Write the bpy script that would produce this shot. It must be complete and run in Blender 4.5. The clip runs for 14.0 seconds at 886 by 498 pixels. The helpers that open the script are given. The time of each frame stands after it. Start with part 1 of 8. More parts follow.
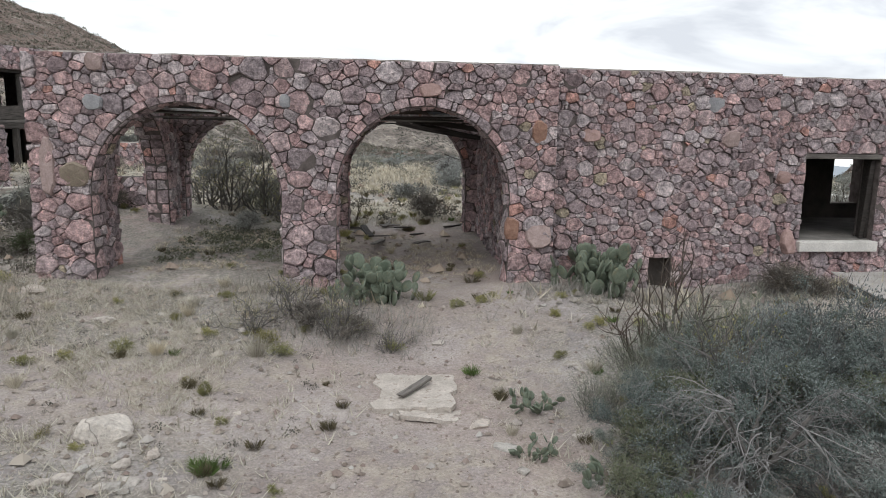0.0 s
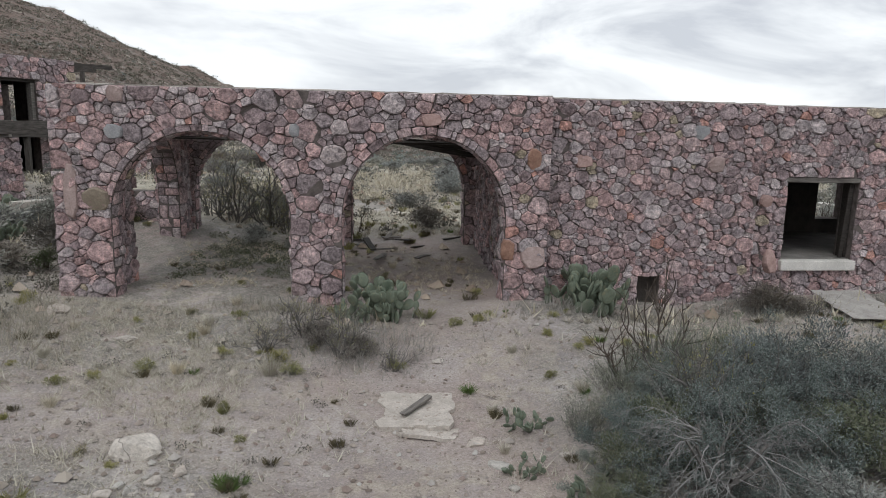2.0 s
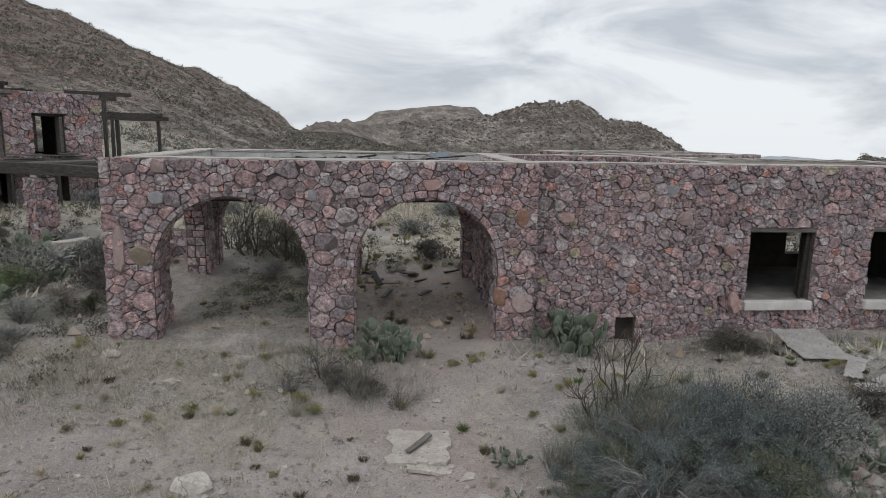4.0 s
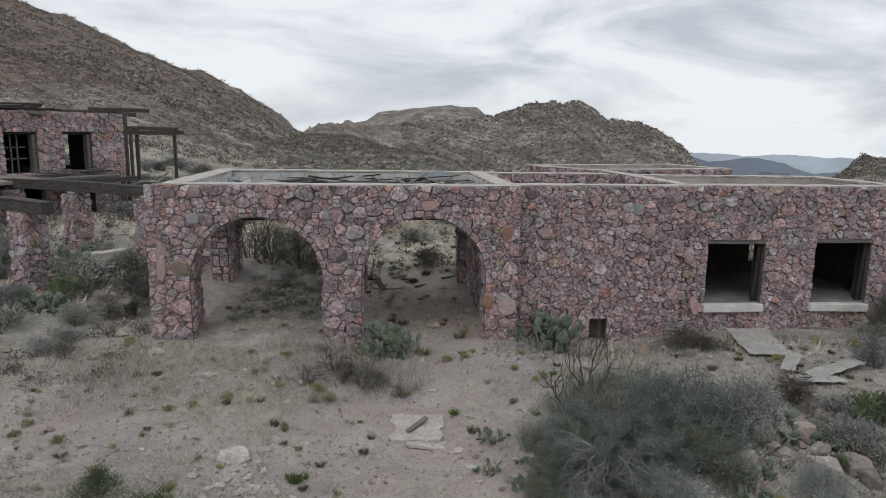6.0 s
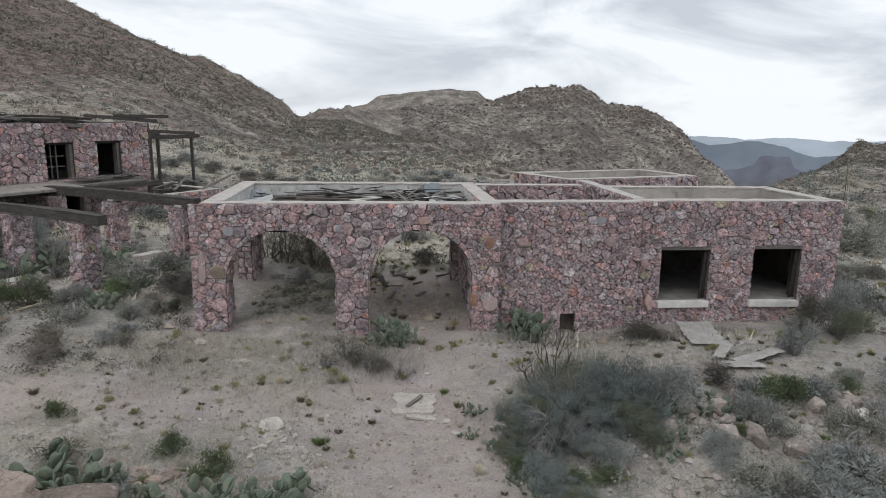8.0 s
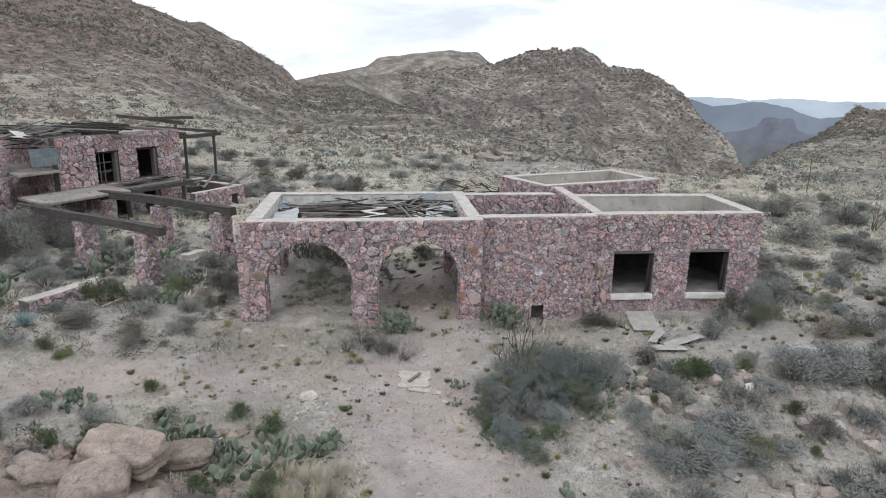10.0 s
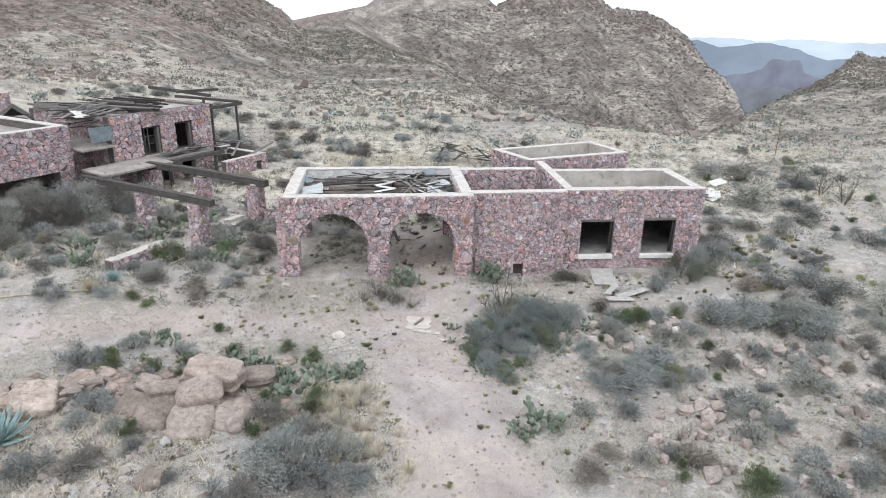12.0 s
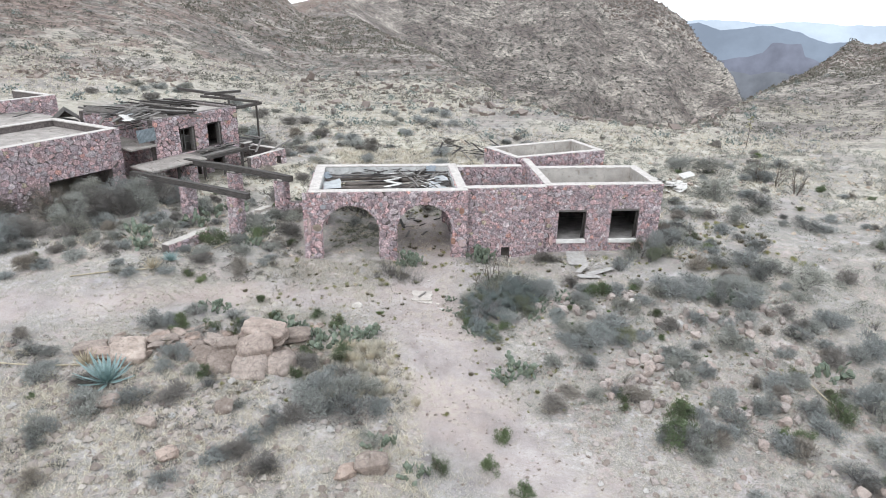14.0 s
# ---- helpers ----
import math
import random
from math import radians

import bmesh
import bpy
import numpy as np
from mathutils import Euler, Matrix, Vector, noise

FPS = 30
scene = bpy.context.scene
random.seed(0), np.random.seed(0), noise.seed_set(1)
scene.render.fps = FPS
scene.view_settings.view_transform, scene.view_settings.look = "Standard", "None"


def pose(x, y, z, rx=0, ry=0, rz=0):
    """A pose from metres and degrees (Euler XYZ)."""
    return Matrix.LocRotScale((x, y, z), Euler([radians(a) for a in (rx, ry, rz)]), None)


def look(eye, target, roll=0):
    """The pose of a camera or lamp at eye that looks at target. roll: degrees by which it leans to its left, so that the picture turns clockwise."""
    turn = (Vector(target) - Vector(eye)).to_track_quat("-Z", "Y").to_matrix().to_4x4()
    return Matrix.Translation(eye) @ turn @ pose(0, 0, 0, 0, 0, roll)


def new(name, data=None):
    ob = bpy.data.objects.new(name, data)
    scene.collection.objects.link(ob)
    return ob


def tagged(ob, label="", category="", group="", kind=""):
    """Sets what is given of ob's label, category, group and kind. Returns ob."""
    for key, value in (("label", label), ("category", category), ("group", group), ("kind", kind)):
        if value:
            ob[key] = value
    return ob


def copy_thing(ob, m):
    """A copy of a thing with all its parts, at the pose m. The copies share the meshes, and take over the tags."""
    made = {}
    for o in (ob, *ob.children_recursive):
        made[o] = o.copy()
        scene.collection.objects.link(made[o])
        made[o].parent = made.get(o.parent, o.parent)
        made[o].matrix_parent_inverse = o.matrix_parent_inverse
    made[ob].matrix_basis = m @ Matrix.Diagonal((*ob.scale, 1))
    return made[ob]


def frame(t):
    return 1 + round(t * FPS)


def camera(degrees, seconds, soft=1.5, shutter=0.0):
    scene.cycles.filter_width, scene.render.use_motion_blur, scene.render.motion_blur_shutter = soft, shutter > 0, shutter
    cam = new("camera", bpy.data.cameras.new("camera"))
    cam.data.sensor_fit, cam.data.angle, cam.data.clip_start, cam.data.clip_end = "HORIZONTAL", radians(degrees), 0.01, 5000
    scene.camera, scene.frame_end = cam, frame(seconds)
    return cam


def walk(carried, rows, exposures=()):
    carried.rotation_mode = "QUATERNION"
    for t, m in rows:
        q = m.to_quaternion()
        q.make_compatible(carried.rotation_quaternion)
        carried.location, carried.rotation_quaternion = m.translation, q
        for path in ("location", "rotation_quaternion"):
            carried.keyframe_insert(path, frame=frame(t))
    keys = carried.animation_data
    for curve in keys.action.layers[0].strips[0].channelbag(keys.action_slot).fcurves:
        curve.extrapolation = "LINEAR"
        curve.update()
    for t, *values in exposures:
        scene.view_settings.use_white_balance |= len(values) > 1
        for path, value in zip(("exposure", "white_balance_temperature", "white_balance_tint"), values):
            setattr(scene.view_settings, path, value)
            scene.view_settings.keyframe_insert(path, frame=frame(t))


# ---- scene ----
cam = camera(68.0, 14.0, soft=0.95, shutter=0.0)
PATH = [
    (0, (-0.836, -0.119, 2.736), (-0.623, 1.843, 2.41), 0.9),
    (0.5, (-0.839, -0.132, 2.875), (-0.628, 1.831, 2.55), 0.9),
    (1, (-0.851, -0.186, 2.956), (-0.638, 1.776, 2.634), 0.9),
    (1.5, (-0.868, -0.373, 3.069), (-0.652, 1.588, 2.737), 1.1),
    (2, (-0.918, -0.692, 3.305), (-0.702, 1.267, 2.962), 1.2),
    (2.5, (-0.965, -1.041, 3.682), (-0.749, 0.914, 3.32), 1.4),
    (3, (-0.961, -1.36, 3.887), (-0.752, 0.599, 3.541), 1.1),
    (3.5, (-0.991, -1.717, 4.258), (-0.785, 0.241, 3.91), 1.1),
    (5.8, (-1.043, -3.96, 5.219), (-0.845, -2.002, 4.862), 1.0),
    (6, (-1.065, -4.188, 5.257), (-0.867, -2.229, 4.905), 0.9),
    (6.5, (-1.09, -4.793, 5.385), (-0.892, -2.834, 5.036), 0.9),
    (7, (-1.109, -5.491, 5.594), (-0.912, -3.532, 5.244), 1.0),
    (7.5, (-1.151, -6.258, 5.952), (-0.953, -4.3, 5.593), 0.9),
    (8, (-1.168, -7.068, 6.452), (-0.971, -5.119, 6.051), 0.9),
    (8.5, (-1.213, -7.997, 7.039), (-1.017, -6.058, 6.59), 0.9),
    (8.7, (-1.219, -8.41, 7.187), (-1.021, -6.471, 6.74), 0.9),
    (10.8, (-1.487, -13.265, 10.015), (-1.298, -11.35, 9.468), 0.7),
    (11, (-1.518, -13.753, 10.21), (-1.329, -11.839, 9.662), 0.7),
    (11.5, (-1.639, -15.034, 10.845), (-1.45, -13.13, 10.261), 0.8),
    (12, (-1.784, -16.374, 11.466), (-1.596, -14.501, 10.79), 0.9),
    (12.5, (-1.899, -17.709, 12.002), (-1.712, -15.853, 11.28), 0.9),
    (13, (-2.044, -19.045, 12.502), (-1.857, -17.189, 11.78), 0.9),
    (13.5, (-2.161, -20.391, 12.981), (-1.973, -18.536, 12.26), 1.0),
    (14, (-2.27, -21.683, 13.477), (-2.083, -19.827, 12.756), 0.9),
]
EXPOSURES = [(0, -0.28, 6150, 10), (2.0, -0.53, 6100, 10), (3.5, -0.79, 6050, 10), (6.0, -0.78, 6030, 10), (7.5, -0.74, 6020, 10), (8.5, -0.44, 5970, 10), (11.0, 0.00, 5880, 10), (12.0, 0.32, 5830, 10), (14.0, 0.37, 5830, 10)]
walk(cam, [(t, look(eye, target, roll)) for t, eye, target, roll in PATH], EXPOSURES)

# ---- world and sun: bright overcast ----
SUN_EL, SUN_AZ = 52.0, -150.0
world = bpy.data.worlds.new("overcast_sky")
scene.world = world
world.use_nodes = True
wn, wl = world.node_tree.nodes, world.node_tree.links
wn.clear()
w_out, w_bg = wn.new("ShaderNodeOutputWorld"), wn.new("ShaderNodeBackground")
w_sky = wn.new("ShaderNodeTexSky")
w_sky.sky_type, w_sky.sun_disc = "NISHITA", False
w_sky.sun_elevation, w_sky.sun_rotation = radians(SUN_EL), radians(SUN_AZ)
w_gain = wn.new("ShaderNodeVectorMath")
w_gain.operation = "SCALE"
w_gain.inputs["Scale"].default_value = 0.11
wl.new(w_sky.outputs["Color"], w_gain.inputs[0])
w_tc, w_map = wn.new("ShaderNodeTexCoord"), wn.new("ShaderNodeMapping")
w_map.inputs["Scale"].default_value = (1.0, 1.0, 3.4)
wl.new(w_tc.outputs["Generated"], w_map.inputs["Vector"])
w_noise = wn.new("ShaderNodeTexNoise")
w_noise.inputs["Scale"].default_value, w_noise.inputs["Detail"].default_value = 2.6, 6.0
w_noise.inputs["Roughness"].default_value, w_noise.inputs["Distortion"].default_value = 0.58, 0.5
wl.new(w_map.outputs["Vector"], w_noise.inputs["Vector"])
w_ramp = wn.new("ShaderNodeValToRGB")
w_ramp.color_ramp.elements[0].position, w_ramp.color_ramp.elements[0].color = 0.36, (1.0, 1.01, 1.025, 1)
w_ramp.color_ramp.elements[1].position, w_ramp.color_ramp.elements[1].color = 0.54, (1.58, 1.57, 1.51, 1)
wl.new(w_noise.outputs["Fac"], w_ramp.inputs["Fac"])
w_mix = wn.new("ShaderNodeMix")
w_mix.data_type = "RGBA"
w_mix.inputs["Factor"].default_value = 0.93
wl.new(w_gain.outputs["Vector"], w_mix.inputs["A"])
wl.new(w_ramp.outputs["Color"], w_mix.inputs["B"])
wl.new(w_mix.outputs["Result"], w_bg.inputs["Color"])
w_bg.inputs["Strength"].default_value = 1.0
wl.new(w_bg.outputs["Background"], w_out.inputs["Surface"])

sun = new("sun", bpy.data.lights.new("sun", "SUN"))
sun.data.energy, sun.data.angle, sun.data.color = 0.95, radians(25), (1.0, 0.95, 0.88)
sd = Vector((math.sin(radians(SUN_AZ)) * math.cos(radians(SUN_EL)), math.cos(radians(SUN_AZ)) * math.cos(radians(SUN_EL)), math.sin(radians(SUN_EL))))
sun.matrix_world = look(sd * 50, (0, 0, 0))

# ---- materials ----


def nodes_of(name):
    m = bpy.data.materials.new(name)
    m.use_nodes = True
    nt = m.node_tree
    return m, nt.nodes, nt.links, nt.nodes["Principled BSDF"]


def n_noise(n, l, scale, detail=4.0, rough=0.55, src=None):
    t = n.new("ShaderNodeTexNoise")
    t.inputs["Scale"].default_value, t.inputs["Detail"].default_value, t.inputs["Roughness"].default_value = scale, detail, rough
    if src is not None:
        l.new(src, t.inputs["Vector"])
    return t.outputs["Fac"]


def n_ramp(n, l, fac, *stops):
    r = n.new("ShaderNodeValToRGB")
    el = r.color_ramp.elements
    while len(el) < len(stops):
        el.new(0.5)
    for e, (p, c) in zip(el, stops):
        e.position, e.color = p, (*c, 1.0) if len(c) == 3 else c
    l.new(fac, r.inputs["Fac"])
    return r.outputs["Color"]


def n_mix(n, l, a, b, fac, mode="MIX"):
    m = n.new("ShaderNodeMix")
    m.data_type, m.blend_type = "RGBA", mode
    for sock, v in (("A", a), ("B", b), ("Factor", fac)):
        if isinstance(v, (int, float)):
            m.inputs[sock].default_value = v
        elif isinstance(v, tuple):
            m.inputs[sock].default_value = (*v, 1.0)
        else:
            l.new(v, m.inputs[sock])
    return m.outputs["Result"]


def n_bump(n, l, bsdf, height, strength=0.5, distance=0.02):
    b = n.new("ShaderNodeBump")
    b.inputs["Strength"].default_value, b.inputs["Distance"].default_value = strength, distance
    l.new(height, b.inputs["Height"])
    l.new(b.outputs["Normal"], bsdf.inputs["Normal"])


def place_of(n):
    return n.new("ShaderNodeNewGeometry").outputs["Position"]


def simple(name, dark, light, scale=6.0, rough=0.85, bump=0.4, metal=0.0, fine=40.0, spots=None, stretch=None):
    """A two-scale mottled surface."""
    m, n, l, b = nodes_of(name)
    src = n.new("ShaderNodeTexCoord").outputs["Object"]
    if stretch:
        mp = n.new("ShaderNodeMapping")
        mp.inputs["Scale"].default_value = stretch
        l.new(src, mp.inputs["Vector"])
        src = mp.outputs["Vector"]
    big = n_noise(n, l, scale, 5, 0.6, src)
    small = n_noise(n, l, fine, 3, 0.6, src)
    col = n_ramp(n, l, big, (0.32, dark), (0.68, light))
    col = n_mix(n, l, col, n_ramp(n, l, small, (0.3, (0.72, 0.72, 0.72)), (0.7, (1.15, 1.15, 1.15))), 0.7, "MULTIPLY")
    if spots:
        sp = n_ramp(n, l, n_noise(n, l, scale * 2.3, 6, 0.7, src), (0.56, (0, 0, 0)), (0.66, (1, 1, 1)))
        col = n_mix(n, l, col, spots, sp)
    l.new(col, b.inputs["Base Color"])
    b.inputs["Roughness"].default_value, b.inputs["Metallic"].default_value = rough, metal
    b.inputs["Specular IOR Level"].default_value = 0.25
    if bump:
        n_bump(n, l, b, small, bump, 0.01)
    return m


def stone_material(name, island):
    """Field stones: purple-brown, pink and grey volcanic rock, one tone a stone, with lichen and pits."""
    m, n, l, b = nodes_of(name)
    src = place_of(n)
    rnd = n.new("ShaderNodeNewGeometry").outputs["Random Per Island"] if island else n.new("ShaderNodeObjectInfo").outputs["Random"]
    tone = n_ramp(n, l, rnd, (0.0, (0.361, 0.290, 0.300)), (0.10, (0.530, 0.394, 0.395)), (0.22, (0.446, 0.366, 0.377)), (0.36, (0.571, 0.451, 0.452)), (0.47, (0.473, 0.408, 0.423)), (0.57, (0.591, 0.426, 0.419)),
                  (0.67, (0.390, 0.336, 0.348)), (0.75, (0.523, 0.468, 0.476)), (0.84, (0.497, 0.353, 0.350)), (0.91, (0.619, 0.549, 0.554)), (0.965, (0.612, 0.367, 0.316)), (0.987, (0.509, 0.445, 0.341)))
    tone.node.color_ramp.interpolation = "CONSTANT"
    big = n_noise(n, l, 5.0, 5, 0.6, src)
    small = n_noise(n, l, 38.0, 4, 0.65, src)
    chips = n_noise(n, l, 13.0, 6, 0.72, src)
    col = n_mix(n, l, tone, n_ramp(n, l, big, (0.3, (0.60, 0.59, 0.60)), (0.5, (1.0, 0.98, 0.98)), (0.72, (1.42, 1.38, 1.36))), 0.9, "MULTIPLY")
    col = n_mix(n, l, col, n_ramp(n, l, chips, (0.38, (0.42, 0.41, 0.42)), (0.52, (1.0, 1.0, 1.0)), (0.66, (1.45, 1.43, 1.42))), 0.85, "MULTIPLY")
    col = n_mix(n, l, col, n_ramp(n, l, small, (0.3, (0.5, 0.5, 0.5)), (0.7, (1.35, 1.35, 1.35))), 0.75, "MULTIPLY")
    lichen = n_ramp(n, l, n_noise(n, l, 9.0, 7, 0.75, src), (0.60, (0, 0, 0)), (0.70, (0.55, 0.55, 0.55)))
    col = n_mix(n, l, col, (0.40, 0.385, 0.37), lichen)
    l.new(col, b.inputs["Base Color"])
    b.inputs["Roughness"].default_value, b.inputs["Specular IOR Level"].default_value = 0.88, 0.2
    n_bump(n, l, b, n_mix(n, l, small, chips, 0.6), 1.0, 0.07)
    return m


STONE, STONE_REST = stone_material("field_stone", False), stone_material("field_stone_joined", True)
MORTAR = simple("dark_mortar", (0.08, 0.068, 0.064), (0.19, 0.163, 0.153), 7.0, 0.95, 0.8, fine=60)
PLASTER = simple("weathered_plaster", (0.36, 0.33, 0.30), (0.55, 0.51, 0.46), 1.2, 0.9, 0.3, spots=(0.27, 0.23, 0.20))
CAP = simple("cement_cap", (0.42, 0.385, 0.355), (0.58, 0.54, 0.50), 3.0, 0.9, 0.5, spots=(0.34, 0.29, 0.26))
LIME = simple("flaking_whitewash", (.46, .455, .44), (.70, .69, .665), 2.2, .9, .3, spots=(.22, .20, .18))
CONCRETE = simple("pale_concrete", (0.55, 0.53, 0.50), (0.76, 0.73, 0.69), 2.0, 0.85, 0.3)
OLD_WOOD = simple("grey_weathered_wood", (0.10, 0.092, 0.085), (0.25, 0.23, 0.21), 3.0, 0.9, 0.6, stretch=(1.0, 9.0, 9.0), fine=22)
DARK_WOOD = simple("dark_stained_timber", (0.02, 0.0175, 0.016), (0.06, 0.052, 0.047), 3.0, 0.8, 0.5, stretch=(1.0, 8.0, 8.0), fine=22)
BEAM_WOOD = simple("weathered_dark_beam", (0.04, 0.036, 0.033), (0.115, 0.103, 0.094), 3.0, 0.88, 0.6, stretch=(1.0, 8.0, 8.0), fine=22)
# dark tone that stands in for shade inside the wing and niche
INNER_SHADE = simple("shade_toned_inner_wall", (0.05, 0.044, 0.04), (0.12, 0.105, 0.095), 2.0, 0.95, 0.4)
SHEET = simple("faded_sheet", (0.30, 0.31, 0.31), (0.48, 0.49, 0.49), 2.0, 0.6, 0.25)


def ground_material():
    m, n, l, b = nodes_of("desert_ground")
    src = place_of(n)
    mid, fine, grit = (n_noise(n, l, s, 6, 0.65, src) for s in (0.55, 4.0, 36.0))
    dirt = n_ramp(n, l, mid, (0.36, (0.185, 0.168, 0.166)), (0.50, (0.34, 0.315, 0.309)), (0.62, (0.49, 0.46, 0.447)))
    red = n_ramp(n, l, n_noise(n, l, 0.24, 6, 0.68, src), (0.46, (0, 0, 0)), (0.60, (0.6, 0.6, 0.6)))
    dirt = n_mix(n, l, dirt, (0.40, 0.305, 0.27), red)
    straw = n_ramp(n, l, fine, (0.44, (0, 0, 0)), (0.58, (1, 1, 1)))
    patch = n_ramp(n, l, n_noise(n, l, 0.33, 5, 0.65, src), (0.42, (0, 0, 0)), (0.58, (0.8, 0.8, 0.8)))
    dirt = n_mix(n, l, dirt, (0.46, 0.42, 0.335), n_mix(n, l, straw, patch, 1.0, "MULTIPLY"))
    litter = n_ramp(n, l, n_noise(n, l, 9.0, 7, 0.75, src), (0.54, (0, 0, 0)), (0.62, (0.7, 0.7, 0.7)))
    dirt = n_mix(n, l, dirt, (0.20, 0.175, 0.145), litter)
    for scale, edge, tint, amount in ((14.0, 0.26, (0.52, 0.48, 0.45), 0.5), (30.0, 0.26, (0.20, 0.175, 0.16), 0.6), (60.0, 0.28, (0.56, 0.53, 0.50), 0.5)):
        vo = n.new("ShaderNodeTexVoronoi")
        vo.inputs["Scale"].default_value = scale
        l.new(src, vo.inputs["Vector"])
        spot = n_ramp(n, l, vo.outputs["Distance"], (edge - 0.06, (amount, amount, amount)), (edge + 0.05, (0, 0, 0)))
        pick = n_ramp(n, l, vo.outputs["Color"], (0.55, (0, 0, 0)), (0.6, (1, 1, 1)))
        dirt = n_mix(n, l, dirt, tint, n_mix(n, l, spot, pick, 1.0, "MULTIPLY"))
    # bare pinkish dirt on the trodden tracks, straw and twig litter beside them
    att = n.new("ShaderNodeAttribute")
    att.attribute_name = "trodden"
    cover = n_ramp(n, l, n_noise(n, l, 1.7, 8, 0.78, src), (0.43, (0, 0, 0)), (0.53, (0.85, 0.85, 0.85)))
    twigs = n_ramp(n, l, n_noise(n, l, 22.0, 4, 0.7, src), (0.36, (0.15, 0.14, 0.125)), (0.52, (0.285, 0.268, 0.238)), (0.66, (0.45, 0.425, 0.378)))
    wild = n_mix(n, l, dirt, twigs, cover)
    bare = n_mix(n, l, dirt, (0.37, 0.312, 0.284), 0.45)
    dirt = n_mix(n, l, wild, bare, att.outputs["Fac"])
    # pale dry grass on the slope behind the ruin
    dry = n.new("ShaderNodeAttribute")
    dry.attribute_name = "dry_grass"
    thatch = n_ramp(n, l, n_noise(n, l, 1.1, 8, 0.75, src), (0.36, (0.25, 0.228, 0.185)), (0.50, (0.43, 0.40, 0.325)), (0.64, (0.60, 0.56, 0.465)))
    dirt = n_mix(n, l, dirt, thatch, dry.outputs["Fac"])
    # tufts and low scrub that merge with distance
    vor = n.new("ShaderNodeTexVoronoi")
    vor.inputs["Scale"].default_value = 0.75
    l.new(src, vor.inputs["Vector"])
    scrub = n_ramp(n, l, vor.outputs["Distance"], (0.20, (0.55, 0.55, 0.55)), (0.40, (0, 0, 0)))
    dist = n.new("ShaderNodeVectorMath")
    dist.operation = "LENGTH"
    l.new(src, dist.inputs[0])
    far = n.new("ShaderNodeMapRange")
    far.inputs["From Min"].default_value, far.inputs["From Max"].default_value = 30.0, 90.0
    l.new(dist.outputs["Value"], far.inputs["Value"])
    hill = n_ramp(n, l, n_noise(n, l, 0.045, 7, 0.72, src), (0.40, (0.135, 0.115, 0.103)), (0.50, (0.208, 0.183, 0.162)), (0.60, (0.33, 0.298, 0.257)))
    hill = n_mix(n, l, hill, n_ramp(n, l, n_noise(n, l, 0.5, 9, 0.85, src), (0.42, (0.42, 0.42, 0.43)), (0.5, (0.96, 0.96, 0.96)), (0.59, (1.58, 1.55, 1.5))), 0.9, "MULTIPLY")
    hill = n_mix(n, l, n_mix(n, l, hill, thatch, n_mix(n, l, dry.outputs["Fac"], (0.75, 0.75, 0.75), 1.0, "MULTIPLY")), (0.10, 0.10, 0.083), scrub)
    # strata of bare reddish rock, most on the western hill
    mp = n.new("ShaderNodeMapping")
    mp.inputs["Scale"].default_value = (0.9, 0.9, 1.0)
    l.new(src, mp.inputs["Vector"])
    xyz = n.new("ShaderNodeSeparateXYZ")
    l.new(src, xyz.inputs[0])
    west = n.new("ShaderNodeMapRange")
    west.inputs["From Min"].default_value, west.inputs["From Max"].default_value = 10.0, -70.0
    west.inputs["To Min"].default_value, west.inputs["To Max"].default_value = -0.10, 0.085
    l.new(xyz.outputs["X"], west.inputs["Value"])
    more = n.new("ShaderNodeMath")
    l.new(n_noise(n, l, 0.16, 9, 0.78, mp.outputs["Vector"]), more.inputs[0])
    l.new(west.outputs["Result"], more.inputs[1])
    rock = n_ramp(n, l, more.outputs["Value"], (0.515, (0, 0, 0)), (0.55, (0.92, 0.92, 0.92)))
    strata = n_ramp(n, l, n_noise(n, l, 0.9, 7, 0.8, mp.outputs["Vector"]), (0.42, (0.075, 0.058, 0.05)), (0.58, (0.25, 0.19, 0.16)))
    hill = n_mix(n, l, hill, strata, rock)
    col = n_mix(n, l, dirt, hill, far.outputs["Result"])
    col = n_mix(n, l, col, n_ramp(n, l, grit, (0.34, (0.68, 0.68, 0.68)), (0.66, (1.3, 1.3, 1.3))), 0.8, "MULTIPLY")
    l.new(col, b.inputs["Base Color"])
    b.inputs["Roughness"].default_value, b.inputs["Specular IOR Level"].default_value = 0.95, 0.15
    n_bump(n, l, b, n_mix(n, l, grit, fine, 0.5), 0.9, 0.04)
    return m


GROUND = ground_material()

# ---- mesh helpers ----


def part(name, bm, material, parent=None, label="", smooth=False):
    """Links a bmesh as one mesh object under a thing or a part."""
    me = bpy.data.meshes.new(name)
    bm.to_mesh(me)
    bm.free()
    return link_mesh(name, me, material, parent, label, smooth)


def link_mesh(name, me, material, parent=None, label="", smooth=False):
    if material is not None:
        me.materials.append(material)
    if smooth:
        me.polygons.foreach_set("use_smooth", [True] * len(me.polygons))
    ob = new(name, me)
    if parent is not None:
        ob.parent = parent
    if label:
        ob["label"] = label
    return ob


def empty(name, m=None, **tags):
    ob = new(name)
    ob.empty_display_size = 0.2
    if m is not None:
        ob.matrix_basis = m
    return tagged(ob, **tags)


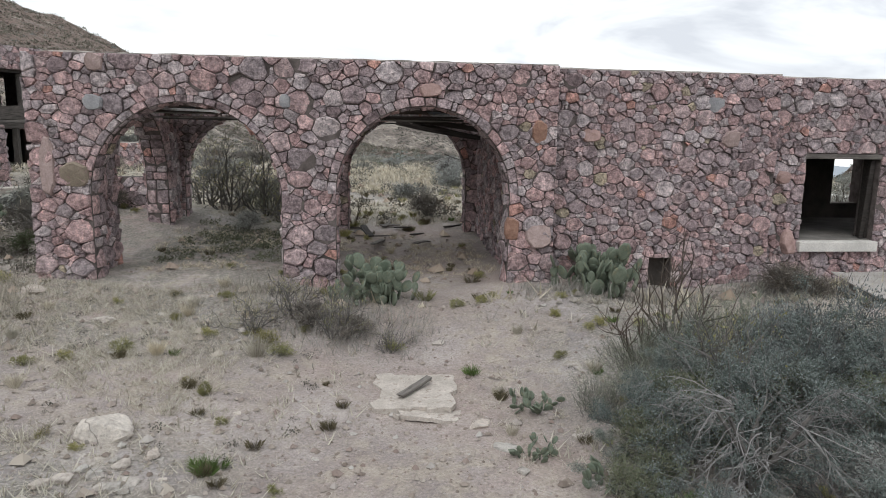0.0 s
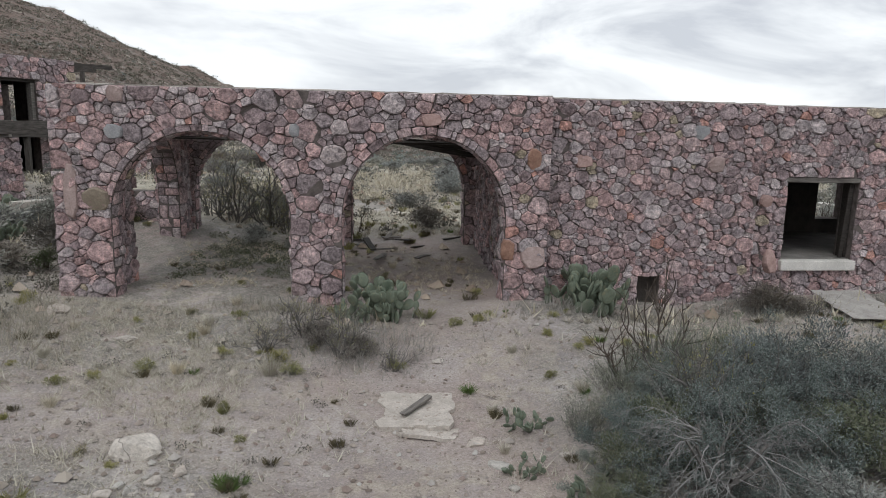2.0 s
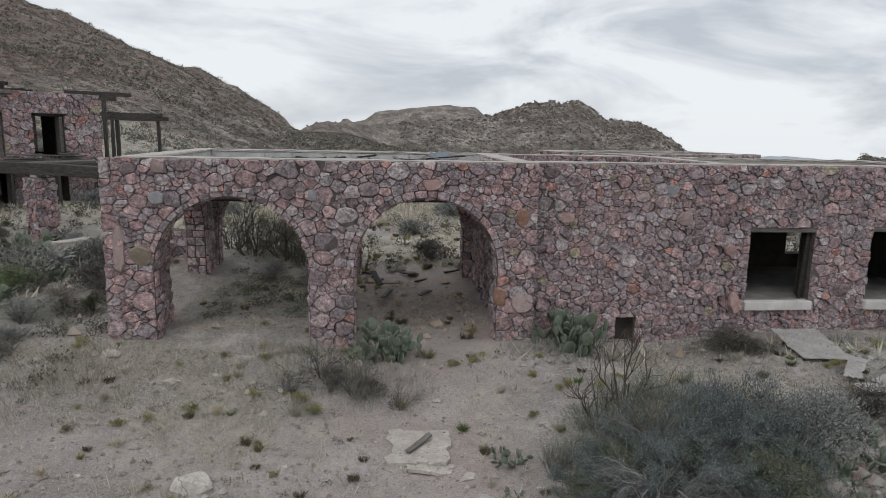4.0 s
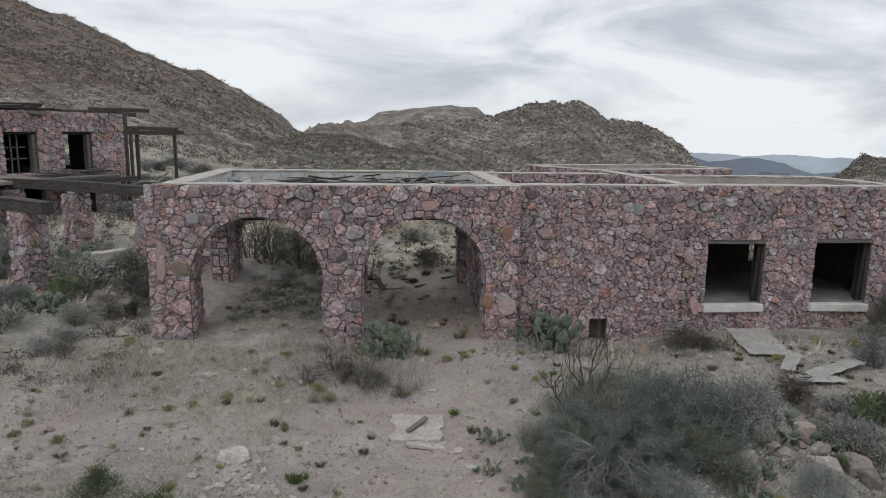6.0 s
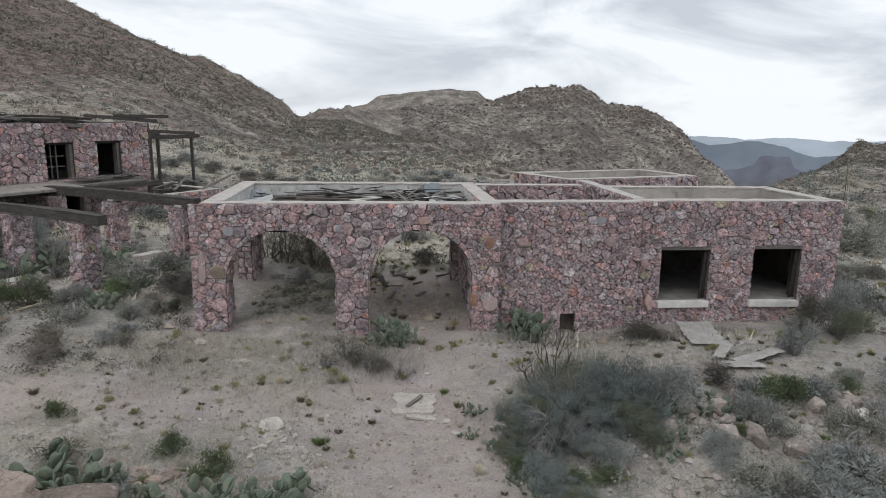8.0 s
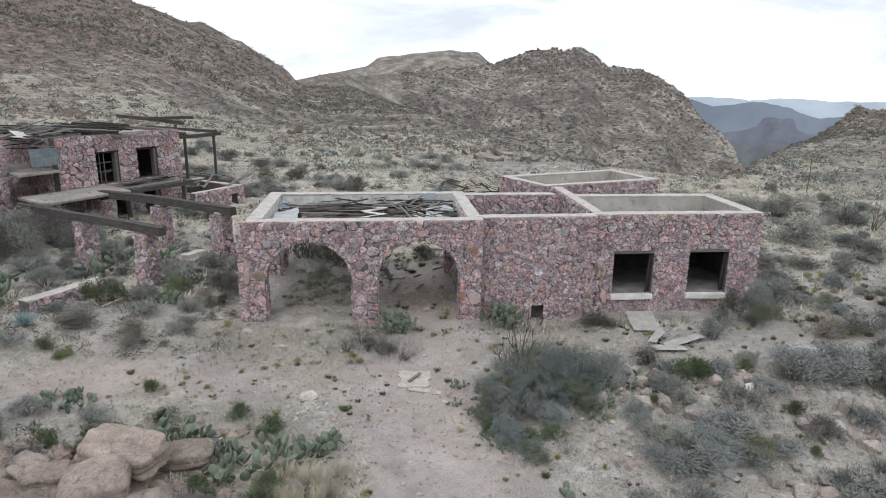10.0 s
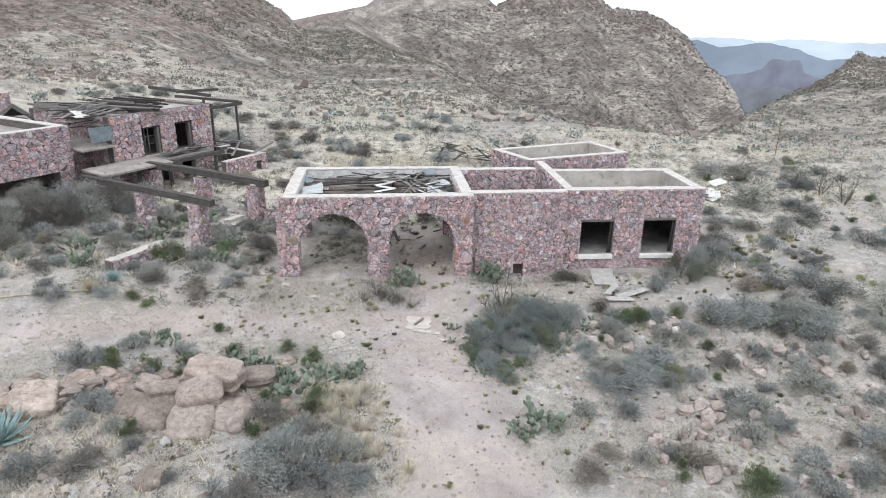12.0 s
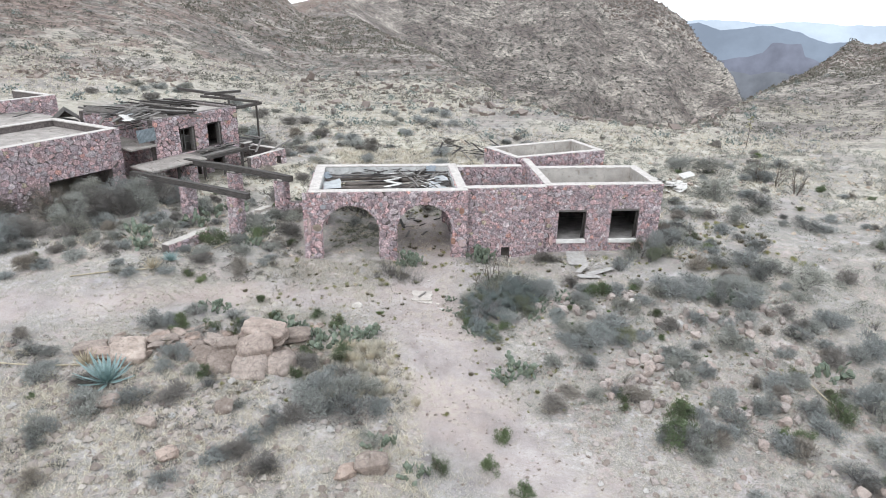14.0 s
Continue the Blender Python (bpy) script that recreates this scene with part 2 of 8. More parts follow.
def box(bm, x0, y0, z0, x1, y1, z1, bevel=0.0, m=None):
    r = bmesh.ops.create_cube(bm, size=1.0)
    t = Matrix.Translation(((x0 + x1) / 2, (y0 + y1) / 2, (z0 + z1) / 2)) @ Matrix.Diagonal((x1 - x0, y1 - y0, z1 - z0, 1))
    bmesh.ops.transform(bm, matrix=(m @ t) if m is not None else t, verts=r["verts"])
    if bevel:
        es = list({e for v in r["verts"] for e in v.link_edges})
        bmesh.ops.bevel(bm, geom=es, offset=bevel, segments=2, affect="EDGES", profile=0.6)
    return r["verts"]


def boxes(*dims, bevel=0.0):
    bm = bmesh.new()
    for d in dims:
        box(bm, *d, bevel=bevel)
    return bm


def rough_log(length, r, seed, sides=9, rings=9, bend=0.03, hewn=False):
    """A timber along x from 0, round or hewn square, a little bent and uneven."""
    rng = random.Random(seed)
    bm = bmesh.new()
    loops = []
    b1, b2 = rng.uniform(-bend, bend), rng.uniform(-bend, bend)
    for i in range(rings):
        u = i / (rings - 1)
        k = math.sin(u * math.pi)
        ring = []
        for j in range(sides):
            a = 2 * math.pi * j / sides
            rr = r * (1 + rng.uniform(-0.07, 0.07))
            if hewn:
                q = max(abs(math.cos(a)), abs(math.sin(a)))
                rr = rr / q * 0.92
            ring.append(bm.verts.new((u * length, k * b1 * length + math.cos(a) * rr, k * b2 * length + math.sin(a) * rr)))
        loops.append(ring)
    for p, q in zip(loops, loops[1:]):
        for j in range(sides):
            bm.faces.new((p[j], p[(j + 1) % sides], q[(j + 1) % sides], q[j]))
    bm.faces.new(loops[0][::-1])
    bm.faces.new(loops[-1])
    bmesh.ops.recalc_face_normals(bm, faces=bm.faces)
    return bm


# ---- terrain ----
NEAR = np.array([(-6, 10.5, .45), (-3, 11, .35), (0, 10.6, .1), (1.8, 10.8, .3), (-.3, 7.5, -.36), (-4.1, 8.5, .02), (-6.8, 10.1, .42), (6.7, 8.2, .05), (-3.4, 6.2, -.15), (-2.4, 6.0, -.48),
                 (4.6, 11.2, .02), (7, 11.5, .2), (13.5, 11.5, .2), (1, -1.4, -.85), (8.2, 0, -.7), (11.6, -2.3, -.8), (-4.1, .3, -.2), (-10.9, .5, .5), (-12.3, -.2, .35), (-7, 1, .35), (-16, 10.4, 1.5), (-12, 12, 1.05),
                 (-10, 13.7, .95), (-8.2, 16.9, 1.05), (-2, 14, .42), (15, 9, .25), (22, 25, .5), (52, 53, -1.0), (-13, 24, 1.6), (-20, 18, 2.1), (2, 20, .7), (0, 36, 1.2), (10, 28, .8),
                 (30, 15, -.2), (-30, 30, 4.0), (-20, -5, .9), (0, -12, -1.6), (15, -12, -1.8), (-15, -15, -.3), (22, 0, -.8), (30, -8, -1.2)])
C0 = np.array((-1.15, -6.3))
# bare foot path and cart track: from, to, half width
TRACKS = ((0.2, 16, 0, 10, 1.2), (0, 10, -.4, 6, 1.5), (-.4, 6, .2, 2, 1.6), (.2, 2, 1.0, -2, 1.5), (1.0, -2, 3.4, -7, 1.5), (-1.5, 7.3, -8, 7.0, .55), (-8, 7.0, -18, 4.8, .45))
# skyline of the ring of hills round the site: bearing, rise in degrees, distance
RING = [(-180, 4, 300), (-120, 7, 260), (-60, 11, 250), (-35, 10.0, 290), (-27.2, 8.7, 300), (-22, 7.15, 300), (-18.8, 5.75, 305), (-14.8, 4.25, 310), (-11.4, 2.9, 315), (-8.8, 1.55, 320), (-7.3, .15, 330),
        (-6, -.4, 350), (-3, .1, 390), (0, .35, 420), (5, .75, 470), (9.4, 1.15, 520), (11.2, 1.8, 545), (13, 2.35, 560), (15.2, 2.3, 560), (17, 2.7, 560), (18.4, 1.85, 560), (19.5, .95, 560), (21.9, .95, 555),
        (23.7, .15, 550), (25.1, -.7, 540), (27, -2.9, 520), (28.8, -4.3, 490), (31, -7.0, 430), (33, -5.8, 340), (35.3, -3.8, 330), (36.5, -2.9, 330), (37.8, -1.6, 320), (39.5, -1.9, 310), (48, 1.5, 300), (60, 5, 280), (110, 2, 300), (180, 4, 300)]
# brink of the saddle behind the ruin: bearing, distance, fall beyond it
BRINK = np.array([(-180, 400, 0), (-8, 300, 0), (-2, 230, .02), (3, 170, .12), (7, 112, .2), (12, 70, .24), (20, 58, .25), (28, 56, .22), (32, 60, .14), (36, 90, .04), (40, 200, 0), (180, 400, 0)])
MESA = [(-30, -3), (-8, -.6), (-3.2, .5), (-.9, .95), (.1, 1.6), (2.5, 1.88), (5.9, 2.3), (8.5, 2.15), (9.5, 1.3), (13, -2), (18, -8), (40, -14)]


def smooth01(u):
    u = np.clip(u, 0, 1)
    return u * u * (3 - 2 * u)


def fbm(x, y, scale, octaves=4, seed=0):
    """Value noise on arrays, from hashed lattice points."""
    out, amp, tot = np.zeros_like(x, dtype=float), 1.0, 0.0
    for o in range(octaves):
        px, py = x / scale + 17.3 * seed + 5.1 * o, y / scale - 9.7 * seed + 3.3 * o
        ix, iy = np.floor(px), np.floor(py)
        fx, fy = smooth01(px - ix), smooth01(py - iy)

        def hsh(a, b):
            v = np.sin(a * 127.1 + b * 311.7 + seed * 74.7) * 43758.5453
            return v - np.floor(v)
        top = hsh(ix, iy) * (1 - fx) + hsh(ix + 1, iy) * fx
        bot = hsh(ix, iy + 1) * (1 - fx) + hsh(ix + 1, iy + 1) * fx
        out += amp * ((top * (1 - fy) + bot * fy) * 2 - 1)
        tot += amp
        amp *= 0.5
        scale = scale / 2.03
    return out / tot


def ground_height(x, y):
    """Height of the ground; arrays or numbers."""
    x, y = np.atleast_1d(np.asarray(x, float)), np.atleast_1d(np.asarray(y, float))
    w, zs = np.full_like(x, 1e-9), np.zeros_like(x)
    for cx, cy, cz in NEAR:
        k = 1.0 / ((x - cx) ** 2 + (y - cy) ** 2 + 2.0) ** 2
        w += k
        zs += k * cz
    near = zs / w
    dx, dy = x - C0[0], y - C0[1]
    r, az = np.hypot(dx, dy), np.degrees(np.arctan2(dx, dy))
    ring = np.array(RING)
    el, dist = np.interp(az, ring[:, 0], ring[:, 1]), np.interp(az, ring[:, 0], ring[:, 2])
    top = 5.95 + dist * np.tan(np.radians(el))
    u = (r - 42) / (dist - 42)
    rise = np.clip(u, 0, 1) ** 1.25
    hill = near * (1 - smooth01(u * 2)) + top * rise
    # level saddle behind the ruin that falls away before the middle hill
    brink, fall = np.interp(az, BRINK[:, 0], BRINK[:, 1]), np.interp(az, BRINK[:, 0], BRINK[:, 2])
    past = np.clip(r - brink, 0, None)
    saddle = near * (1 - smooth01(u * 3)) - past * past / (past + 25) * fall + np.where(fall < .1, top * np.clip((r - 150) / (dist - 150), 0, 1) * (1 - fall * 10), 0)
    face = top - np.clip(dist - r, 0, None) * (.30 + .05 * fbm(x, y, 90, 2, 8))
    k_ = np.clip((face - saddle) / 24 + .5, 0, 1)
    middle = saddle * (1 - k_) + face * k_ + 12 * k_ * (1 - k_)
    side = smooth01((az + 20) / 17) * (1 - smooth01((az - 33) / 5))
    hill = np.where(r < dist, hill * (1 - side) + np.where(fall > .01, middle, saddle) * side, hill)
    over = np.clip(r - dist, 0, None)
    hill = hill - over * 0.42
    mesa = np.array(MESA)
    mtop = 5.95 + 1050 * np.tan(np.radians(np.interp(az, mesa[:, 0], mesa[:, 1])))
    back = mtop - np.abs(r - 1050) * 0.42
    flat = -95.0 - np.clip(r - 600, 0, None) * 0.075
    z = np.where(r < 42, near, np.maximum(np.maximum(hill, np.where(r > dist, back, -200)), flat))
    far = smooth01((r - 50) / 120) * (r < 1200)
    crag = fbm(x, y, 34, 5, 3)
    westly = smooth01((-20 - x) / 50)
    z = z + far * (0.12 * fbm(x, y, 6, 2, 15) + westly * 0.6 * np.abs(fbm(x, y, 9, 4, 21)))
    z = z + far * (3.0 * crag + 0.9 * np.abs(fbm(x, y, 15, 3, 5))) * np.clip(0.45 + u * 0.4, 0, 1.0) * (1 - .8 * side * (r < 600))
    crest = np.exp(-((r - dist) / 45.0) ** 2) * (r > 60)
    z = z + crest * (3.4 + 2.6 * side) * np.maximum(fbm(x, y, 12, 3, 7), 0) ** 1.2
    z = z + 0.10 * fbm(x, y, 3.2, 4, 1) + 0.035 * fbm(x, y, 0.6, 3, 2)
    return z


def gz(x, y):
    return float(ground_height(x, y)[0])


def build_ground():
    cx, cy = -1.0, -14.0
    az = np.concatenate([np.concatenate([np.arange(-60, -42, 0.6), np.arange(-42, 46, 0.3), np.arange(46, 60.01, 0.6)]), np.arange(68, 293, 6.0)])
    rr = list(np.concatenate([np.arange(0.5, 12, 0.5), np.arange(12, 50, 0.24)]))
    while rr[-1] < 4700:
        rr.append(rr[-1] * (1.0105 if rr[-1] < 600 else 1.03))
    rr = np.array(rr)
    A, R = np.meshgrid(np.radians(az), rr)
    X, Y = cx + np.sin(A) * R, cy + np.cos(A) * R
    Z = ground_height(X.ravel(), Y.ravel())
    n, k = len(az), len(rr)
    verts = np.stack([X.ravel(), Y.ravel(), Z], 1)
    i, j = np.meshgrid(np.arange(k - 1), np.arange(n), indexing="ij")
    jn = (j + 1) % n
    quads = np.stack([i * n + j, i * n + jn, (i + 1) * n + jn, (i + 1) * n + j], -1).reshape(-1, 4)[:, ::-1]
    me = bpy.data.meshes.new("ground")
    me.from_pydata(verts.tolist(), [], quads.tolist() + [list(range(n))])
    gap = np.full(X.size, 99.0)
    for ax, ay, bx, by, w in TRACKS:
        dx, dy = bx - ax, by - ay
        t = np.clip(((X.ravel() - ax) * dx + (Y.ravel() - ay) * dy) / (dx * dx + dy * dy), 0, 1)
        gap = np.minimum(gap, np.hypot(X.ravel() - ax - dx * t, Y.ravel() - ay - dy * t) - w)
    tr = me.attributes.new("trodden", "FLOAT", "POINT")
    tr.data.foreach_set("value", 1 - smooth01((gap + 0.9 * fbm(X.ravel(), Y.ravel(), 2.2, 4, 31) + 0.3) / 1.6))
    px, py = X.ravel(), Y.ravel()
    behind = smooth01((py - 16.6) / 3) * (1 - smooth01((np.hypot(px, py - 20) - 60) / 30)) * smooth01((fbm(px, py, 7, 4, 71) + .42) / .5)
    me.attributes.new("dry_grass", "FLOAT", "POINT").data.foreach_set("value", (.62 + .3 * (1 - smooth01((np.hypot(px, py - 20) - 12) / 14))) * behind)
    ob = link_mesh("ground", me, GROUND, smooth=True)
    return tagged(ob, "dry desert ground and hills with pinkish dirt and straw grass", "ground", kind="structure")


ground = build_ground()


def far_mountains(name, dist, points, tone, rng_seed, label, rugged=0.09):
    """A distant range: a thick ridge with broken crest, self-lit, its haze put into the tone."""
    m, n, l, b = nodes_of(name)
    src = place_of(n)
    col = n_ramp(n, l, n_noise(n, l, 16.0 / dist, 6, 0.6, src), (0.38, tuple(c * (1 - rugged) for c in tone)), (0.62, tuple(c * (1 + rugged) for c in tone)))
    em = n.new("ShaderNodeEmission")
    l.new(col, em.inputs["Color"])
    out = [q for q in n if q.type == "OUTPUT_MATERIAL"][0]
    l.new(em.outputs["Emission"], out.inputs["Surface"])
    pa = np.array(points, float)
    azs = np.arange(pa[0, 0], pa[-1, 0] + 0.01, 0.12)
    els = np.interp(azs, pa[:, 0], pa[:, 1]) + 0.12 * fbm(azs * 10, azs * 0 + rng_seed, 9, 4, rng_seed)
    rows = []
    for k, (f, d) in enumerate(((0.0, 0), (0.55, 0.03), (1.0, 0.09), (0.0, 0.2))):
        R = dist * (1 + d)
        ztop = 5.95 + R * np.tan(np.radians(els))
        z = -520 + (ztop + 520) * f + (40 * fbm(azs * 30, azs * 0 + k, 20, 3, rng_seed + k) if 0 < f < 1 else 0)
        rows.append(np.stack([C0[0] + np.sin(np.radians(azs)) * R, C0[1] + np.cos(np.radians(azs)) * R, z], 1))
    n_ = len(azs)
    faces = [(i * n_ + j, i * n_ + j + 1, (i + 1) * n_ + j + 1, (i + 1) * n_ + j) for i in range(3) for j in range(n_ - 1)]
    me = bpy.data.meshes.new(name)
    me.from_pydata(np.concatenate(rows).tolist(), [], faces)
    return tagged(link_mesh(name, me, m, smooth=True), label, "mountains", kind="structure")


# air haze is mixed into these glowing tones, bluer and paler further out
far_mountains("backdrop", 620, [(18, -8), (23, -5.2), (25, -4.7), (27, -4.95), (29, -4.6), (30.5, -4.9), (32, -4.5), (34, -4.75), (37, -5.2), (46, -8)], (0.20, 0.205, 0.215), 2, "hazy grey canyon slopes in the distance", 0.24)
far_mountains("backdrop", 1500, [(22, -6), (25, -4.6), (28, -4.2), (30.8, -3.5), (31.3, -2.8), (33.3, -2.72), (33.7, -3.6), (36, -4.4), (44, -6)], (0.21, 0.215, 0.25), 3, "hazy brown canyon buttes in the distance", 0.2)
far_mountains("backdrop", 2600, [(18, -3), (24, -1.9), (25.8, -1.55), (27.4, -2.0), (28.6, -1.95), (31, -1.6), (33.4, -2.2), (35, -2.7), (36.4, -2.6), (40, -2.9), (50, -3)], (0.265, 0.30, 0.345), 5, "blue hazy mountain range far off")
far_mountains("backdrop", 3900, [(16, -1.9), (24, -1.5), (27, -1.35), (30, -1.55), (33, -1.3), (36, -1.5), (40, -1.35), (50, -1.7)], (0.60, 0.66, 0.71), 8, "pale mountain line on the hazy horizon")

# ---- masonry ----


def clip_half(poly, nx, ny, c):
    """Keeps the part of a polygon where nx*x + ny*y <= c."""
    out = []
    k = len(poly)
    for i in range(k):
        a, b = poly[i], poly[(i + 1) % k]
        da, db = nx * a[0] + ny * a[1] - c, nx * b[0] + ny * b[1] - c
        if da <= 0:
            out.append(a)
        if (da < 0 < db) or (db < 0 < da):
            t = da / (da - db)
            out.append((a[0] + (b[0] - a[0]) * t, a[1] + (b[1] - a[1]) * t))
    return out


def stone_cells(w0, w1, v0, v1, seed, sizes, gap=0.004, rects=(), arches=(), sides=(), flat=1.22):
    """Irregular fitted stones over a wall face: convex outlines (u, v), with openings left free. arches: (centre u, springing v, radius, ring)."""
    rng = random.Random(seed)
    pts, grid, cell = [], {}, 0.45
    area = (w1 - w0) * (v1 - v0)
    tries = int(area * 420)
    # large stones set along the sides of the openings
    for cu, cv, R, ring in arches:
        for side in (-1, 1):
            v = v0 + .3
            while v < cv - .1:
                if rng.random() < .62:
                    p = (cu + side * (R + rng.uniform(.17, .22)), v, rng.uniform(.17, .23))
                    if w0 + .1 < p[0] < w1 - .1:
                        pts.append(p)
                        grid.setdefault((int(p[0] / cell), int(p[1] / cell)), []).append(p)
                v += rng.uniform(.42, .6)
    for q in range(tries):
        u, v = rng.uniform(w0, w1), rng.uniform(v0, v1)
        k = rng.random()
        r = (sizes[0] * 1.05 + (sizes[1] * 1.18 - sizes[0]) * k ** 1.25) * (1.0 if q < tries * 0.22 else 0.72 if q < tries * .4 else 0.44)
        if any(a - 0.04 < u < b + 0.04 and c - 0.04 < v < d + 0.04 for a, b, c, d in rects):
            continue
        if any((math.hypot(u - cu, v - cv) < R + ring + 0.03 if v > cv else abs(u - cu) < R + 0.03) for cu, cv, R, ring in arches):
            continue
        gi, gj = int(u / cell), int(v / cell)
        near = [p for di in (-1, 0, 1) for dj in (-1, 0, 1) for p in grid.get((gi + di, gj + dj), ())]
        if all((p[0] - u) ** 2 + ((p[1] - v) * flat) ** 2 > (0.82 * (p[2] + r)) ** 2 for p in near):
            p = (u, v, r)
            pts.append(p)
            grid.setdefault((gi, gj), []).append(p)
    cells = []
    for u, v, r in pts:
        poly = [(u - .6, v - .6), (u + .6, v - .6), (u + .6, v + .6), (u - .6, v + .6)]
        gi, gj = int(u / cell), int(v / cell)
        for di in (-2, -1, 0, 1, 2):
            for dj in (-2, -1, 0, 1, 2):
                for pu, pv, pr in grid.get((gi + di, gj + dj), ()):
                    if (pu, pv) == (u, v):
                        continue
                    ax, ay = pu - u, (pv - v) * flat * flat
                    d2 = (pu - u) ** 2 + ((pv - v) * flat) ** 2
                    c = (d2 + r * r - pr * pr) / 2 + ax * u + ay * v
                    ln = math.hypot(ax, ay)
                    poly = clip_half(poly, ax / ln, ay / ln, c / ln - gap / 2)
                    if len(poly) < 3:
                        break
        for nx, ny, c in ((1, 0, w1), (-1, 0, -w0), (0, 1, v1), (0, -1, -v0)):
            poly = clip_half(poly, nx, ny, c - 0.004)
        for nx, ny, c in sides:
            poly = clip_half(poly, nx, ny, c - 0.004)
        for a, b, c, d in rects:
            if a - .35 < u < b + .35 and c - .35 < v < d + .35:
                opts = ((1, 0, a, a - u), (-1, 0, -b, u - b), (0, 1, c, c - v), (0, -1, -d, v - d))
                o = max(opts, key=lambda q: q[3])
                poly = clip_half(poly, o[0], o[1], o[2] - 0.006)
        for cu, cv, R, ring in arches:
            if math.hypot(u - cu, v - cv) < R + ring + .5 and v > cv:
                du, dv = u - cu, v - cv
                ln = math.hypot(du, dv)
                poly = clip_half(poly, -du / ln, -dv / ln, -((du * cu + dv * cv) / ln + R + ring + gap * .3))
            elif abs(u - cu) < R + .5 and v <= cv:
                s = 1 if u > cu else -1
                poly = clip_half(poly, -s, 0, -s * cu - R - 0.006)
        if len(poly) >= 5 and rng.random() < .6:
            a = rng.uniform(0, 2 * math.pi)
            nx, ny = math.cos(a), math.sin(a)
            reach = [p[0] * nx + p[1] * ny for p in poly]
            poly = clip_half(poly, nx, ny, max(reach) - (max(reach) - min(reach)) * rng.uniform(.03, .13))
        if len(poly) >= 3:
            cells.append(poly)
    for cu, cv, R, ring in arches:
        a = 0.0
        while a < math.pi - 0.02:
            step = rng.uniform(0.05, 0.19) * (1.45 / R)
            b = min(math.pi, a + step)
            if math.pi - b < 0.06:
                b = math.pi
            e = gap * .5 / R
            r1 = R + ring * rng.uniform(0.9, 1.04)
            cells.append([(cu + math.cos(t) * q, cv + math.sin(t) * q) for t, q in ((a + e, R + .004), (a + e, r1), ((a + b) / 2, r1 + .015), (b - e, r1), (b - e, R + .004))])
            a = b
    good = []
    for poly in cells:
        ar = sum(p[0] * q[1] - q[0] * p[1] for p, q in zip(poly, poly[1:] + poly[:1])) / 2
        if ar < 0:
            poly, ar = poly[::-1], -ar
        if ar > 0.0018:
            good.append(poly)
    return good


def stone_geometry(poly, to3, rng, proud=(0.018, 0.065), coarse=False):
    """Rounded stone on a wall face: rings of vertices and faces. to3(u, v, out) gives the place."""
    k = len(poly)
    pts = []
    cu, cv = sum(p[0] for p in poly) / k, sum(p[1] for p in poly) / k
    for i in range(k):
        a, b = poly[i], poly[(i + 1) % k]
        if math.hypot(a[0] - b[0], a[1] - b[1]) < 0.012:
            continue
        for t in ((rng.uniform(.03, .13), rng.uniform(.87, .97)) if not coarse else (0.07,)):
            pts.append((a[0] + (b[0] - a[0]) * t, a[1] + (b[1] - a[1]) * t))
    n = len(pts)
    if n < 3:
        return [], []
    h = rng.uniform(*proud)
    tu, tv = rng.uniform(-.24, .24), rng.uniform(-.30, .30)
    verts, faces = [], []
    rings = ((1.0, -0.03), (0.972, h * 0.62), (0.85, h)) if not coarse else ((1.0, -0.02), (0.945, h * 0.95))
    for s, o in rings:
        for p in pts:
            j = 1 + rng.uniform(-.045, .03) if s < 1 else 1 - rng.uniform(0, .02)
            du, dv = (p[0] - cu) * s * j, (p[1] - cv) * s * j
            verts.append(to3(cu + du, cv + dv, o + (tu * du + tv * dv + rng.uniform(-.006, .006) if o > 0 else 0)))
    verts.append(to3(cu + rng.uniform(-.04, .04), cv + rng.uniform(-.04, .04), h * rng.uniform(.9, 1.25)))
    R = len(rings)
    for i in range(R - 1):
        for j in range(n):
            jn = (j + 1) % n
            faces.append((i * n + j, i * n + jn, (i + 1) * n + jn, (i + 1) * n + j))
    c = len(verts) - 1
    for j in range(n):
        faces.append(((R - 1) * n + j, (R - 1) * n + (j + 1) % n, c))
    return verts, faces


PENDING = []


def face_stones(parent, origin, u_dir, out_dir, cells, seed, single=300, coarse=False):
    """Lays stones on a wall face; the first ones as pieces of their own, the rest joined. Called last."""
    o, ud, od = Vector(origin), Vector(u_dir).normalized(), Vector(out_dir).normalized()
    rng = random.Random(seed)
    flip = ud.cross(Vector((0, 0, 1))).dot(od) < 0

    def to3(u, v, w):
        return o + ud * u + Vector((0, 0, v)) + od * w
    rest_v, rest_f = [], []
    for i, poly in enumerate(cells):
        vs, fs = stone_geometry(poly, to3, rng, coarse=coarse and i >= single)
        if not vs:
            continue
        if flip:
            fs = [f[::-1] for f in fs]
        if i < single:
            me = bpy.data.meshes.new("stone")
            me.from_pydata(vs, [], fs)
            link_mesh("stone", me, STONE, parent)
        else:
            k = len(rest_v)
            rest_v += vs
            rest_f += [tuple(q + k for q in f) for f in fs]
    if rest_f:
        me = bpy.data.meshes.new("stonework")
        me.from_pydata(rest_v, [], rest_f)
        tagged(link_mesh("stonework", me, STONE_REST, parent), "close-set purple-brown field stones", kind="stuff")


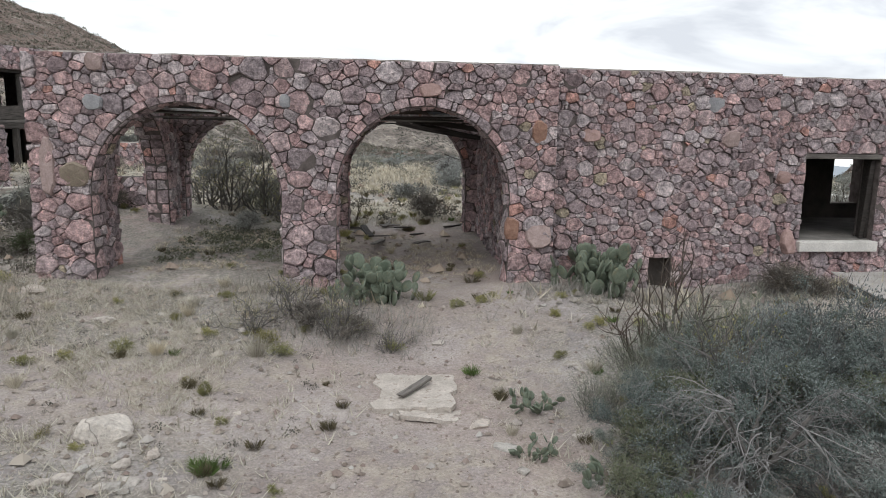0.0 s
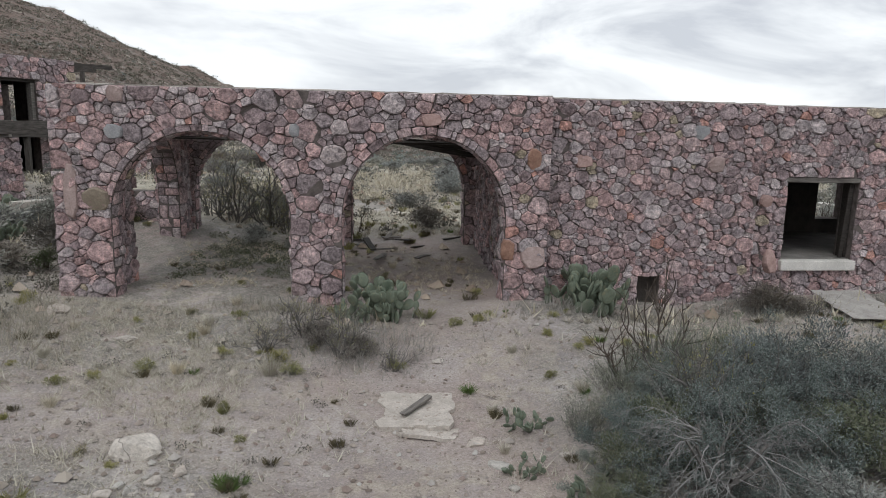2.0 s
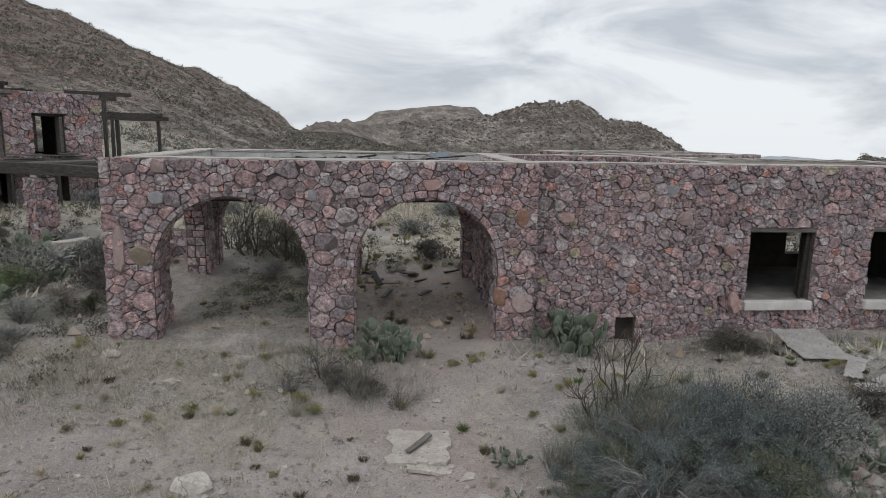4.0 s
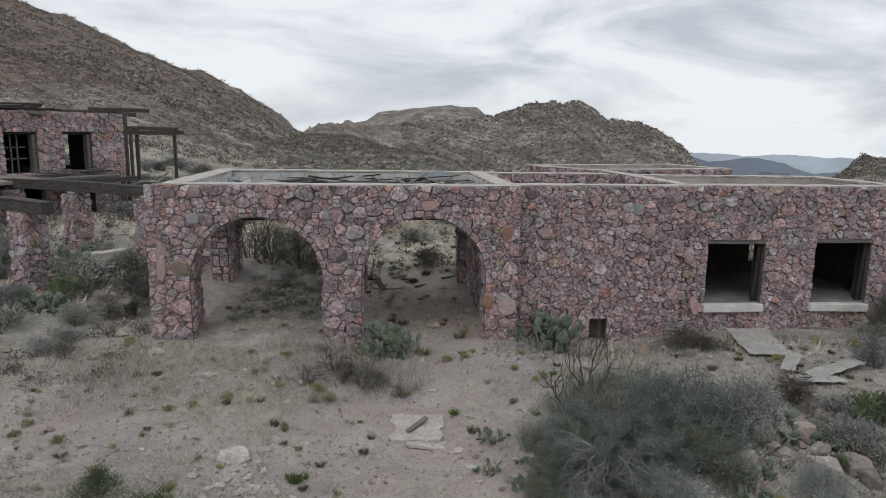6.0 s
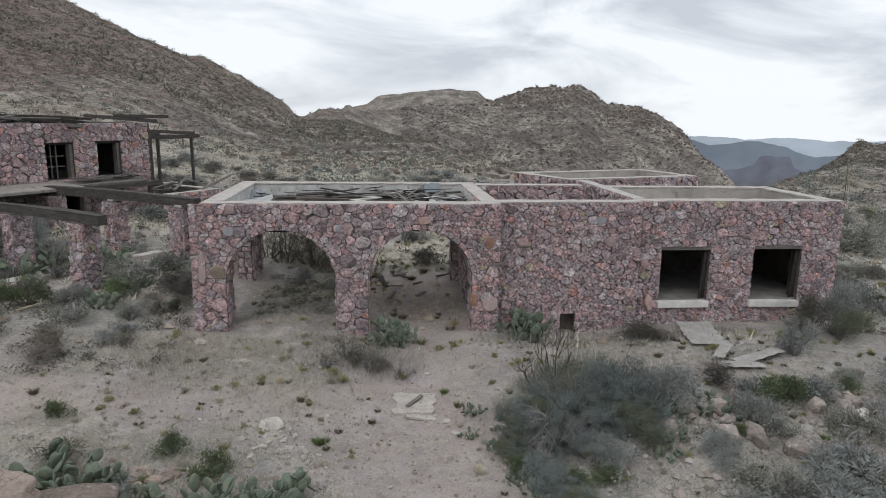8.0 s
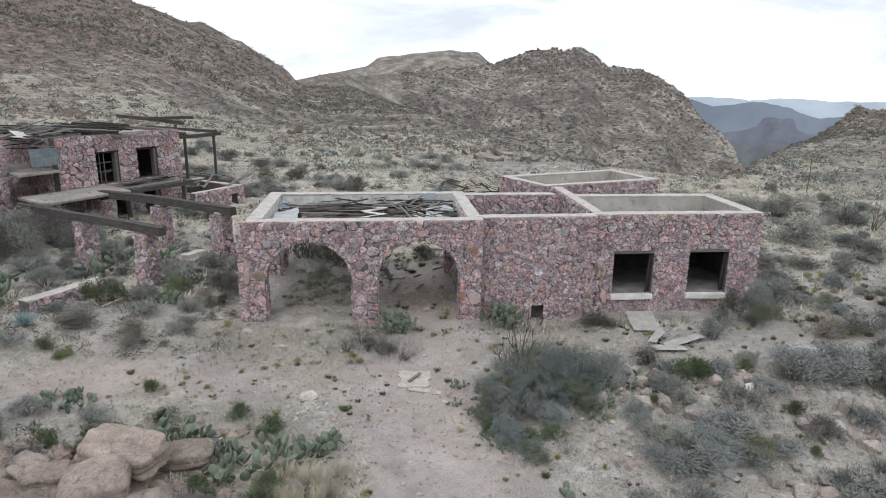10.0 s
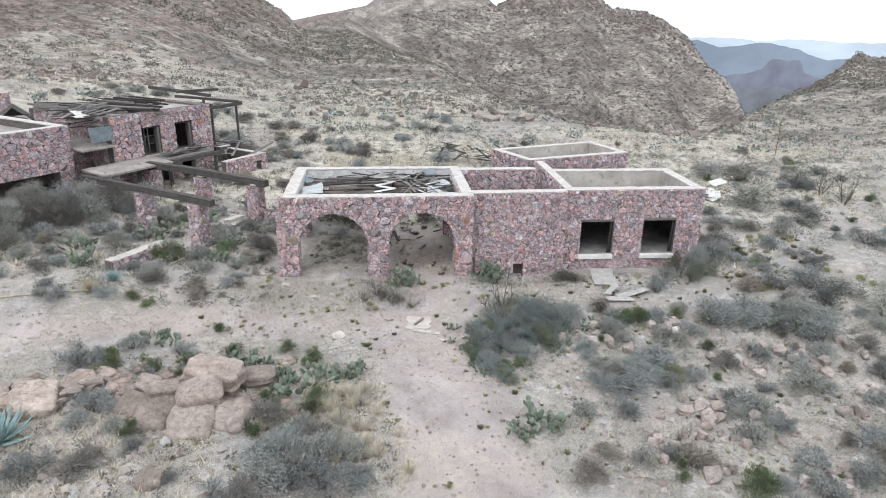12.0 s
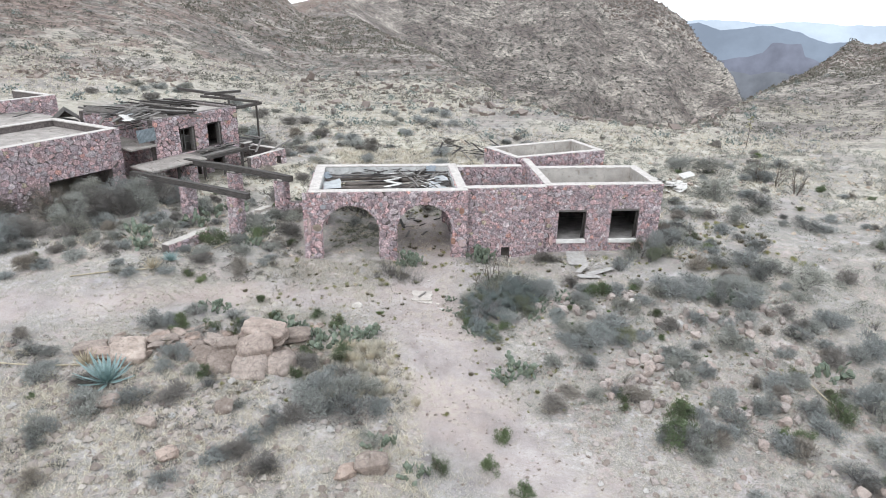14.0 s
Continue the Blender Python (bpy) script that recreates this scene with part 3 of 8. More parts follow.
def outline_wall(name, x0, x1, base, top, arches, y0, y1, lean=0.0, m=None, material=MORTAR):
    """A wall core with open arches, solid between y0 and y1: upright strips from the ground, or from the arch, to the top."""
    cuts = [(x0, base, x0 - lean)]
    for cx, spring, r in arches:
        cuts.append((cx - r, base, cx - r))
        cuts += [(cx - math.cos(a) * r, spring + math.sin(a) * r, None) for a in np.linspace(0, math.pi, 25)]
        cuts.append((cx + r, base, cx + r))
    cuts.append((x1, base, x1))
    bm = bmesh.new()
    for (xa, za, la), (xb, zb, lb) in zip(cuts, cuts[1:]):
        if xb - xa < 1e-6:
            continue
        low = [(la if la is not None else xa, za), (xb, zb), (xb, top), (xa, top)]
        f = [bm.verts.new((x, y0, z)) for x, z in low]
        b = [bm.verts.new((x, y1, z)) for x, z in low]
        bm.faces.new(f)
        bm.faces.new(b[::-1])
        for i, k in ((0, 1), (2, 3)):
            bm.faces.new((f[k], f[i], b[i], b[k]))
        for i, k, x in ((1, 2, xb), (3, 0, xa)):
            if (x in (x0, x1)) or any(abs(abs(x - cx) - r) < 1e-6 for cx, _, r in arches):
                bm.faces.new((f[k], f[i], b[i], b[k]))
    bmesh.ops.remove_doubles(bm, verts=bm.verts, dist=1e-5)
    if m is not None:
        bmesh.ops.transform(bm, matrix=m, verts=bm.verts)
    return part(name, bm, material)


TOP = 4.0
WT = 0.48


def slab_with_holes(x0, x1, z0, z1, holes):
    """Boxes (x0, z0, x1, z1) that fill a wall face round rectangular holes (u0, u1, v0, v1)."""
    us = sorted({x0, x1, *[min(max(u, x0), x1) for h in holes for u in h[:2]]})
    out = []
    for a, b in zip(us, us[1:]):
        v = z0
        for h in sorted((h for h in holes if h[0] < (a + b) / 2 < h[1]), key=lambda h: h[2]):
            out.append((a, v, b, h[2]))
            v = h[3]
        out.append((a, v, b, z1))
    return [q for q in out if q[3] - q[1] > 0.01 and q[2] - q[0] > 0.01]


def straight_wall(name, p, q, base, top, thick=WT, holes=(), label="", outer=True, inner=False, seed=1, sizes=(0.07, 0.20), single=0, material=MORTAR, cap=True, inner_plaster=False, split=None, cap_material=None):
    """A wall from p to q (its outer face, seen with p at the left), holes (u0, u1, v0, v1) along it."""
    p, q = Vector((*p, 0)), Vector((*q, 0))
    ud = (q - p).normalized()
    ln = (q - p).length
    out = Vector((ud.y, -ud.x, 0))
    m = Matrix.Translation(p) @ Matrix(((ud.x, -out.x, 0, 0), (ud.y, -out.y, 0, 0), (0, 0, 1, 0), (0, 0, 0, 1)))
    bm = bmesh.new()
    for a, c, b, d in slab_with_holes(0, ln, base, top, sorted(holes)):
        box(bm, a, 0.0, c, b, thick, d)
    bmesh.ops.transform(bm, matrix=m, verts=bm.verts)
    w = part(name, bm, material)
    tagged(w, label or "rough wall of purple-brown field stones", "wall", kind="structure")
    if cap:
        bm = boxes((0.0, 0.012, top - 0.03, ln, thick + 0.03, top + 0.022), bevel=0.008)
        rng = random.Random(seed)
        bmesh.ops.subdivide_edges(bm, edges=[e for e in bm.edges if e.calc_length() > 1], cuts=int(ln * 3), use_grid_fill=True)
        for v in bm.verts:
            v.co += Vector((0, rng.uniform(-.012, .012), rng.uniform(-.012, .012)))
        bmesh.ops.transform(bm, matrix=m, verts=bm.verts)
        part("coping", bm, cap_material or CAP, w, "whitish weathered cement coping")
    if inner_plaster:
        bm = bmesh.new()
        for a, c, b, d in slab_with_holes(0.0, ln, base, top - 0.035, sorted(holes)):
            if split is None or d > split:
                box(bm, a, thick, c if split is None else max(c, split), b, thick + 0.02, d)
        bmesh.ops.transform(bm, matrix=m, verts=bm.verts)
        part("plaster", bm, PLASTER, w, "stained grey plaster")
    # below the split the inner face is coloured dark as room shade
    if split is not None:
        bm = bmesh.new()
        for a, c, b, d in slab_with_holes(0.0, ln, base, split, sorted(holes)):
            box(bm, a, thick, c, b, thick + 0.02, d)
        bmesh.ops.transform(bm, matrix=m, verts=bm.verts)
        part("inner_face", bm, INNER_SHADE, w, "inner wall face coloured dark for room shade")
    if outer:
        PENDING.append((w, p, ud, out, (0, ln, base, top + 0.004), tuple(holes), (), (), seed, sizes, single))
    if inner:
        qi = p - out * thick
        PENDING.append((w, qi, ud, -out, (0, ln, base, top + 0.004), tuple(holes), (), (), seed + 50, sizes, 0))
    return w


# ---- portico with two arches ----
ARCHES = ((-3.84, 1.78, 1.50), (0.03, 1.82, 1.47))
RINGED = tuple((a, b, c, d) for (a, b, c), d in zip(ARCHES, (0.11, 0.15)))
front = tagged(outline_wall("wall_portico_front", -5.95, 2.3, -0.5, TOP, ARCHES, 11.0, 11.0 + WT, lean=0.26),
               "stone portico wall with two round arches", "wall", kind="structure")
ln_ = math.hypot(4.5, 0.26)
lean_side = ((-4.5 / ln_, -0.26 / ln_, (4.5 * 6.21 + 0.26 * 0.5) / ln_),)
PENDING.append((front, Vector((0, 11.0, 0)), Vector((1, 0, 0)), Vector((0, -1, 0)), (-6.25, 2.3, -0.2, TOP + 0.006), (), RINGED, lean_side, 11, (0.065, 0.215), 300))
PENDING.append((front, Vector((0, 11.0 + WT, 0)), Vector((1, 0, 0)), Vector((0, 1, 0)), (-5.9, 2.3, 0.0, 3.3), (), RINGED, (), 12, (0.07, 0.23), 0))
backw = tagged(outline_wall("wall_portico_back", -5.95, 2.3, -0.4, TOP, ARCHES, 16.4, 16.4 + WT), "stone portico back wall with two round arches", "wall", kind="structure")
PENDING.append((backw, Vector((0, 16.4, 0)), Vector((1, 0, 0)), Vector((0, -1, 0)), (-5.9, 2.3, 0.0, 3.3), (), RINGED, (), 13, (0.07, 0.23), 0))
# arch soffits and jambs: stones on the thickness of each pier
SIDE_ARCH = ((13.95, 1.75, 1.55),)
turn = Matrix(((0, -1, 0, 0), (1, 0, 0, 0), (0, 0, 1, 0), (0, 0, 0, 1)))
leftw = tagged(outline_wall("wall_portico_side", 11.0 + WT, 16.4, -0.4, TOP, SIDE_ARCH, 5.95 - WT, 5.95, m=turn), "stone portico side wall with one arch", "wall", kind="structure")
PENDING.append((leftw, Vector((-5.95, 0, 0)), Vector((0, 1, 0)), Vector((-1, 0, 0)), (11.4, 16.4, 0.0, TOP - 0.02), (), ((13.95, 1.75, 1.55, 0.16),), (), 14, (0.11, 0.23), 0))
PENDING.append((leftw, Vector((-5.95 + WT, 0, 0)), Vector((0, 1, 0)), Vector((1, 0, 0)), (11.5, 16.4, 0.0, 3.3), (), ((13.95, 1.75, 1.55, 0.16),), (), 15, (0.11, 0.23), 0))
rightw = straight_wall("wall_portico_room", (1.82, 16.4), (1.82, 11.0 + WT), -0.4, TOP, inner=False, outer=True, seed=16, cap=False, label="stone wall between the portico and the roofless room")


def jamb_stones(parent, arches, y_mid, half, axis, seed):
    """Squared stones that line the reveals and the soffit of arches."""
    rng = random.Random(seed)
    vs, fs = [], []
    for cx, spring, r in arches:
        runs = []
        v = 0.0
        while v < spring - 0.05:
            h = rng.uniform(0.14, 0.42)
            runs.append((v, min(v + h, spring)))
            v += h
        for s in (-1, 1):
            for a, b in runs:
                cut = rng.uniform(-.35, .35) * half
                for w0, w1 in ((-half + .012, cut), (cut + .02, half - .012)):
                    poly = [(w0, a + .01), (w1, a + .01), (w1, b - .01), (w0, b - .01)]
                    g = stone_geometry(poly, (lambda u, v_, o, s=s: axis(cx + s * (r - o), y_mid + u, v_)), rng, (0.012, 0.03))
                    f = g[1] if s < 0 else [q[::-1] for q in g[1]]
                    fs += [tuple(q + len(vs) for q in t) for t in f]
                    vs += g[0]
        a = 0.0
        while a < math.pi:
            b = min(math.pi, a + rng.uniform(.09, .17))
            cut = rng.uniform(-.4, .4) * half
            for w0, w1 in ((-half + .012, cut), (cut + .02, half - .012)):
                poly = [(w0, a * r + .008), (w1, a * r + .008), (w1, b * r - .008), (w0, b * r - .008)]
                g = stone_geometry(poly, (lambda u, v_, o: axis(cx + math.cos(v_ / r) * (r - o), y_mid + u, spring + math.sin(v_ / r) * (r - o))), rng, (0.008, 0.03))
                fs += [tuple(q + len(vs) for q in t[::-1]) for t in g[1]]
                vs += g[0]
            a = b
    me = bpy.data.meshes.new("reveal_stones")
    me.from_pydata(vs, [], fs)
    tagged(link_mesh("reveal_stones", me, STONE_REST, parent, smooth=True), "squared stones lining the arch", kind="stuff")


jamb_stones(front, ARCHES, 11.0 + WT / 2, WT / 2, lambda x, y, z: (x, y, z), 31)
jamb_stones(backw, ARCHES, 16.4 + WT / 2, WT / 2, lambda x, y, z: (x, y, z), 32)
jamb_stones(leftw, SIDE_ARCH, 5.95 - WT / 2, WT / 2, lambda x, y, z: (-y, x, z), 33)

# wide cement coping round the portico
for nm, d in (("coping", (-5.94, 11.012, 3.97, 2.29, 11.52, 4.022)), ("coping", (-5.94, 16.36, 3.97, 2.29, 16.86, 4.022)), ("coping", (-5.94, 11.523, 3.97, -5.42, 16.357, 4.022)), ("coping", (1.80, 11.523, 3.97, 2.29, 16.357, 4.022))):
    bm = boxes(d, bevel=0.015)
    bmesh.ops.subdivide_edges(bm, edges=[e for e in bm.edges if e.calc_length() > 1], cuts=24, use_grid_fill=True)
    rng_c = random.Random(d[0])
    for v in bm.verts:
        v.co += Vector((rng_c.uniform(-.014, .014), rng_c.uniform(-.014, .014), rng_c.uniform(-.01, .012)))
    part(nm, bm, CAP, front, "wide whitish cement coping")

for w_, d in ((front, (-5.45, 11.0 + WT, 3.32, 1.80, 11.0 + WT + .02, 3.965)), (backw, (-5.45, 16.38, 3.3, 1.80, 16.4, 3.965)), (leftw, (-5.95 + WT, 11.5, 3.32, -5.95 + WT + .02, 16.38, 3.965)), (rightw, (1.75, 11.5, 3.3, 1.77, 16.38, 3.965))):
    part("plaster", boxes(d), LIME, w_, "flaking whitewashed plaster")

# ---- plain room, wing and rear room ----
# plate added behind the hole, coloured dark for the shade in it
tagged(part("niche", boxes((4.2, 11.72, -.4, 4.8, 11.86, .7)), INNER_SHADE), "dark plate added behind a low wall niche for its shade", "niche", kind="structure")
D1, D2 = (7.45, 9.0, 0.94, 2.6), (10.42, 11.98, 0.94, 2.62)
plain = straight_wall("wall_plain_front", (2.3, 11.4), (6.62, 11.5), -0.6, TOP, seed=21, sizes=(0.06, 0.16), single=300, label="plain wall of close-set rounded field stones", holes=((1.98, 2.42, -0.3, 0.64),))
straight_wall("wall_plain_back", (2.3, 16.0), (6.2, 16.0), 0.0, TOP, inner=False, outer=True, seed=22, label="back wall of the roofless stone room")
straight_wall("wall_between", (6.62, 18.0), (6.62, 11.8 + WT), 0.0, TOP, seed=23, thick=0.4, label="stone wall between roofless room and wing")
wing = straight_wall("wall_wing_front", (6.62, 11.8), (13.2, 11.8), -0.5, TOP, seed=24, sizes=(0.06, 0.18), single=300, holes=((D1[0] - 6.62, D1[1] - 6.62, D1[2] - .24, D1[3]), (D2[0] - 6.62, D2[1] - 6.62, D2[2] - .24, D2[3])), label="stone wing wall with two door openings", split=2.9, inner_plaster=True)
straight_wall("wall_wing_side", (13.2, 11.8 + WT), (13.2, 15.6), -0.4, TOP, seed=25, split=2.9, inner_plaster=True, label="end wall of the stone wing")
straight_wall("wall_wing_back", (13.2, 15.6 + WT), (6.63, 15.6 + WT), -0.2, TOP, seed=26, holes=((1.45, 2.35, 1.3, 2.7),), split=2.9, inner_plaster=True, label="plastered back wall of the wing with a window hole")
P1, P2, P3, P4 = (4.8, 21.4), (11.5, 23.8), (12.65, 20.25), (6.3, 18.2)
straight_wall("wall_rear_front", P4, P3, 0.0, TOP, seed=27, thick=0.4, inner_plaster=True, label="front wall of the rear roofless room")
straight_wall("wall_rear_side", P3, P2, 0.0, TOP, seed=28, thick=0.4, inner_plaster=True, label="side wall of the rear roofless room")
straight_wall("wall_rear_back", P2, P1, 0.0, TOP, seed=29, thick=0.4, inner_plaster=True, label="plastered back wall of the rear room")
straight_wall("wall_rear_west", P1, P4, 0.0, TOP, seed=30, thick=0.4, inner_plaster=True, label="west wall of the rear roofless room")
tagged(part("floor", boxes((6.63, 11.85, 0.3, 13.15, 15.62, 0.93)), simple("dusty_floor", (0.16, 0.15, 0.14), (0.30, 0.285, 0.265), 2.0, 0.9, 0.3)), "bare grey concrete floor inside the wing", "floor", kind="structure")
# slab takes the dark shade tone so the room below stays dim
tagged(part("ceiling", boxes((6.64, 11.8 + WT + .03, 2.86, 13.16, 15.57, 3.0)), INNER_SHADE), "flat roof slab sunk below the parapet, coloured dark for room shade", "ceiling", kind="structure")

# ---- door openings of the wing ----


def door_opening(name, x0, x1, z0, z1, y, tilt, jamb_label):
    """Timber lintel and jamb with a pale sill slab."""
    e = empty(name, pose(x0, y, z0), label=jamb_label, category="door frame", kind="structure")
    w, h = x1 - x0, z1 - z0
    part("lintel", boxes((-0.16, -.02, h - 0.10, w + 0.17, 0.40, h + 0.0), bevel=0.015), OLD_WOOD, e, "grey weathered timber lintel")
    part("jamb", boxes((w - 0.07, 0.12, 0.0, w - 0.005, 0.36, h - 0.105), bevel=0.012), DARK_WOOD, e, "dark weathered door post")
    bm = boxes((-0.045, 0.02, 0.0, 0.045, 0.06, h - 0.13), bevel=0.008)
    bmesh.ops.transform(bm, matrix=pose(w - 0.17, 0.05, 0.0, 0, 3.0, 0), verts=bm.verts)
    part("leaning_board", bm, DARK_WOOD, e, "dark split board leaning in the doorway")
    part("jamb", boxes((0.003, 0.30, 0.0, 0.06, 0.42, h - 0.105), bevel=0.01), DARK_WOOD, e, "dark inner door post")
    bm = boxes((-0.06, -0.15, -0.235, w + 0.03, 0.42, -0.03), bevel=0.02)
    bmesh.ops.transform(bm, matrix=pose(0, 0, 0, 0, tilt, 0), verts=bm.verts)
    part("sill", bm, CONCRETE, e, "thick whitish concrete sill")
    return e


door_opening("door_1", D1[0], D1[1], D1[2], D1[3], 11.8, 0.0, "open doorway with grey timber lintel and white sill")
door_opening("door_2", D2[0], D2[1], D2[2], D2[3], 11.8, 1.2, "open doorway with grey timber lintel and slipped sill")

# ---- fallen roof inside the portico ----
# near-black tone for sheets that darken the gaps below the slats
UNDER_DARK = simple("under_wreck_dark", (.02, .02, .021), (.055, .055, .057), 4, .75, .5)
WHITE_WOOD = simple("peeling_white_paint", (0.42, 0.40, 0.37), (0.72, 0.70, 0.66), 5, 0.8, 0.4, stretch=(1.0, 6.0, 6.0), spots=(0.24, 0.20, 0.17))
LOG = simple("fallen_log", (0.075, 0.062, 0.054), (0.21, 0.182, 0.16), 3, 0.9, 0.7, stretch=(1.0, 9.0, 9.0), fine=20)
rng = random.Random(5)
for k, (x, y, z, ln, rz, ry) in enumerate(((-5.4, 12.2, 3.42, 3.5, 1, 1), (-5.3, 12.9, 3.46, 3.4, -2, -1), (-5.3, 13.6, 3.44, 3.6, 2, 0), (-4.2, 14.4, 3.47, 2.5, -1, 1), (-5.3, 15.2, 3.46, 3.6, 1, -1), (-5.35, 15.9, 3.5, 7.2, 0, 0),
                                     (-1.1, 12.3, 3.44, 2.8, 2, 0), (-1.0, 13.0, 3.46, 2.8, -1, 1), (-1.2, 13.8, 3.45, 2.9, 1, 0), (-1.1, 15.1, 3.48, 2.8, -2, -1))):
    ob = part("roof_log", rough_log(ln, rng.uniform(.10, .14), 100 + k), LOG, smooth=True)
    ob.matrix_basis = pose(x, y, z + .02, 0, ry, rz)
    tagged(ob, "weathered brown roof log lying across the portico", "log", "logs of the portico roof")


def plank(name, ln, w, t, seed, material, label, category, m, group=""):
    r = random.Random(seed)
    bm = bmesh.new()
    n = 7
    rows = []
    c = r.uniform(-.03, .03)
    for i in range(n):
        u = i / (n - 1)
        dz = c * math.sin(u * math.pi) * ln * .4
        e = r.uniform(-.004, .004)
        rows.append([bm.verts.new((u * ln + (r.uniform(-.03, .03) if i in (0, n - 1) else 0), q * w / 2 + e, dz + s * t / 2)) for q, s in ((-1, -1), (1, -1), (1, 1), (-1, 1))])
    for a, b in zip(rows, rows[1:]):
        for j in range(4):
            bm.faces.new((a[j], a[(j + 1) % 4], b[(j + 1) % 4], b[j]))
    bm.faces.new(rows[0][::-1])
    bm.faces.new(rows[-1])
    bmesh.ops.recalc_face_normals(bm, faces=bm.faces)
    ob = part(name, bm, material)
    ob.matrix_basis = m
    return tagged(ob, label, category, group)


# zigzag of white boards down the middle
for k in range(7):
    y = 11.75 + k * 0.62
    plank("zigzag_board", 0.95, 0.24, 0.03, 40 + k, WHITE_WOOD, "white-painted board in a zigzag roof strip", "board", pose(-2.0 if k % 2 == 0 else -1.1, y, 3.70, 0, 0, 35 if k % 2 == 0 else 145), "zigzag of white boards")
for k in range(58):
    x, y = rng.uniform(-.95, 1.35), rng.uniform(11.8, 16.0)
    plank("roof_slat", rng.uniform(.5, 1.3), rng.uniform(.05, .11), .02, 60 + k, rng.choice((OLD_WOOD, OLD_WOOD, OLD_WOOD, WHITE_WOOD, DARK_WOOD)), "broken grey roof slat among the fallen logs", "board",
          pose(x, y, 3.64 + rng.uniform(0, .2), rng.uniform(-8, 8), rng.uniform(-12, 6), rng.choice((rng.uniform(20, 70), rng.uniform(100, 150), rng.uniform(-20, 20)))), "broken roof slats")
for k in range(12):
    x, y = rng.uniform(-5.2, -2.4), rng.uniform(12.0, 15.9)
    plank("roof_slat", rng.uniform(.8, 2.2), rng.uniform(.07, .15), .025, 90 + k, rng.choice((OLD_WOOD, DARK_WOOD)), "broken grey roof slat among the fallen logs", "board",
          pose(x, y, 3.64 + rng.uniform(0, .2), rng.uniform(-6, 6), rng.uniform(-4, 4), rng.uniform(-12, 12)), "broken roof slats")


def sheet(name, w, d, seed, material, label, m, ribs=0, lift=0.06, jag=0.05, t=0.012):
    """A bent loose sheet with torn edges."""
    r = random.Random(seed)
    nx, ny = (ribs * 4 if ribs else 10), 8
    bm = bmesh.new()
    g = []
    ph = r.uniform(0, 6)
    for j in range(ny + 1):
        row = []
        for i in range(nx + 1):
            u, v = i / nx, j / ny
            ex = r.uniform(-jag, jag) if i in (0, nx) or j in (0, ny) else 0
            z = lift * math.sin(u * 3 + ph) * math.cos(v * 2.4 + ph) + (0.02 * math.sin(i * math.pi / 2) if ribs else 0)
            row.append(bm.verts.new(((u - .5) * w + ex, (v - .5) * d + ex * r.uniform(-1, 1), z)))
        g.append(row)
    for j in range(ny):
        for i in range(nx):
            bm.faces.new((g[j][i], g[j][i + 1], g[j + 1][i + 1], g[j + 1][i]))
    r_ = bmesh.ops.extrude_face_region(bm, geom=list(bm.faces))
    for v in [q for q in r_["geom"] if isinstance(q, bmesh.types.BMVert)]:
        v.co.z -= t
    bmesh.ops.recalc_face_normals(bm, faces=bm.faces)
    ob = part(name, bm, material)
    ob.matrix_basis = m
    return tagged(ob, label, "sheet")


sheet("tin_sheet", 0.95, 1.6, 1, SHEET, "loose pale tin sheet tipped against the portico wall", pose(-4.85, 13.3, 3.8, 2, -6, 4))
sheet("white_sheet", 0.9, 1.5, 2, SHEET, "torn white sheet over the fallen roof logs", pose(0.85, 12.9, 3.76, 3, 3, -5))
sheet("white_sheet", 0.8, 1.3, 3, SHEET, "torn white sheet over the fallen roof logs", pose(1.1, 14.4, 3.78, -3, 4, 10))
sheet("dark_panel", 0.5, 0.7, 4, DARK_WOOD, "dark square of roofing felt on the sheets", pose(1.25, 13.0, 3.84, 2, 3, 8))
sheet("blue_sheet", 0.55, 0.8, 5, simple("blue_grey_sheet", (0.20, 0.225, 0.25), (0.33, 0.36, 0.385), 3, 0.6, .2), "pale blue-grey sheet leaning in the roof corner", pose(0.75, 16.05, 3.7, 66, 0, 2))
sheet("blue_sheet", 0.5, 0.7, 6, bpy.data.materials["blue_grey_sheet"], "pale blue-grey sheet leaning in the roof corner", pose(-5.2, 15.6, 3.6, 40, 0, 60))
for k in range(24):
    for x0, x1 in ((-5.42, -3.4), (-3.38, -1.0), (-.98, 1.62)):
        if rng.random() < .74:
            continue
        plank("ceiling_board", x1 - x0 - rng.uniform(0, .25), .185, .025, 1000 + k, rng.choice((OLD_WOOD, DARK_WOOD, DARK_WOOD)), "dark ceiling board left in the portico roof", "board",
              pose(x0 + rng.uniform(0, .1), 11.6 + k * .2, 3.14 - .02 * (k % 2), 0, rng.uniform(-.8, .8), rng.uniform(-1, 1)), "ceiling boards of the portico")
# black wet boards along the portico back; dark sheets added for shade underneath
for k in range(30):
    x, y = rng.uniform(-5.3, 1.0), rng.choice((rng.uniform(15.2, 16.2), rng.uniform(11.8, 16.2)))
    plank("roof_slat", rng.uniform(.5, 1.8), rng.uniform(.08, .2), .025, 1100 + k, DARK_WOOD, "black wet board in the fallen portico roof", "board", pose(x, y, 3.66 + rng.uniform(0, .22), rng.uniform(-14, 14), rng.uniform(-8, 8), rng.gauss(0, 22)), "broken roof slats")
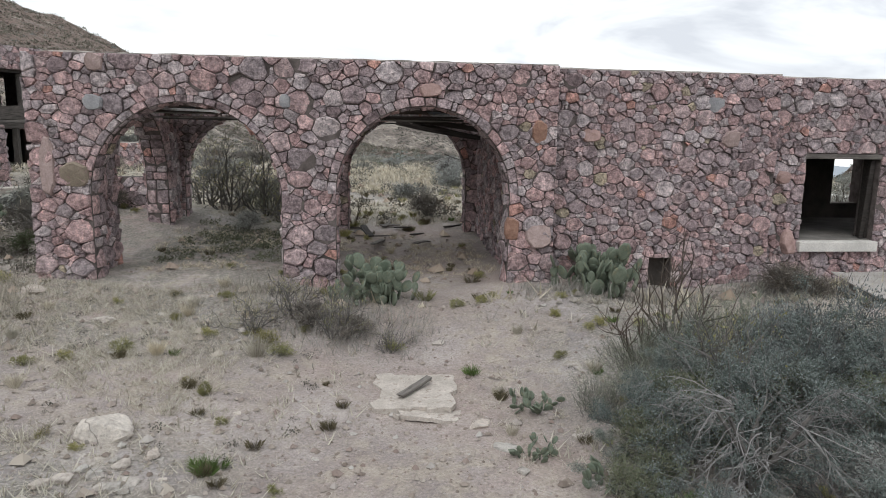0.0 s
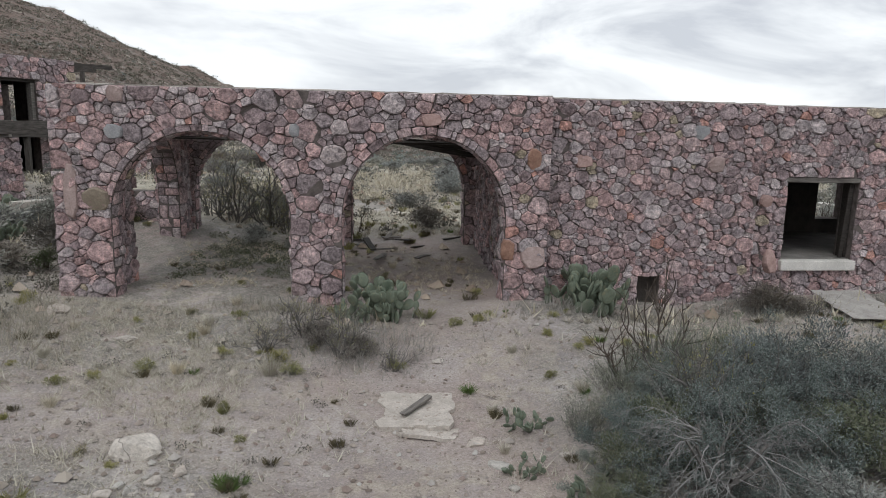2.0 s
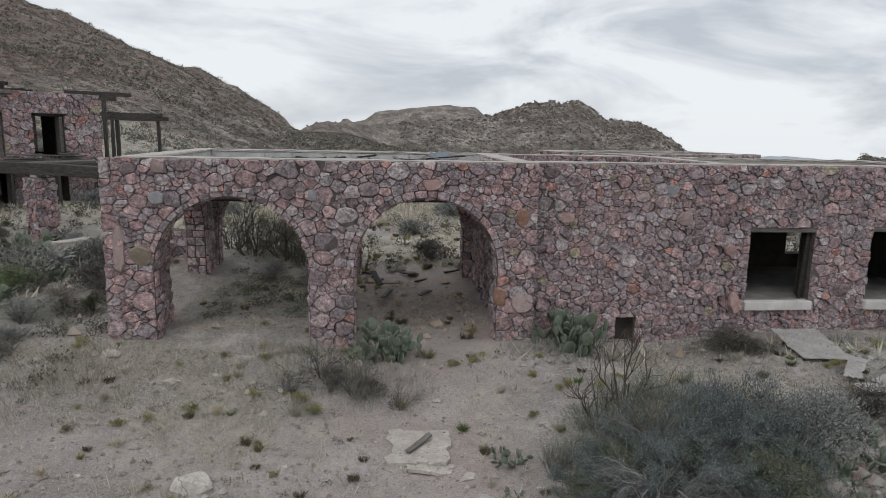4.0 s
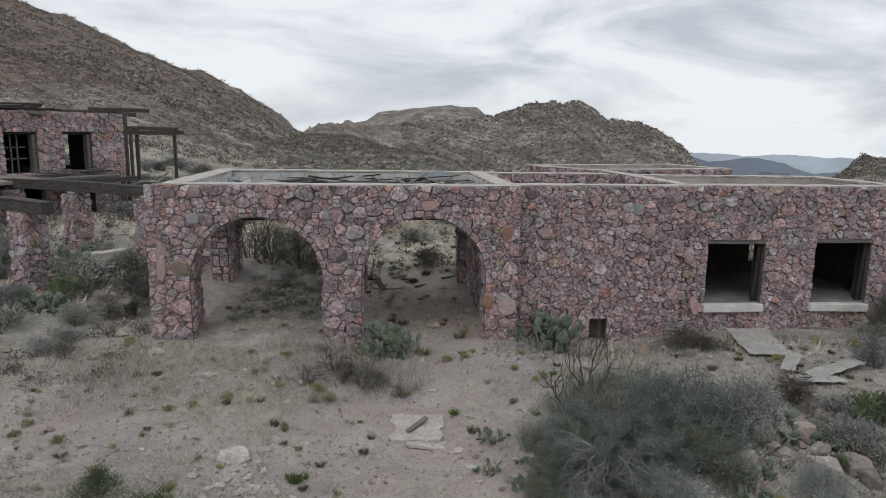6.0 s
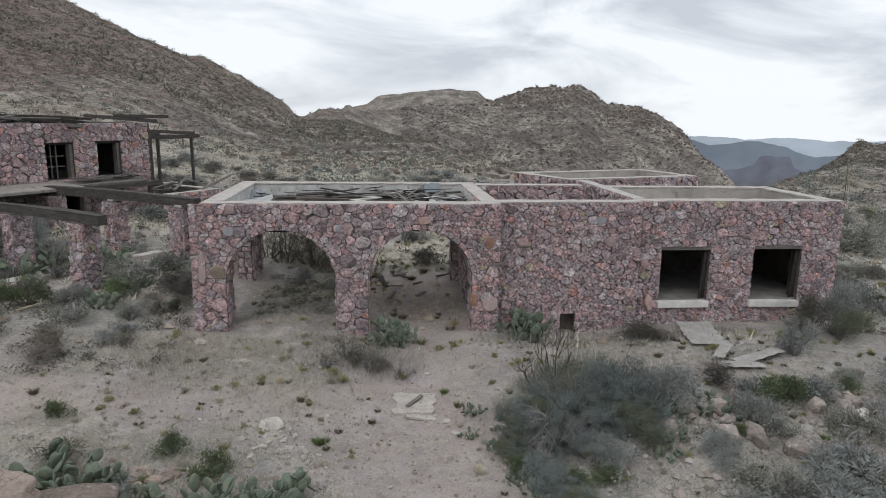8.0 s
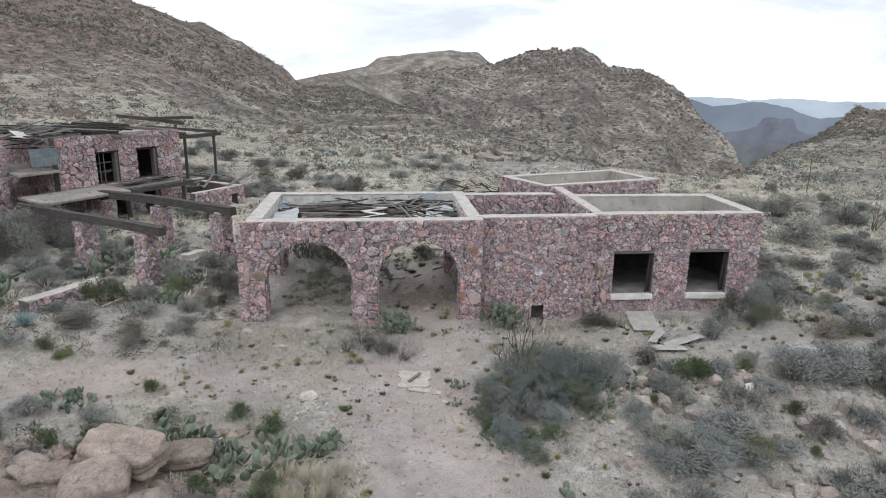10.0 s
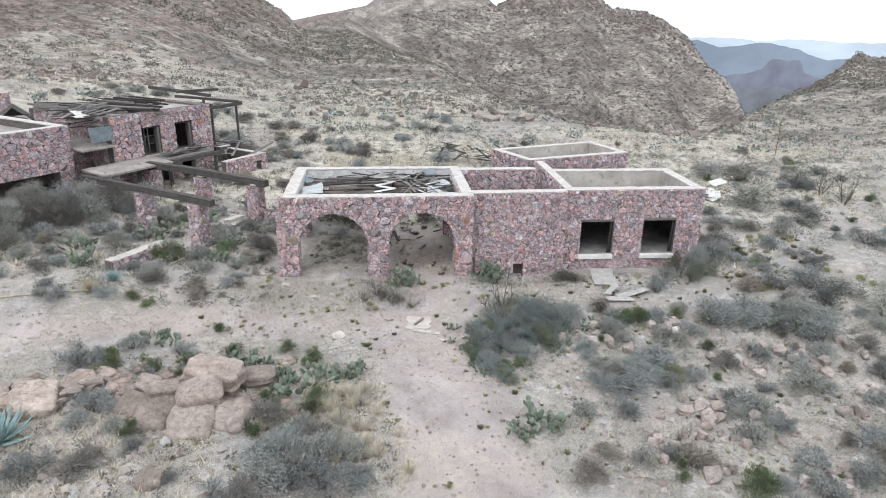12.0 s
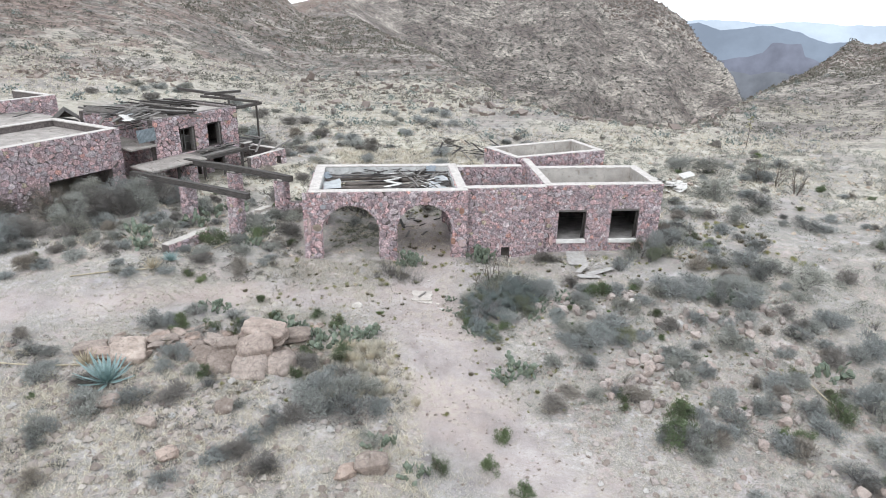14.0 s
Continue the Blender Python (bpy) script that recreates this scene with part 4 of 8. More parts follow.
for k, (x, y, w_, d_) in enumerate(((-4.6, 15.6, 1.4, .8), (-2.9, 15.8, 1.2, .6), (-.3, 15.7, 1.6, .8), (.9, 15.3, .9, .9), (-.2, 12.3, 1.3, .7), (-4.5, 12.2, 1.5, .7))):
    sheet("roofing_felt", w_, d_, 1140 + k, UNDER_DARK, "crumpled black sheet added for the dark under the roof wreck", pose(x, y, 3.6, rng.uniform(-5, 5), rng.uniform(-4, 4), rng.uniform(-10, 10)), lift=.07, jag=.12)
# beams that sag under the arch
for k, (x, y, z, ln, rz, ry) in enumerate(((-0.3, 15.0, 3.12, 2.0, 8, 9), (-0.2, 14.2, 3.16, 1.9, -4, 7), (0.1, 15.5, 3.14, 1.5, 3, 12))):
    ob = part("sagging_beam", rough_log(ln, .055, 130 + k, hewn=True, sides=8), DARK_WOOD)
    ob.matrix_basis = pose(x, y, z, 0, ry, rz)
    tagged(ob, "dark broken roof beam sagging below the roof", "beam", "sagging roof beams")

# ---- slabs, boards and sheets on the open ground ----


def on_ground(x, y, dz=0.0, rx=0, ry=0, rz=0):
    return pose(x, y, gz(x, y) + dz, rx, ry, rz)


slab_m = simple("crumbling_cement", (0.40, 0.36, 0.32), (0.60, 0.55, 0.50), 4, 0.95, .7, spots=(0.30, 0.25, 0.21))
tagged(sheet("cement_slab", 0.95, 1.15, 11, slab_m, "crumbling pale cement slab with ragged edges on the dirt", on_ground(-.32, 7.55, 0.045, 0, 0, -3), jag=.07, lift=.015, t=.06), category="slab")
tagged(sheet("cement_slab", 0.66, 0.3, 12, slab_m, "broken edge of a pale cement slab on the dirt", on_ground(-.22, 6.92, 0.05, 0, 4, -9), jag=.06, lift=.02, t=.05), category="slab")
plank("grey_board", 0.62, 0.09, 0.035, 13, OLD_WOOD, "grey splintered board lying on the cement slab", "board", on_ground(-.52, 7.25, 0.10, 0, -3, 52))
sheet("plywood_sheet", 1.05, 1.6, 14, simple("grey_wood_panel", (.33, .31, .29), (.48, .46, .43), 3, .85, .3, spots=(.24, .22, .2)), "flat grey panel lying before the doorway", on_ground(8.25, 10.5, .13, 6, 0, -8), lift=.02)
sheet("plywood_sheet", 1.6, .42, 15, bpy.data.materials["grey_wood_panel"], "broken grey panel lying on the grass", on_ground(9.0, 8.75, .12, 0, -4, 20), lift=.03)
sheet("plywood_sheet", 1.1, .4, 16, bpy.data.materials["grey_wood_panel"], "broken grey panel lying on the grass", on_ground(8.25, 8.25, .10, 0, 2, -4), lift=.03)
sheet("plywood_sheet", .9, .3, 17, bpy.data.materials["grey_wood_panel"], "broken grey panel propped on another", on_ground(8.1, 8.95, .24, 0, -10, 48), lift=.03)

# ---- pergola of stone pillars ----


def stone_pillar(x, y, base, top, w, rz, seed, single=0, label="stout field-stone pillar of the ruined pergola"):
    e = empty("stone_pillar", pose(x, y, 0, 0, 0, rz), label=label, category="pillar", group="pergola pillars")
    part("core", boxes((-w / 2, -w / 2, base, w / 2, w / 2, top), bevel=0.03), MORTAR, e)
    bm = boxes((-w * .3, -w * .3, top - .02, w * .3, w * .3, top + .07), bevel=0.02)
    part("cap", bm, CAP, e, "small cement cap")
    for k, (o, u, out) in enumerate((((-w / 2, -w / 2, 0), (1, 0, 0), (0, -1, 0)), ((w / 2, -w / 2, 0), (0, 1, 0), (1, 0, 0)), ((w / 2, w / 2, 0), (-1, 0, 0), (0, 1, 0)), ((-w / 2, w / 2, 0), (0, -1, 0), (-1, 0, 0)))):
        PENDING.append((e, Vector(o), Vector(u), Vector(out), (0, w, base, top - .02), (), (), (), seed + k, (0.09, 0.19), single if k in (0, 1, 3) else 0))
    return e


HX, HY = Vector((0.571, 0.821, 0)), Vector((-0.821, 0.571, 0))
HO = Vector((-13.3, 29.5, 0))
HRZ = math.degrees(math.atan2(HX.y, HX.x))


def hw(x, y):
    """A place given along and into the ranch house, as x, y of the world."""
    p = HO + HX * x + HY * y
    return (p.x, p.y)


for k, (x, y, b, t, s) in enumerate(((-10.2, 13.9, .6, 3.05, 40), (-8.1, 16.9, .7, 3.1, 40), (-13.35, 16.2, 1.0, 3.0, 0), (-11.3, 19.3, 1.0, 3.0, 0), (-14.6, 21.6, 1.2, 2.95, 0), (-16.6, 19.2, 1.2, 2.9, 0))):
    stone_pillar(x, y, b, t, 0.62, HRZ, 200 + 10 * k, s)


def beam(p, q, r, seed, label="dark stained square timber beam on stone pillars", group="pergola beams", name="timber_beam", material=BEAM_WOOD):
    p, q = Vector(p), Vector(q)
    ob = part(name, rough_log((q - p).length, r, seed, sides=8, rings=7, bend=.006, hewn=True), material)
    d = (q - p).normalized()
    ob.matrix_basis = Matrix.Translation(p) @ d.to_track_quat("X", "Z").to_matrix().to_4x4()
    return tagged(ob, label, "beam", group)


beam((-9.35, 13.2, 3.2), (-13.15, 15.95, 3.16), .165, 301)
beam((-13.2, 16.05, 3.14), (-17.3, 18.95, 3.08), .165, 302)
beam((-7.45, 16.45, 3.28), (-14.9, 21.8, 3.12), .18, 303)

# low walls by the pergola
straight_wall("wall_low", (-12.9, 10.3), (-11.35, 12.8), .3, 1.52, thick=.5, seed=260, label="low retaining wall of field stones with flat top", sizes=(.10, .2), cap_material=PLASTER)
straight_wall("wall_low", (-7.75, 16.75), (-6.0, 16.5), .3, 1.75, thick=.4, seed=261, label="low stone wall beside the portico", sizes=(.10, .2), cap=False)

steps = empty("garden_steps", Matrix.Translation((-8.5, 15.45, 0.9)) @ pose(0, 0, 0, 0, 0, HRZ), label="short flight of pale concrete garden steps", category="steps")
for k in range(4):
    part("step", boxes((0, k * .36, -.5, 1.05, k * .36 + .40, .17 * k + .08), bevel=.02), PLASTER, steps)

# ---- ranch house ----
house_kw = dict(thick=.45, sizes=(.11, .22))
straight_wall("wall_house_front", hw(-8.5, -2.0), hw(-1.45, -2.0), .4, 5.82, holes=((1.95, 3.2, 3.38, 4.98), (4.28, 5.5, 3.40, 5.0), (2.4, 3.4, 1.0, 2.9), (4.5, 5.5, 1.0, 2.9)), seed=270, label="two-storey stone house front with open windows", cap=False, **house_kw)
straight_wall("wall_house_side", hw(-1.45, -1.55), hw(-1.45, 5), .4, 5.82, holes=((3.0, 4.2, 3.4, 5.0),), seed=271, label="stone side wall of the house", cap=False, **house_kw)
straight_wall("wall_house_back", hw(-1.45, 5.45), hw(-8.5, 5.45), .4, 5.75, holes=((4.4, 5.8, 3.4, 5.0),), seed=272, cap=False, label="stone back wall of the house", **house_kw)
straight_wall("wall_house_west", hw(-8.5, 5), hw(-8.5, -1.55), .4, 5.75, seed=273, cap=False, label="stone west wall of the house", **house_kw)
ROOF = simple("earth_covered_roof", (.24, .215, .195), (.40, .365, .33), 1.2, .95, .4, spots=(.15, .125, .105))


def hbox(name, dims, material, label, category, kind="structure", rx=0, ry=0, bevel=0.02, group=""):
    x0, y0, z0, x1, y1, z1 = dims
    c = Vector(((x0 + x1) / 2, (y0 + y1) / 2, (z0 + z1) / 2))
    bm = boxes((x0 - c.x, y0 - c.y, z0 - c.z, x1 - c.x, y1 - c.y, z1 - c.z), bevel=bevel)
    ob = part(name, bm, material)
    px, py = hw(c.x, c.y)
    ob.matrix_basis = pose(px, py, c.z, 0, 0, HRZ) @ pose(0, 0, 0, rx, ry, 0)
    return tagged(ob, label, category, group, kind)


hbox("roof", (-8.2, -1.7, 5.5, -1.75, 5.2, 5.7), ROOF, "flat earth-covered roof with loose boards", "roof")
hbox("floor", (-8.04, -1.54, 3.1, -1.91, 4.98, 3.3), OLD_WOOD, "grey upper floor of the house", "floor")
for x0, x1 in ((-6.55, -5.3), (-4.22, -3.0)):
    wf = empty("window_frame", pose(*hw(x0, -1.95), 3.4, 0, 0, HRZ), label="weathered timber frame of an open house window", category="window frame", group="house windows", kind="structure")
    w_ = x1 - x0
    part("lintel", boxes((-.12, 0, 1.5, w_ + .12, .36, 1.62), bevel=.012), DARK_WOOD, wf)
    part("jamb", boxes((w_ - .14, .02, 0, w_ - .01, .32, 1.49), bevel=.01), OLD_WOOD, wf)
    part("jamb", boxes((.01, .2, 0, .08, .32, 1.49), bevel=.01), OLD_WOOD, wf)
    if x0 < -6:
        for u in (.42, .66):
            part("mullion", boxes((u, .34, .0, u + .05, .39, 1.47), bevel=.006), OLD_WOOD, wf)
        for v in (.5, .95):
            part("glazing_bar", boxes((.09, .395, v, w_ - .16, .43, v + .05), bevel=.006), OLD_WOOD, wf)
# left block with parapet roof
straight_wall("wall_block_front", hw(-19.5, -1.45), hw(-10.5, -1.45), .4, 5.6, holes=((4.2, 8.15, 1.5, 3.28),), seed=280, label="stone block wall with a wide dark window hole", **house_kw)
straight_wall("wall_block_side", hw(-10.5, -1.0), hw(-10.5, 4.5), .4, 5.6, seed=281, label="stone side wall of the house block", **house_kw)
straight_wall("wall_block_back", hw(-10.5, 4.95), hw(-19.5, 4.95), .4, 5.6, seed=282, label="stone back wall of the house block", **house_kw)
hbox("roof", (-19.4, -.98, 5.0, -10.97, 4.48, 5.2), ROOF, "pale flat roof below the parapet", "roof")
# rear block with flat roofs
hbox("roof", (-21, 5.5, 4.7, -8.6, 16, 5.15), ROOF, "wide grey flat roof of the rear block", "roof")
straight_wall("wall_rear_parapet", hw(-12, 12), hw(-6, 12), .4, 6.0, seed=283, label="stone parapet of the rear block", **house_kw)
straight_wall("wall_rear_parapet", hw(-6, 12.45), hw(-6, 17), .4, 6.0, seed=284, label="stone parapet of the rear block", **house_kw)
# tier roof, porch roof
hbox("tier_roof", (-10.45, -2.3, 4.3, -8.55, 1.2, 4.42), ROOF, "small grey board roof between the house blocks", "roof", rx=2)
hbox("porch_roof", (-10.5, -4.0, 3.16, -6.2, -2.02, 3.28), ROOF, "grey porch roof sagging before the house", "roof", rx=3)
hbox("porch_roof", (-6.16, -3.3, 3.16, -2.6, -2.02, 3.25), OLD_WOOD, "broken grey porch roof deck before the house", "roof", rx=3)
for k, x in enumerate((-10.1, -8.0, -5.9, -4.2, -2.5)):
    px, py = hw(x, -3.3)
    b = gz(px, py)
    beam((px, py, b - .1), (px, py, 2.95), .09, 320 + k, "dark timber post under the porch roof", "porch posts", "porch_post")
for k, (x0, x1) in enumerate(((-10.3, -5.8), (-5.75, -1.9))):
    beam((*hw(x0, -3.35), 3.04), (*hw(x1, -3.35), 3.02), .11, 330 + k, "dark timber edge beam of the porch", "porch beams")
part_sheet = sheet("corrugated_sheet", 1.3, .8, 21, simple("blue_grey_tin", (.17, .20, .215), (.30, .335, .355), 3, .55, .2, metal=.4), "blue-grey corrugated sheet standing between the walls", pose(*hw(-9.1, -2.1), 5.0, 84, 0, HRZ), ribs=14, lift=.02, jag=.02)
# boards and wreckage on the roofs
rng = random.Random(8)
for k in range(44):
    # a stack of long joists, slid into one another
    row, lay = k % 15, k // 15
    plank("roof_joist", rng.uniform(3.6, 5.0), rng.uniform(.10, .16), .13, 400 + k, rng.choice((OLD_WOOD, OLD_WOOD, DARK_WOOD)), "long weathered joist in a heap on the house roof", "board",
          pose(*hw(-8.6 + row * .15 + rng.uniform(-.1, .1), 4.9 - row * .22 + rng.uniform(-.3, .3)), 5.78 + lay * .13 + rng.uniform(0, .05), rng.uniform(-8, 8), rng.uniform(0, 3), HRZ - 73 + rng.gauss(0, 3)), "joists on the roof")
for k in range(12):
    plank("roof_joist", rng.uniform(2.6, 3.6), rng.uniform(.10, .15), .11, 1400 + k, rng.choice((OLD_WOOD, DARK_WOOD)), "long grey joist lying on the house roof", "board",
          pose(*hw(-4.6 + k * .16 + rng.uniform(-.1, .1), 4.4 - k * .05), 5.79 + (k % 3) * .1, rng.uniform(-8, 8), rng.uniform(0, 3), HRZ - 82 + rng.gauss(0, 3)), "joists on the roof")
for k in range(8):
    x, y = rng.uniform(-9.5, -6.5), rng.uniform(-1.2, 1.5)
    sheet("roof_scrap", rng.uniform(.5, 1.1), rng.uniform(.4, .9), 1440 + k, rng.choice((SHEET, OLD_WOOD, WHITE_WOOD, ROOF)), "torn pale scrap among the roof wreckage", pose(*hw(x, y), 5.86 + rng.uniform(0, .2), rng.uniform(-18, 18), rng.uniform(-18, 18), rng.uniform(0, 360)), lift=.06)
for k in range(26):
    x, y = rng.uniform(-10.4, -8.6), rng.uniform(-2.3, 1.2)
    plank("roof_board", rng.uniform(1.0, 2.2), rng.uniform(.12, .24), .04, 440 + k, rng.choice((OLD_WOOD, DARK_WOOD, OLD_WOOD)), "splintered grey board hanging between the blocks", "board",
          pose(*hw(x, y), 5.45 + k * .03, rng.uniform(-10, 10), rng.uniform(-12, 12), HRZ + rng.gauss(0, 18)), "boards on the roof")
for k in range(7):
    x, y = rng.uniform(-6, -2.8), rng.uniform(1.5, 4.2)
    plank("roof_board", rng.uniform(2.0, 3.8), rng.uniform(.12, .2), .04, 470 + k, rng.choice((OLD_WOOD, DARK_WOOD)), "long grey board lying on the house roof", "board",
          pose(*hw(x, y), 5.78 + k * .015, 0, rng.uniform(-3, 3), HRZ + 100 + rng.gauss(0, 8)), "boards on the roof")
for k in range(12):
    x, y = rng.uniform(-16, -9), rng.uniform(6, 14)
    plank("roof_board", rng.uniform(1.8, 3.6), rng.uniform(.12, .22), .04, 490 + k, rng.choice((OLD_WOOD, DARK_WOOD)), "long grey board lying on the rear roof", "board", pose(*hw(x, y), 5.22 + k * .012, 0, 0, HRZ + rng.gauss(10, 25)), "boards on the roof")
for k in range(14):
    x, y = rng.uniform(-6.0, -3.4), rng.uniform(-3.2, -2.3)
    plank("roof_board", rng.uniform(.8, 2.0), rng.uniform(.1, .16), .03, 510 + k, rng.choice((OLD_WOOD, DARK_WOOD, DARK_WOOD)), "loose dark lath on the porch roof", "board", pose(*hw(x, y), 3.34 + k * .012, 0, rng.uniform(-4, 4), HRZ + rng.gauss(5, 15)), "boards on the porch")
# dark gabled hatch on the rear roof
bm = bmesh.new()
vs = [bm.verts.new(p) for p in ((-.9, 0, 0), (.9, 0, 0), (0, 0, .75), (-.9, 2.2, 0), (.9, 2.2, 0), (0, 2.2, .75))]
for f in ((0, 3, 5, 2), (1, 2, 5, 4), (3, 4, 5)):
    bm.faces.new([vs[i] for i in f])
bmesh.ops.solidify(bm, geom=list(bm.faces), thickness=.06)
hatch = part("gabled_hatch", bm, OLD_WOOD)
hatch.matrix_basis = pose(*hw(-9.6, 5.2), 5.16, 0, 0, 25)
tagged(hatch, "small open gabled hood of grey boards on the roof", "roof hood")
# annex with broken roof
straight_wall("wall_annex_front", hw(-2.3, -3.9), hw(1.3, -3.9), .6, 2.45, thick=.35, seed=290, label="low ruined stone annex wall", holes=((2.6, 3.05, 1.2, 2.05),), sizes=(.10, .19))
straight_wall("wall_annex_side", hw(1.3, -3.55), hw(1.3, -.6), .6, 2.45, thick=.35, seed=291, label="low ruined stone annex wall", sizes=(.10, .19))
straight_wall("wall_annex_back", hw(1.3, -.25), hw(.4, -.25), .6, 2.6, thick=.3, seed=292, label="low ruined stone annex wall", sizes=(.10, .19))
for k in range(12):
    plank("annex_board", rng.uniform(1.2, 2.4), rng.uniform(.1, .18), .04, 530 + k, rng.choice((OLD_WOOD, DARK_WOOD)), "collapsed dark board inside the annex", "board", pose(*hw(rng.uniform(-1.8, .3), rng.uniform(-3.3, -1.2)), rng.uniform(2.1, 2.6), rng.uniform(-20, 20), rng.uniform(-25, 25), rng.uniform(0, 180)), "boards of the annex")
# timber pergola on the hill side of the house
for k, (x, y, t) in enumerate(((-12.2, 33.8, 4.85), (-13.5, 31.8, 4.85), (-13.75, 31.0, 5.75), (-15.0, 35.2, 4.9))):
    beam((x, y, gz(x, y) - .1), (x, y, t), .08, 340 + k, "dark square pergola post beside the house", "pergola posts", "pergola_post")
beam((-11.9, 34.3, 4.98), (-13.9, 31.2, 4.98), .12, 345, "dark pergola beam beside the house", "house pergola beams")
beam((-12.0, 33.7, 5.15), (-17.2, 36.5, 5.2), .1, 346, "dark pergola beam beside the house", "house pergola beams")
beam((-13.4, 31.7, 5.15), (-18.2, 34.4, 5.2), .1, 347, "dark pergola beam beside the house", "house pergola beams")
beam((-13.4, 31.4, 5.85), (-18.5, 34.8, 6.05), .11, 348, "dark raised roof beam beside the house", "house pergola beams")
beam((-13.2, 33.0, 6.1), (-15.6, 31.3, 6.1), .1, 349, "dark raised roof beam beside the house", "house pergola beams")
for k in range(10):
    plank("deck_board", rng.uniform(1.8, 3.2), .2, .05, 550 + k, rng.choice((OLD_WOOD, DARK_WOOD)), "grey deck board on the terrace by the house", "board", pose(*hw(1.0 + k * .32, .6 + rng.uniform(-.2, .2)), 2.35, 0, 0, HRZ + 90 + rng.gauss(0, 4)), "terrace deck boards")

# ---- plants ----


def leaf_material(name, tones, rough=0.7, inst=True):
    m, n, l, b = nodes_of(name)
    isl = n.new("ShaderNodeNewGeometry").outputs["Random Per Island"]
    k = len(tones) - 1
    col = n_ramp(n, l, isl, *[(i / k, t) for i, t in enumerate(tones)])
    var = n_ramp(n, l, n.new("ShaderNodeObjectInfo").outputs["Random"], (0, (.78, .80, .80)), (.5, (1, 1, 1)), (1, (1.22, 1.17, 1.05)))
    col = n_mix(n, l, col, var, 0.9, "MULTIPLY")
    l.new(col, b.inputs["Base Color"])
    b.inputs["Roughness"].default_value, b.inputs["Specular IOR Level"].default_value = rough, 0.2
    return m


GREY_LEAF = leaf_material("grey_green_leaves", ((.091, .115, .100), (.159, .189, .173), (.220, .250, .238), (.122, .146, .132), (.293, .320, .311)))
THICK_LEAF = leaf_material("small_blue_grey_leaves", ((.132, .149, .142), (.216, .236, .230), (.300, .322, .317), (.168, .186, .179), (.372, .391, .388)))
SAGE_LEAF = leaf_material("blue_grey_leaves", ((.17, .178, .165), (.25, .26, .245), (.31, .318, .305), (.21, .215, .20), (.36, .362, .35)))
DRY_TWIG_LEAF = leaf_material("dry_brown_twiglets", ((.135, .12, .105), (.20, .18, .16), (.26, .24, .215), (.165, .147, .13), (.31, .29, .265)))
FAR_LEAF = leaf_material("far_scrub_leaves", ((.095, .092, .08), (.13, .126, .112), (.168, .162, .147), (.11, .105, .093)))
HILL_LEAF = leaf_material("hill_scrub_leaves", ((.115, .115, .098), (.165, .162, .142), (.21, .205, .185), (.14, .136, .12)))
GREEN_LEAF = leaf_material("green_leaves", ((.075, .10, .05), (.12, .155, .075), (.155, .195, .10), (.10, .125, .068)))
OLIVE_LEAF = leaf_material("olive_leaves", ((.17, .168, .07), (.30, .29, .13), (.23, .23, .105), (.42, .385, .215)))
UNDER_LEAF = leaf_material("undergrowth_leaves", ((.10, .115, .07), (.16, .175, .11), (.20, .205, .145), (.13, .135, .095)))
STRAW = leaf_material("straw_blades", ((.38, .345, .275), (.52, .48, .395), (.60, .56, .475), (.45, .415, .35)))
TWIG = simple("grey_twigs", (.105, .098, .092), (.21, .198, .187), 12, .9, .3)
PALE_TWIG = simple("pale_dead_twigs", (.15, .144, .14), (.30, .292, .286), 12, .9, .3)
BROWN_TWIG = simple("brown_twigs", (.07, .055, .045), (.14, .115, .095), 12, .9, .3)
PAD = simple("prickly_pear_pad", (.11, .138, .10), (.205, .235, .178), 5, .6, .25, fine=55, spots=(.24, .22, .14))
AGAVE = simple("blue_agave_leaf", (.18, .26, .25), (.32, .41, .40), 4, .5, .1)
DRY_LEAF = simple("dry_yucca_leaf", (.33, .28, .19), (.50, .44, .33), 5, .8, .2)


class Soup:
    """Collects vertices and faces for one mesh."""

    def __init__(self):
        self.v, self.f = [], []

    def tube(self, pts, r0, r1, sides=3):
        k = len(self.v)
        n = len(pts)
        for i, p in enumerate(pts):
            d = (pts[min(i + 1, n - 1)] - pts[max(i - 1, 0)]).normalized()
            a = d.orthogonal().normalized()
            b = d.cross(a)
            r = r0 + (r1 - r0) * i / (n - 1)
            for j in range(sides):
                t = 2 * math.pi * j / sides
                self.v.append(p + a * (math.cos(t) * r) + b * (math.sin(t) * r))
        for i in range(n - 1):
            for j in range(sides):
                jn = (j + 1) % sides
                self.f.append((k + i * sides + j, k + i * sides + jn, k + (i + 1) * sides + jn, k + (i + 1) * sides + j))

    def leaf(self, p, d, s, w, rng):
        side = d.cross(Vector((rng.uniform(-1, 1), rng.uniform(-1, 1), rng.uniform(-1, 1)))).normalized() * (w / 2)
        k = len(self.v)
        self.v += [p - side * .4, p + d * (s * .5) + side, p + d * s, p + d * (s * .5) - side]
        self.f.append((k, k + 1, k + 2, k + 3))

    def stroke(self, p, d, s, w):
        side = d.orthogonal().normalized() * (w / 2)
        k = len(self.v)
        self.v += [p - side, p + side, p + d * s]
        self.f.append((k, k + 1, k + 2))

    def mesh(self, name):
        me = bpy.data.meshes.new(name)
        me.from_pydata([tuple(v) for v in self.v], [], self.f)
        return me


def rvec(rng, up=0.0):
    while True:
        v = Vector((rng.uniform(-1, 1), rng.uniform(-1, 1), rng.uniform(-1, 1) + up))
        if 0.1 < v.length:
            return v.normalized()


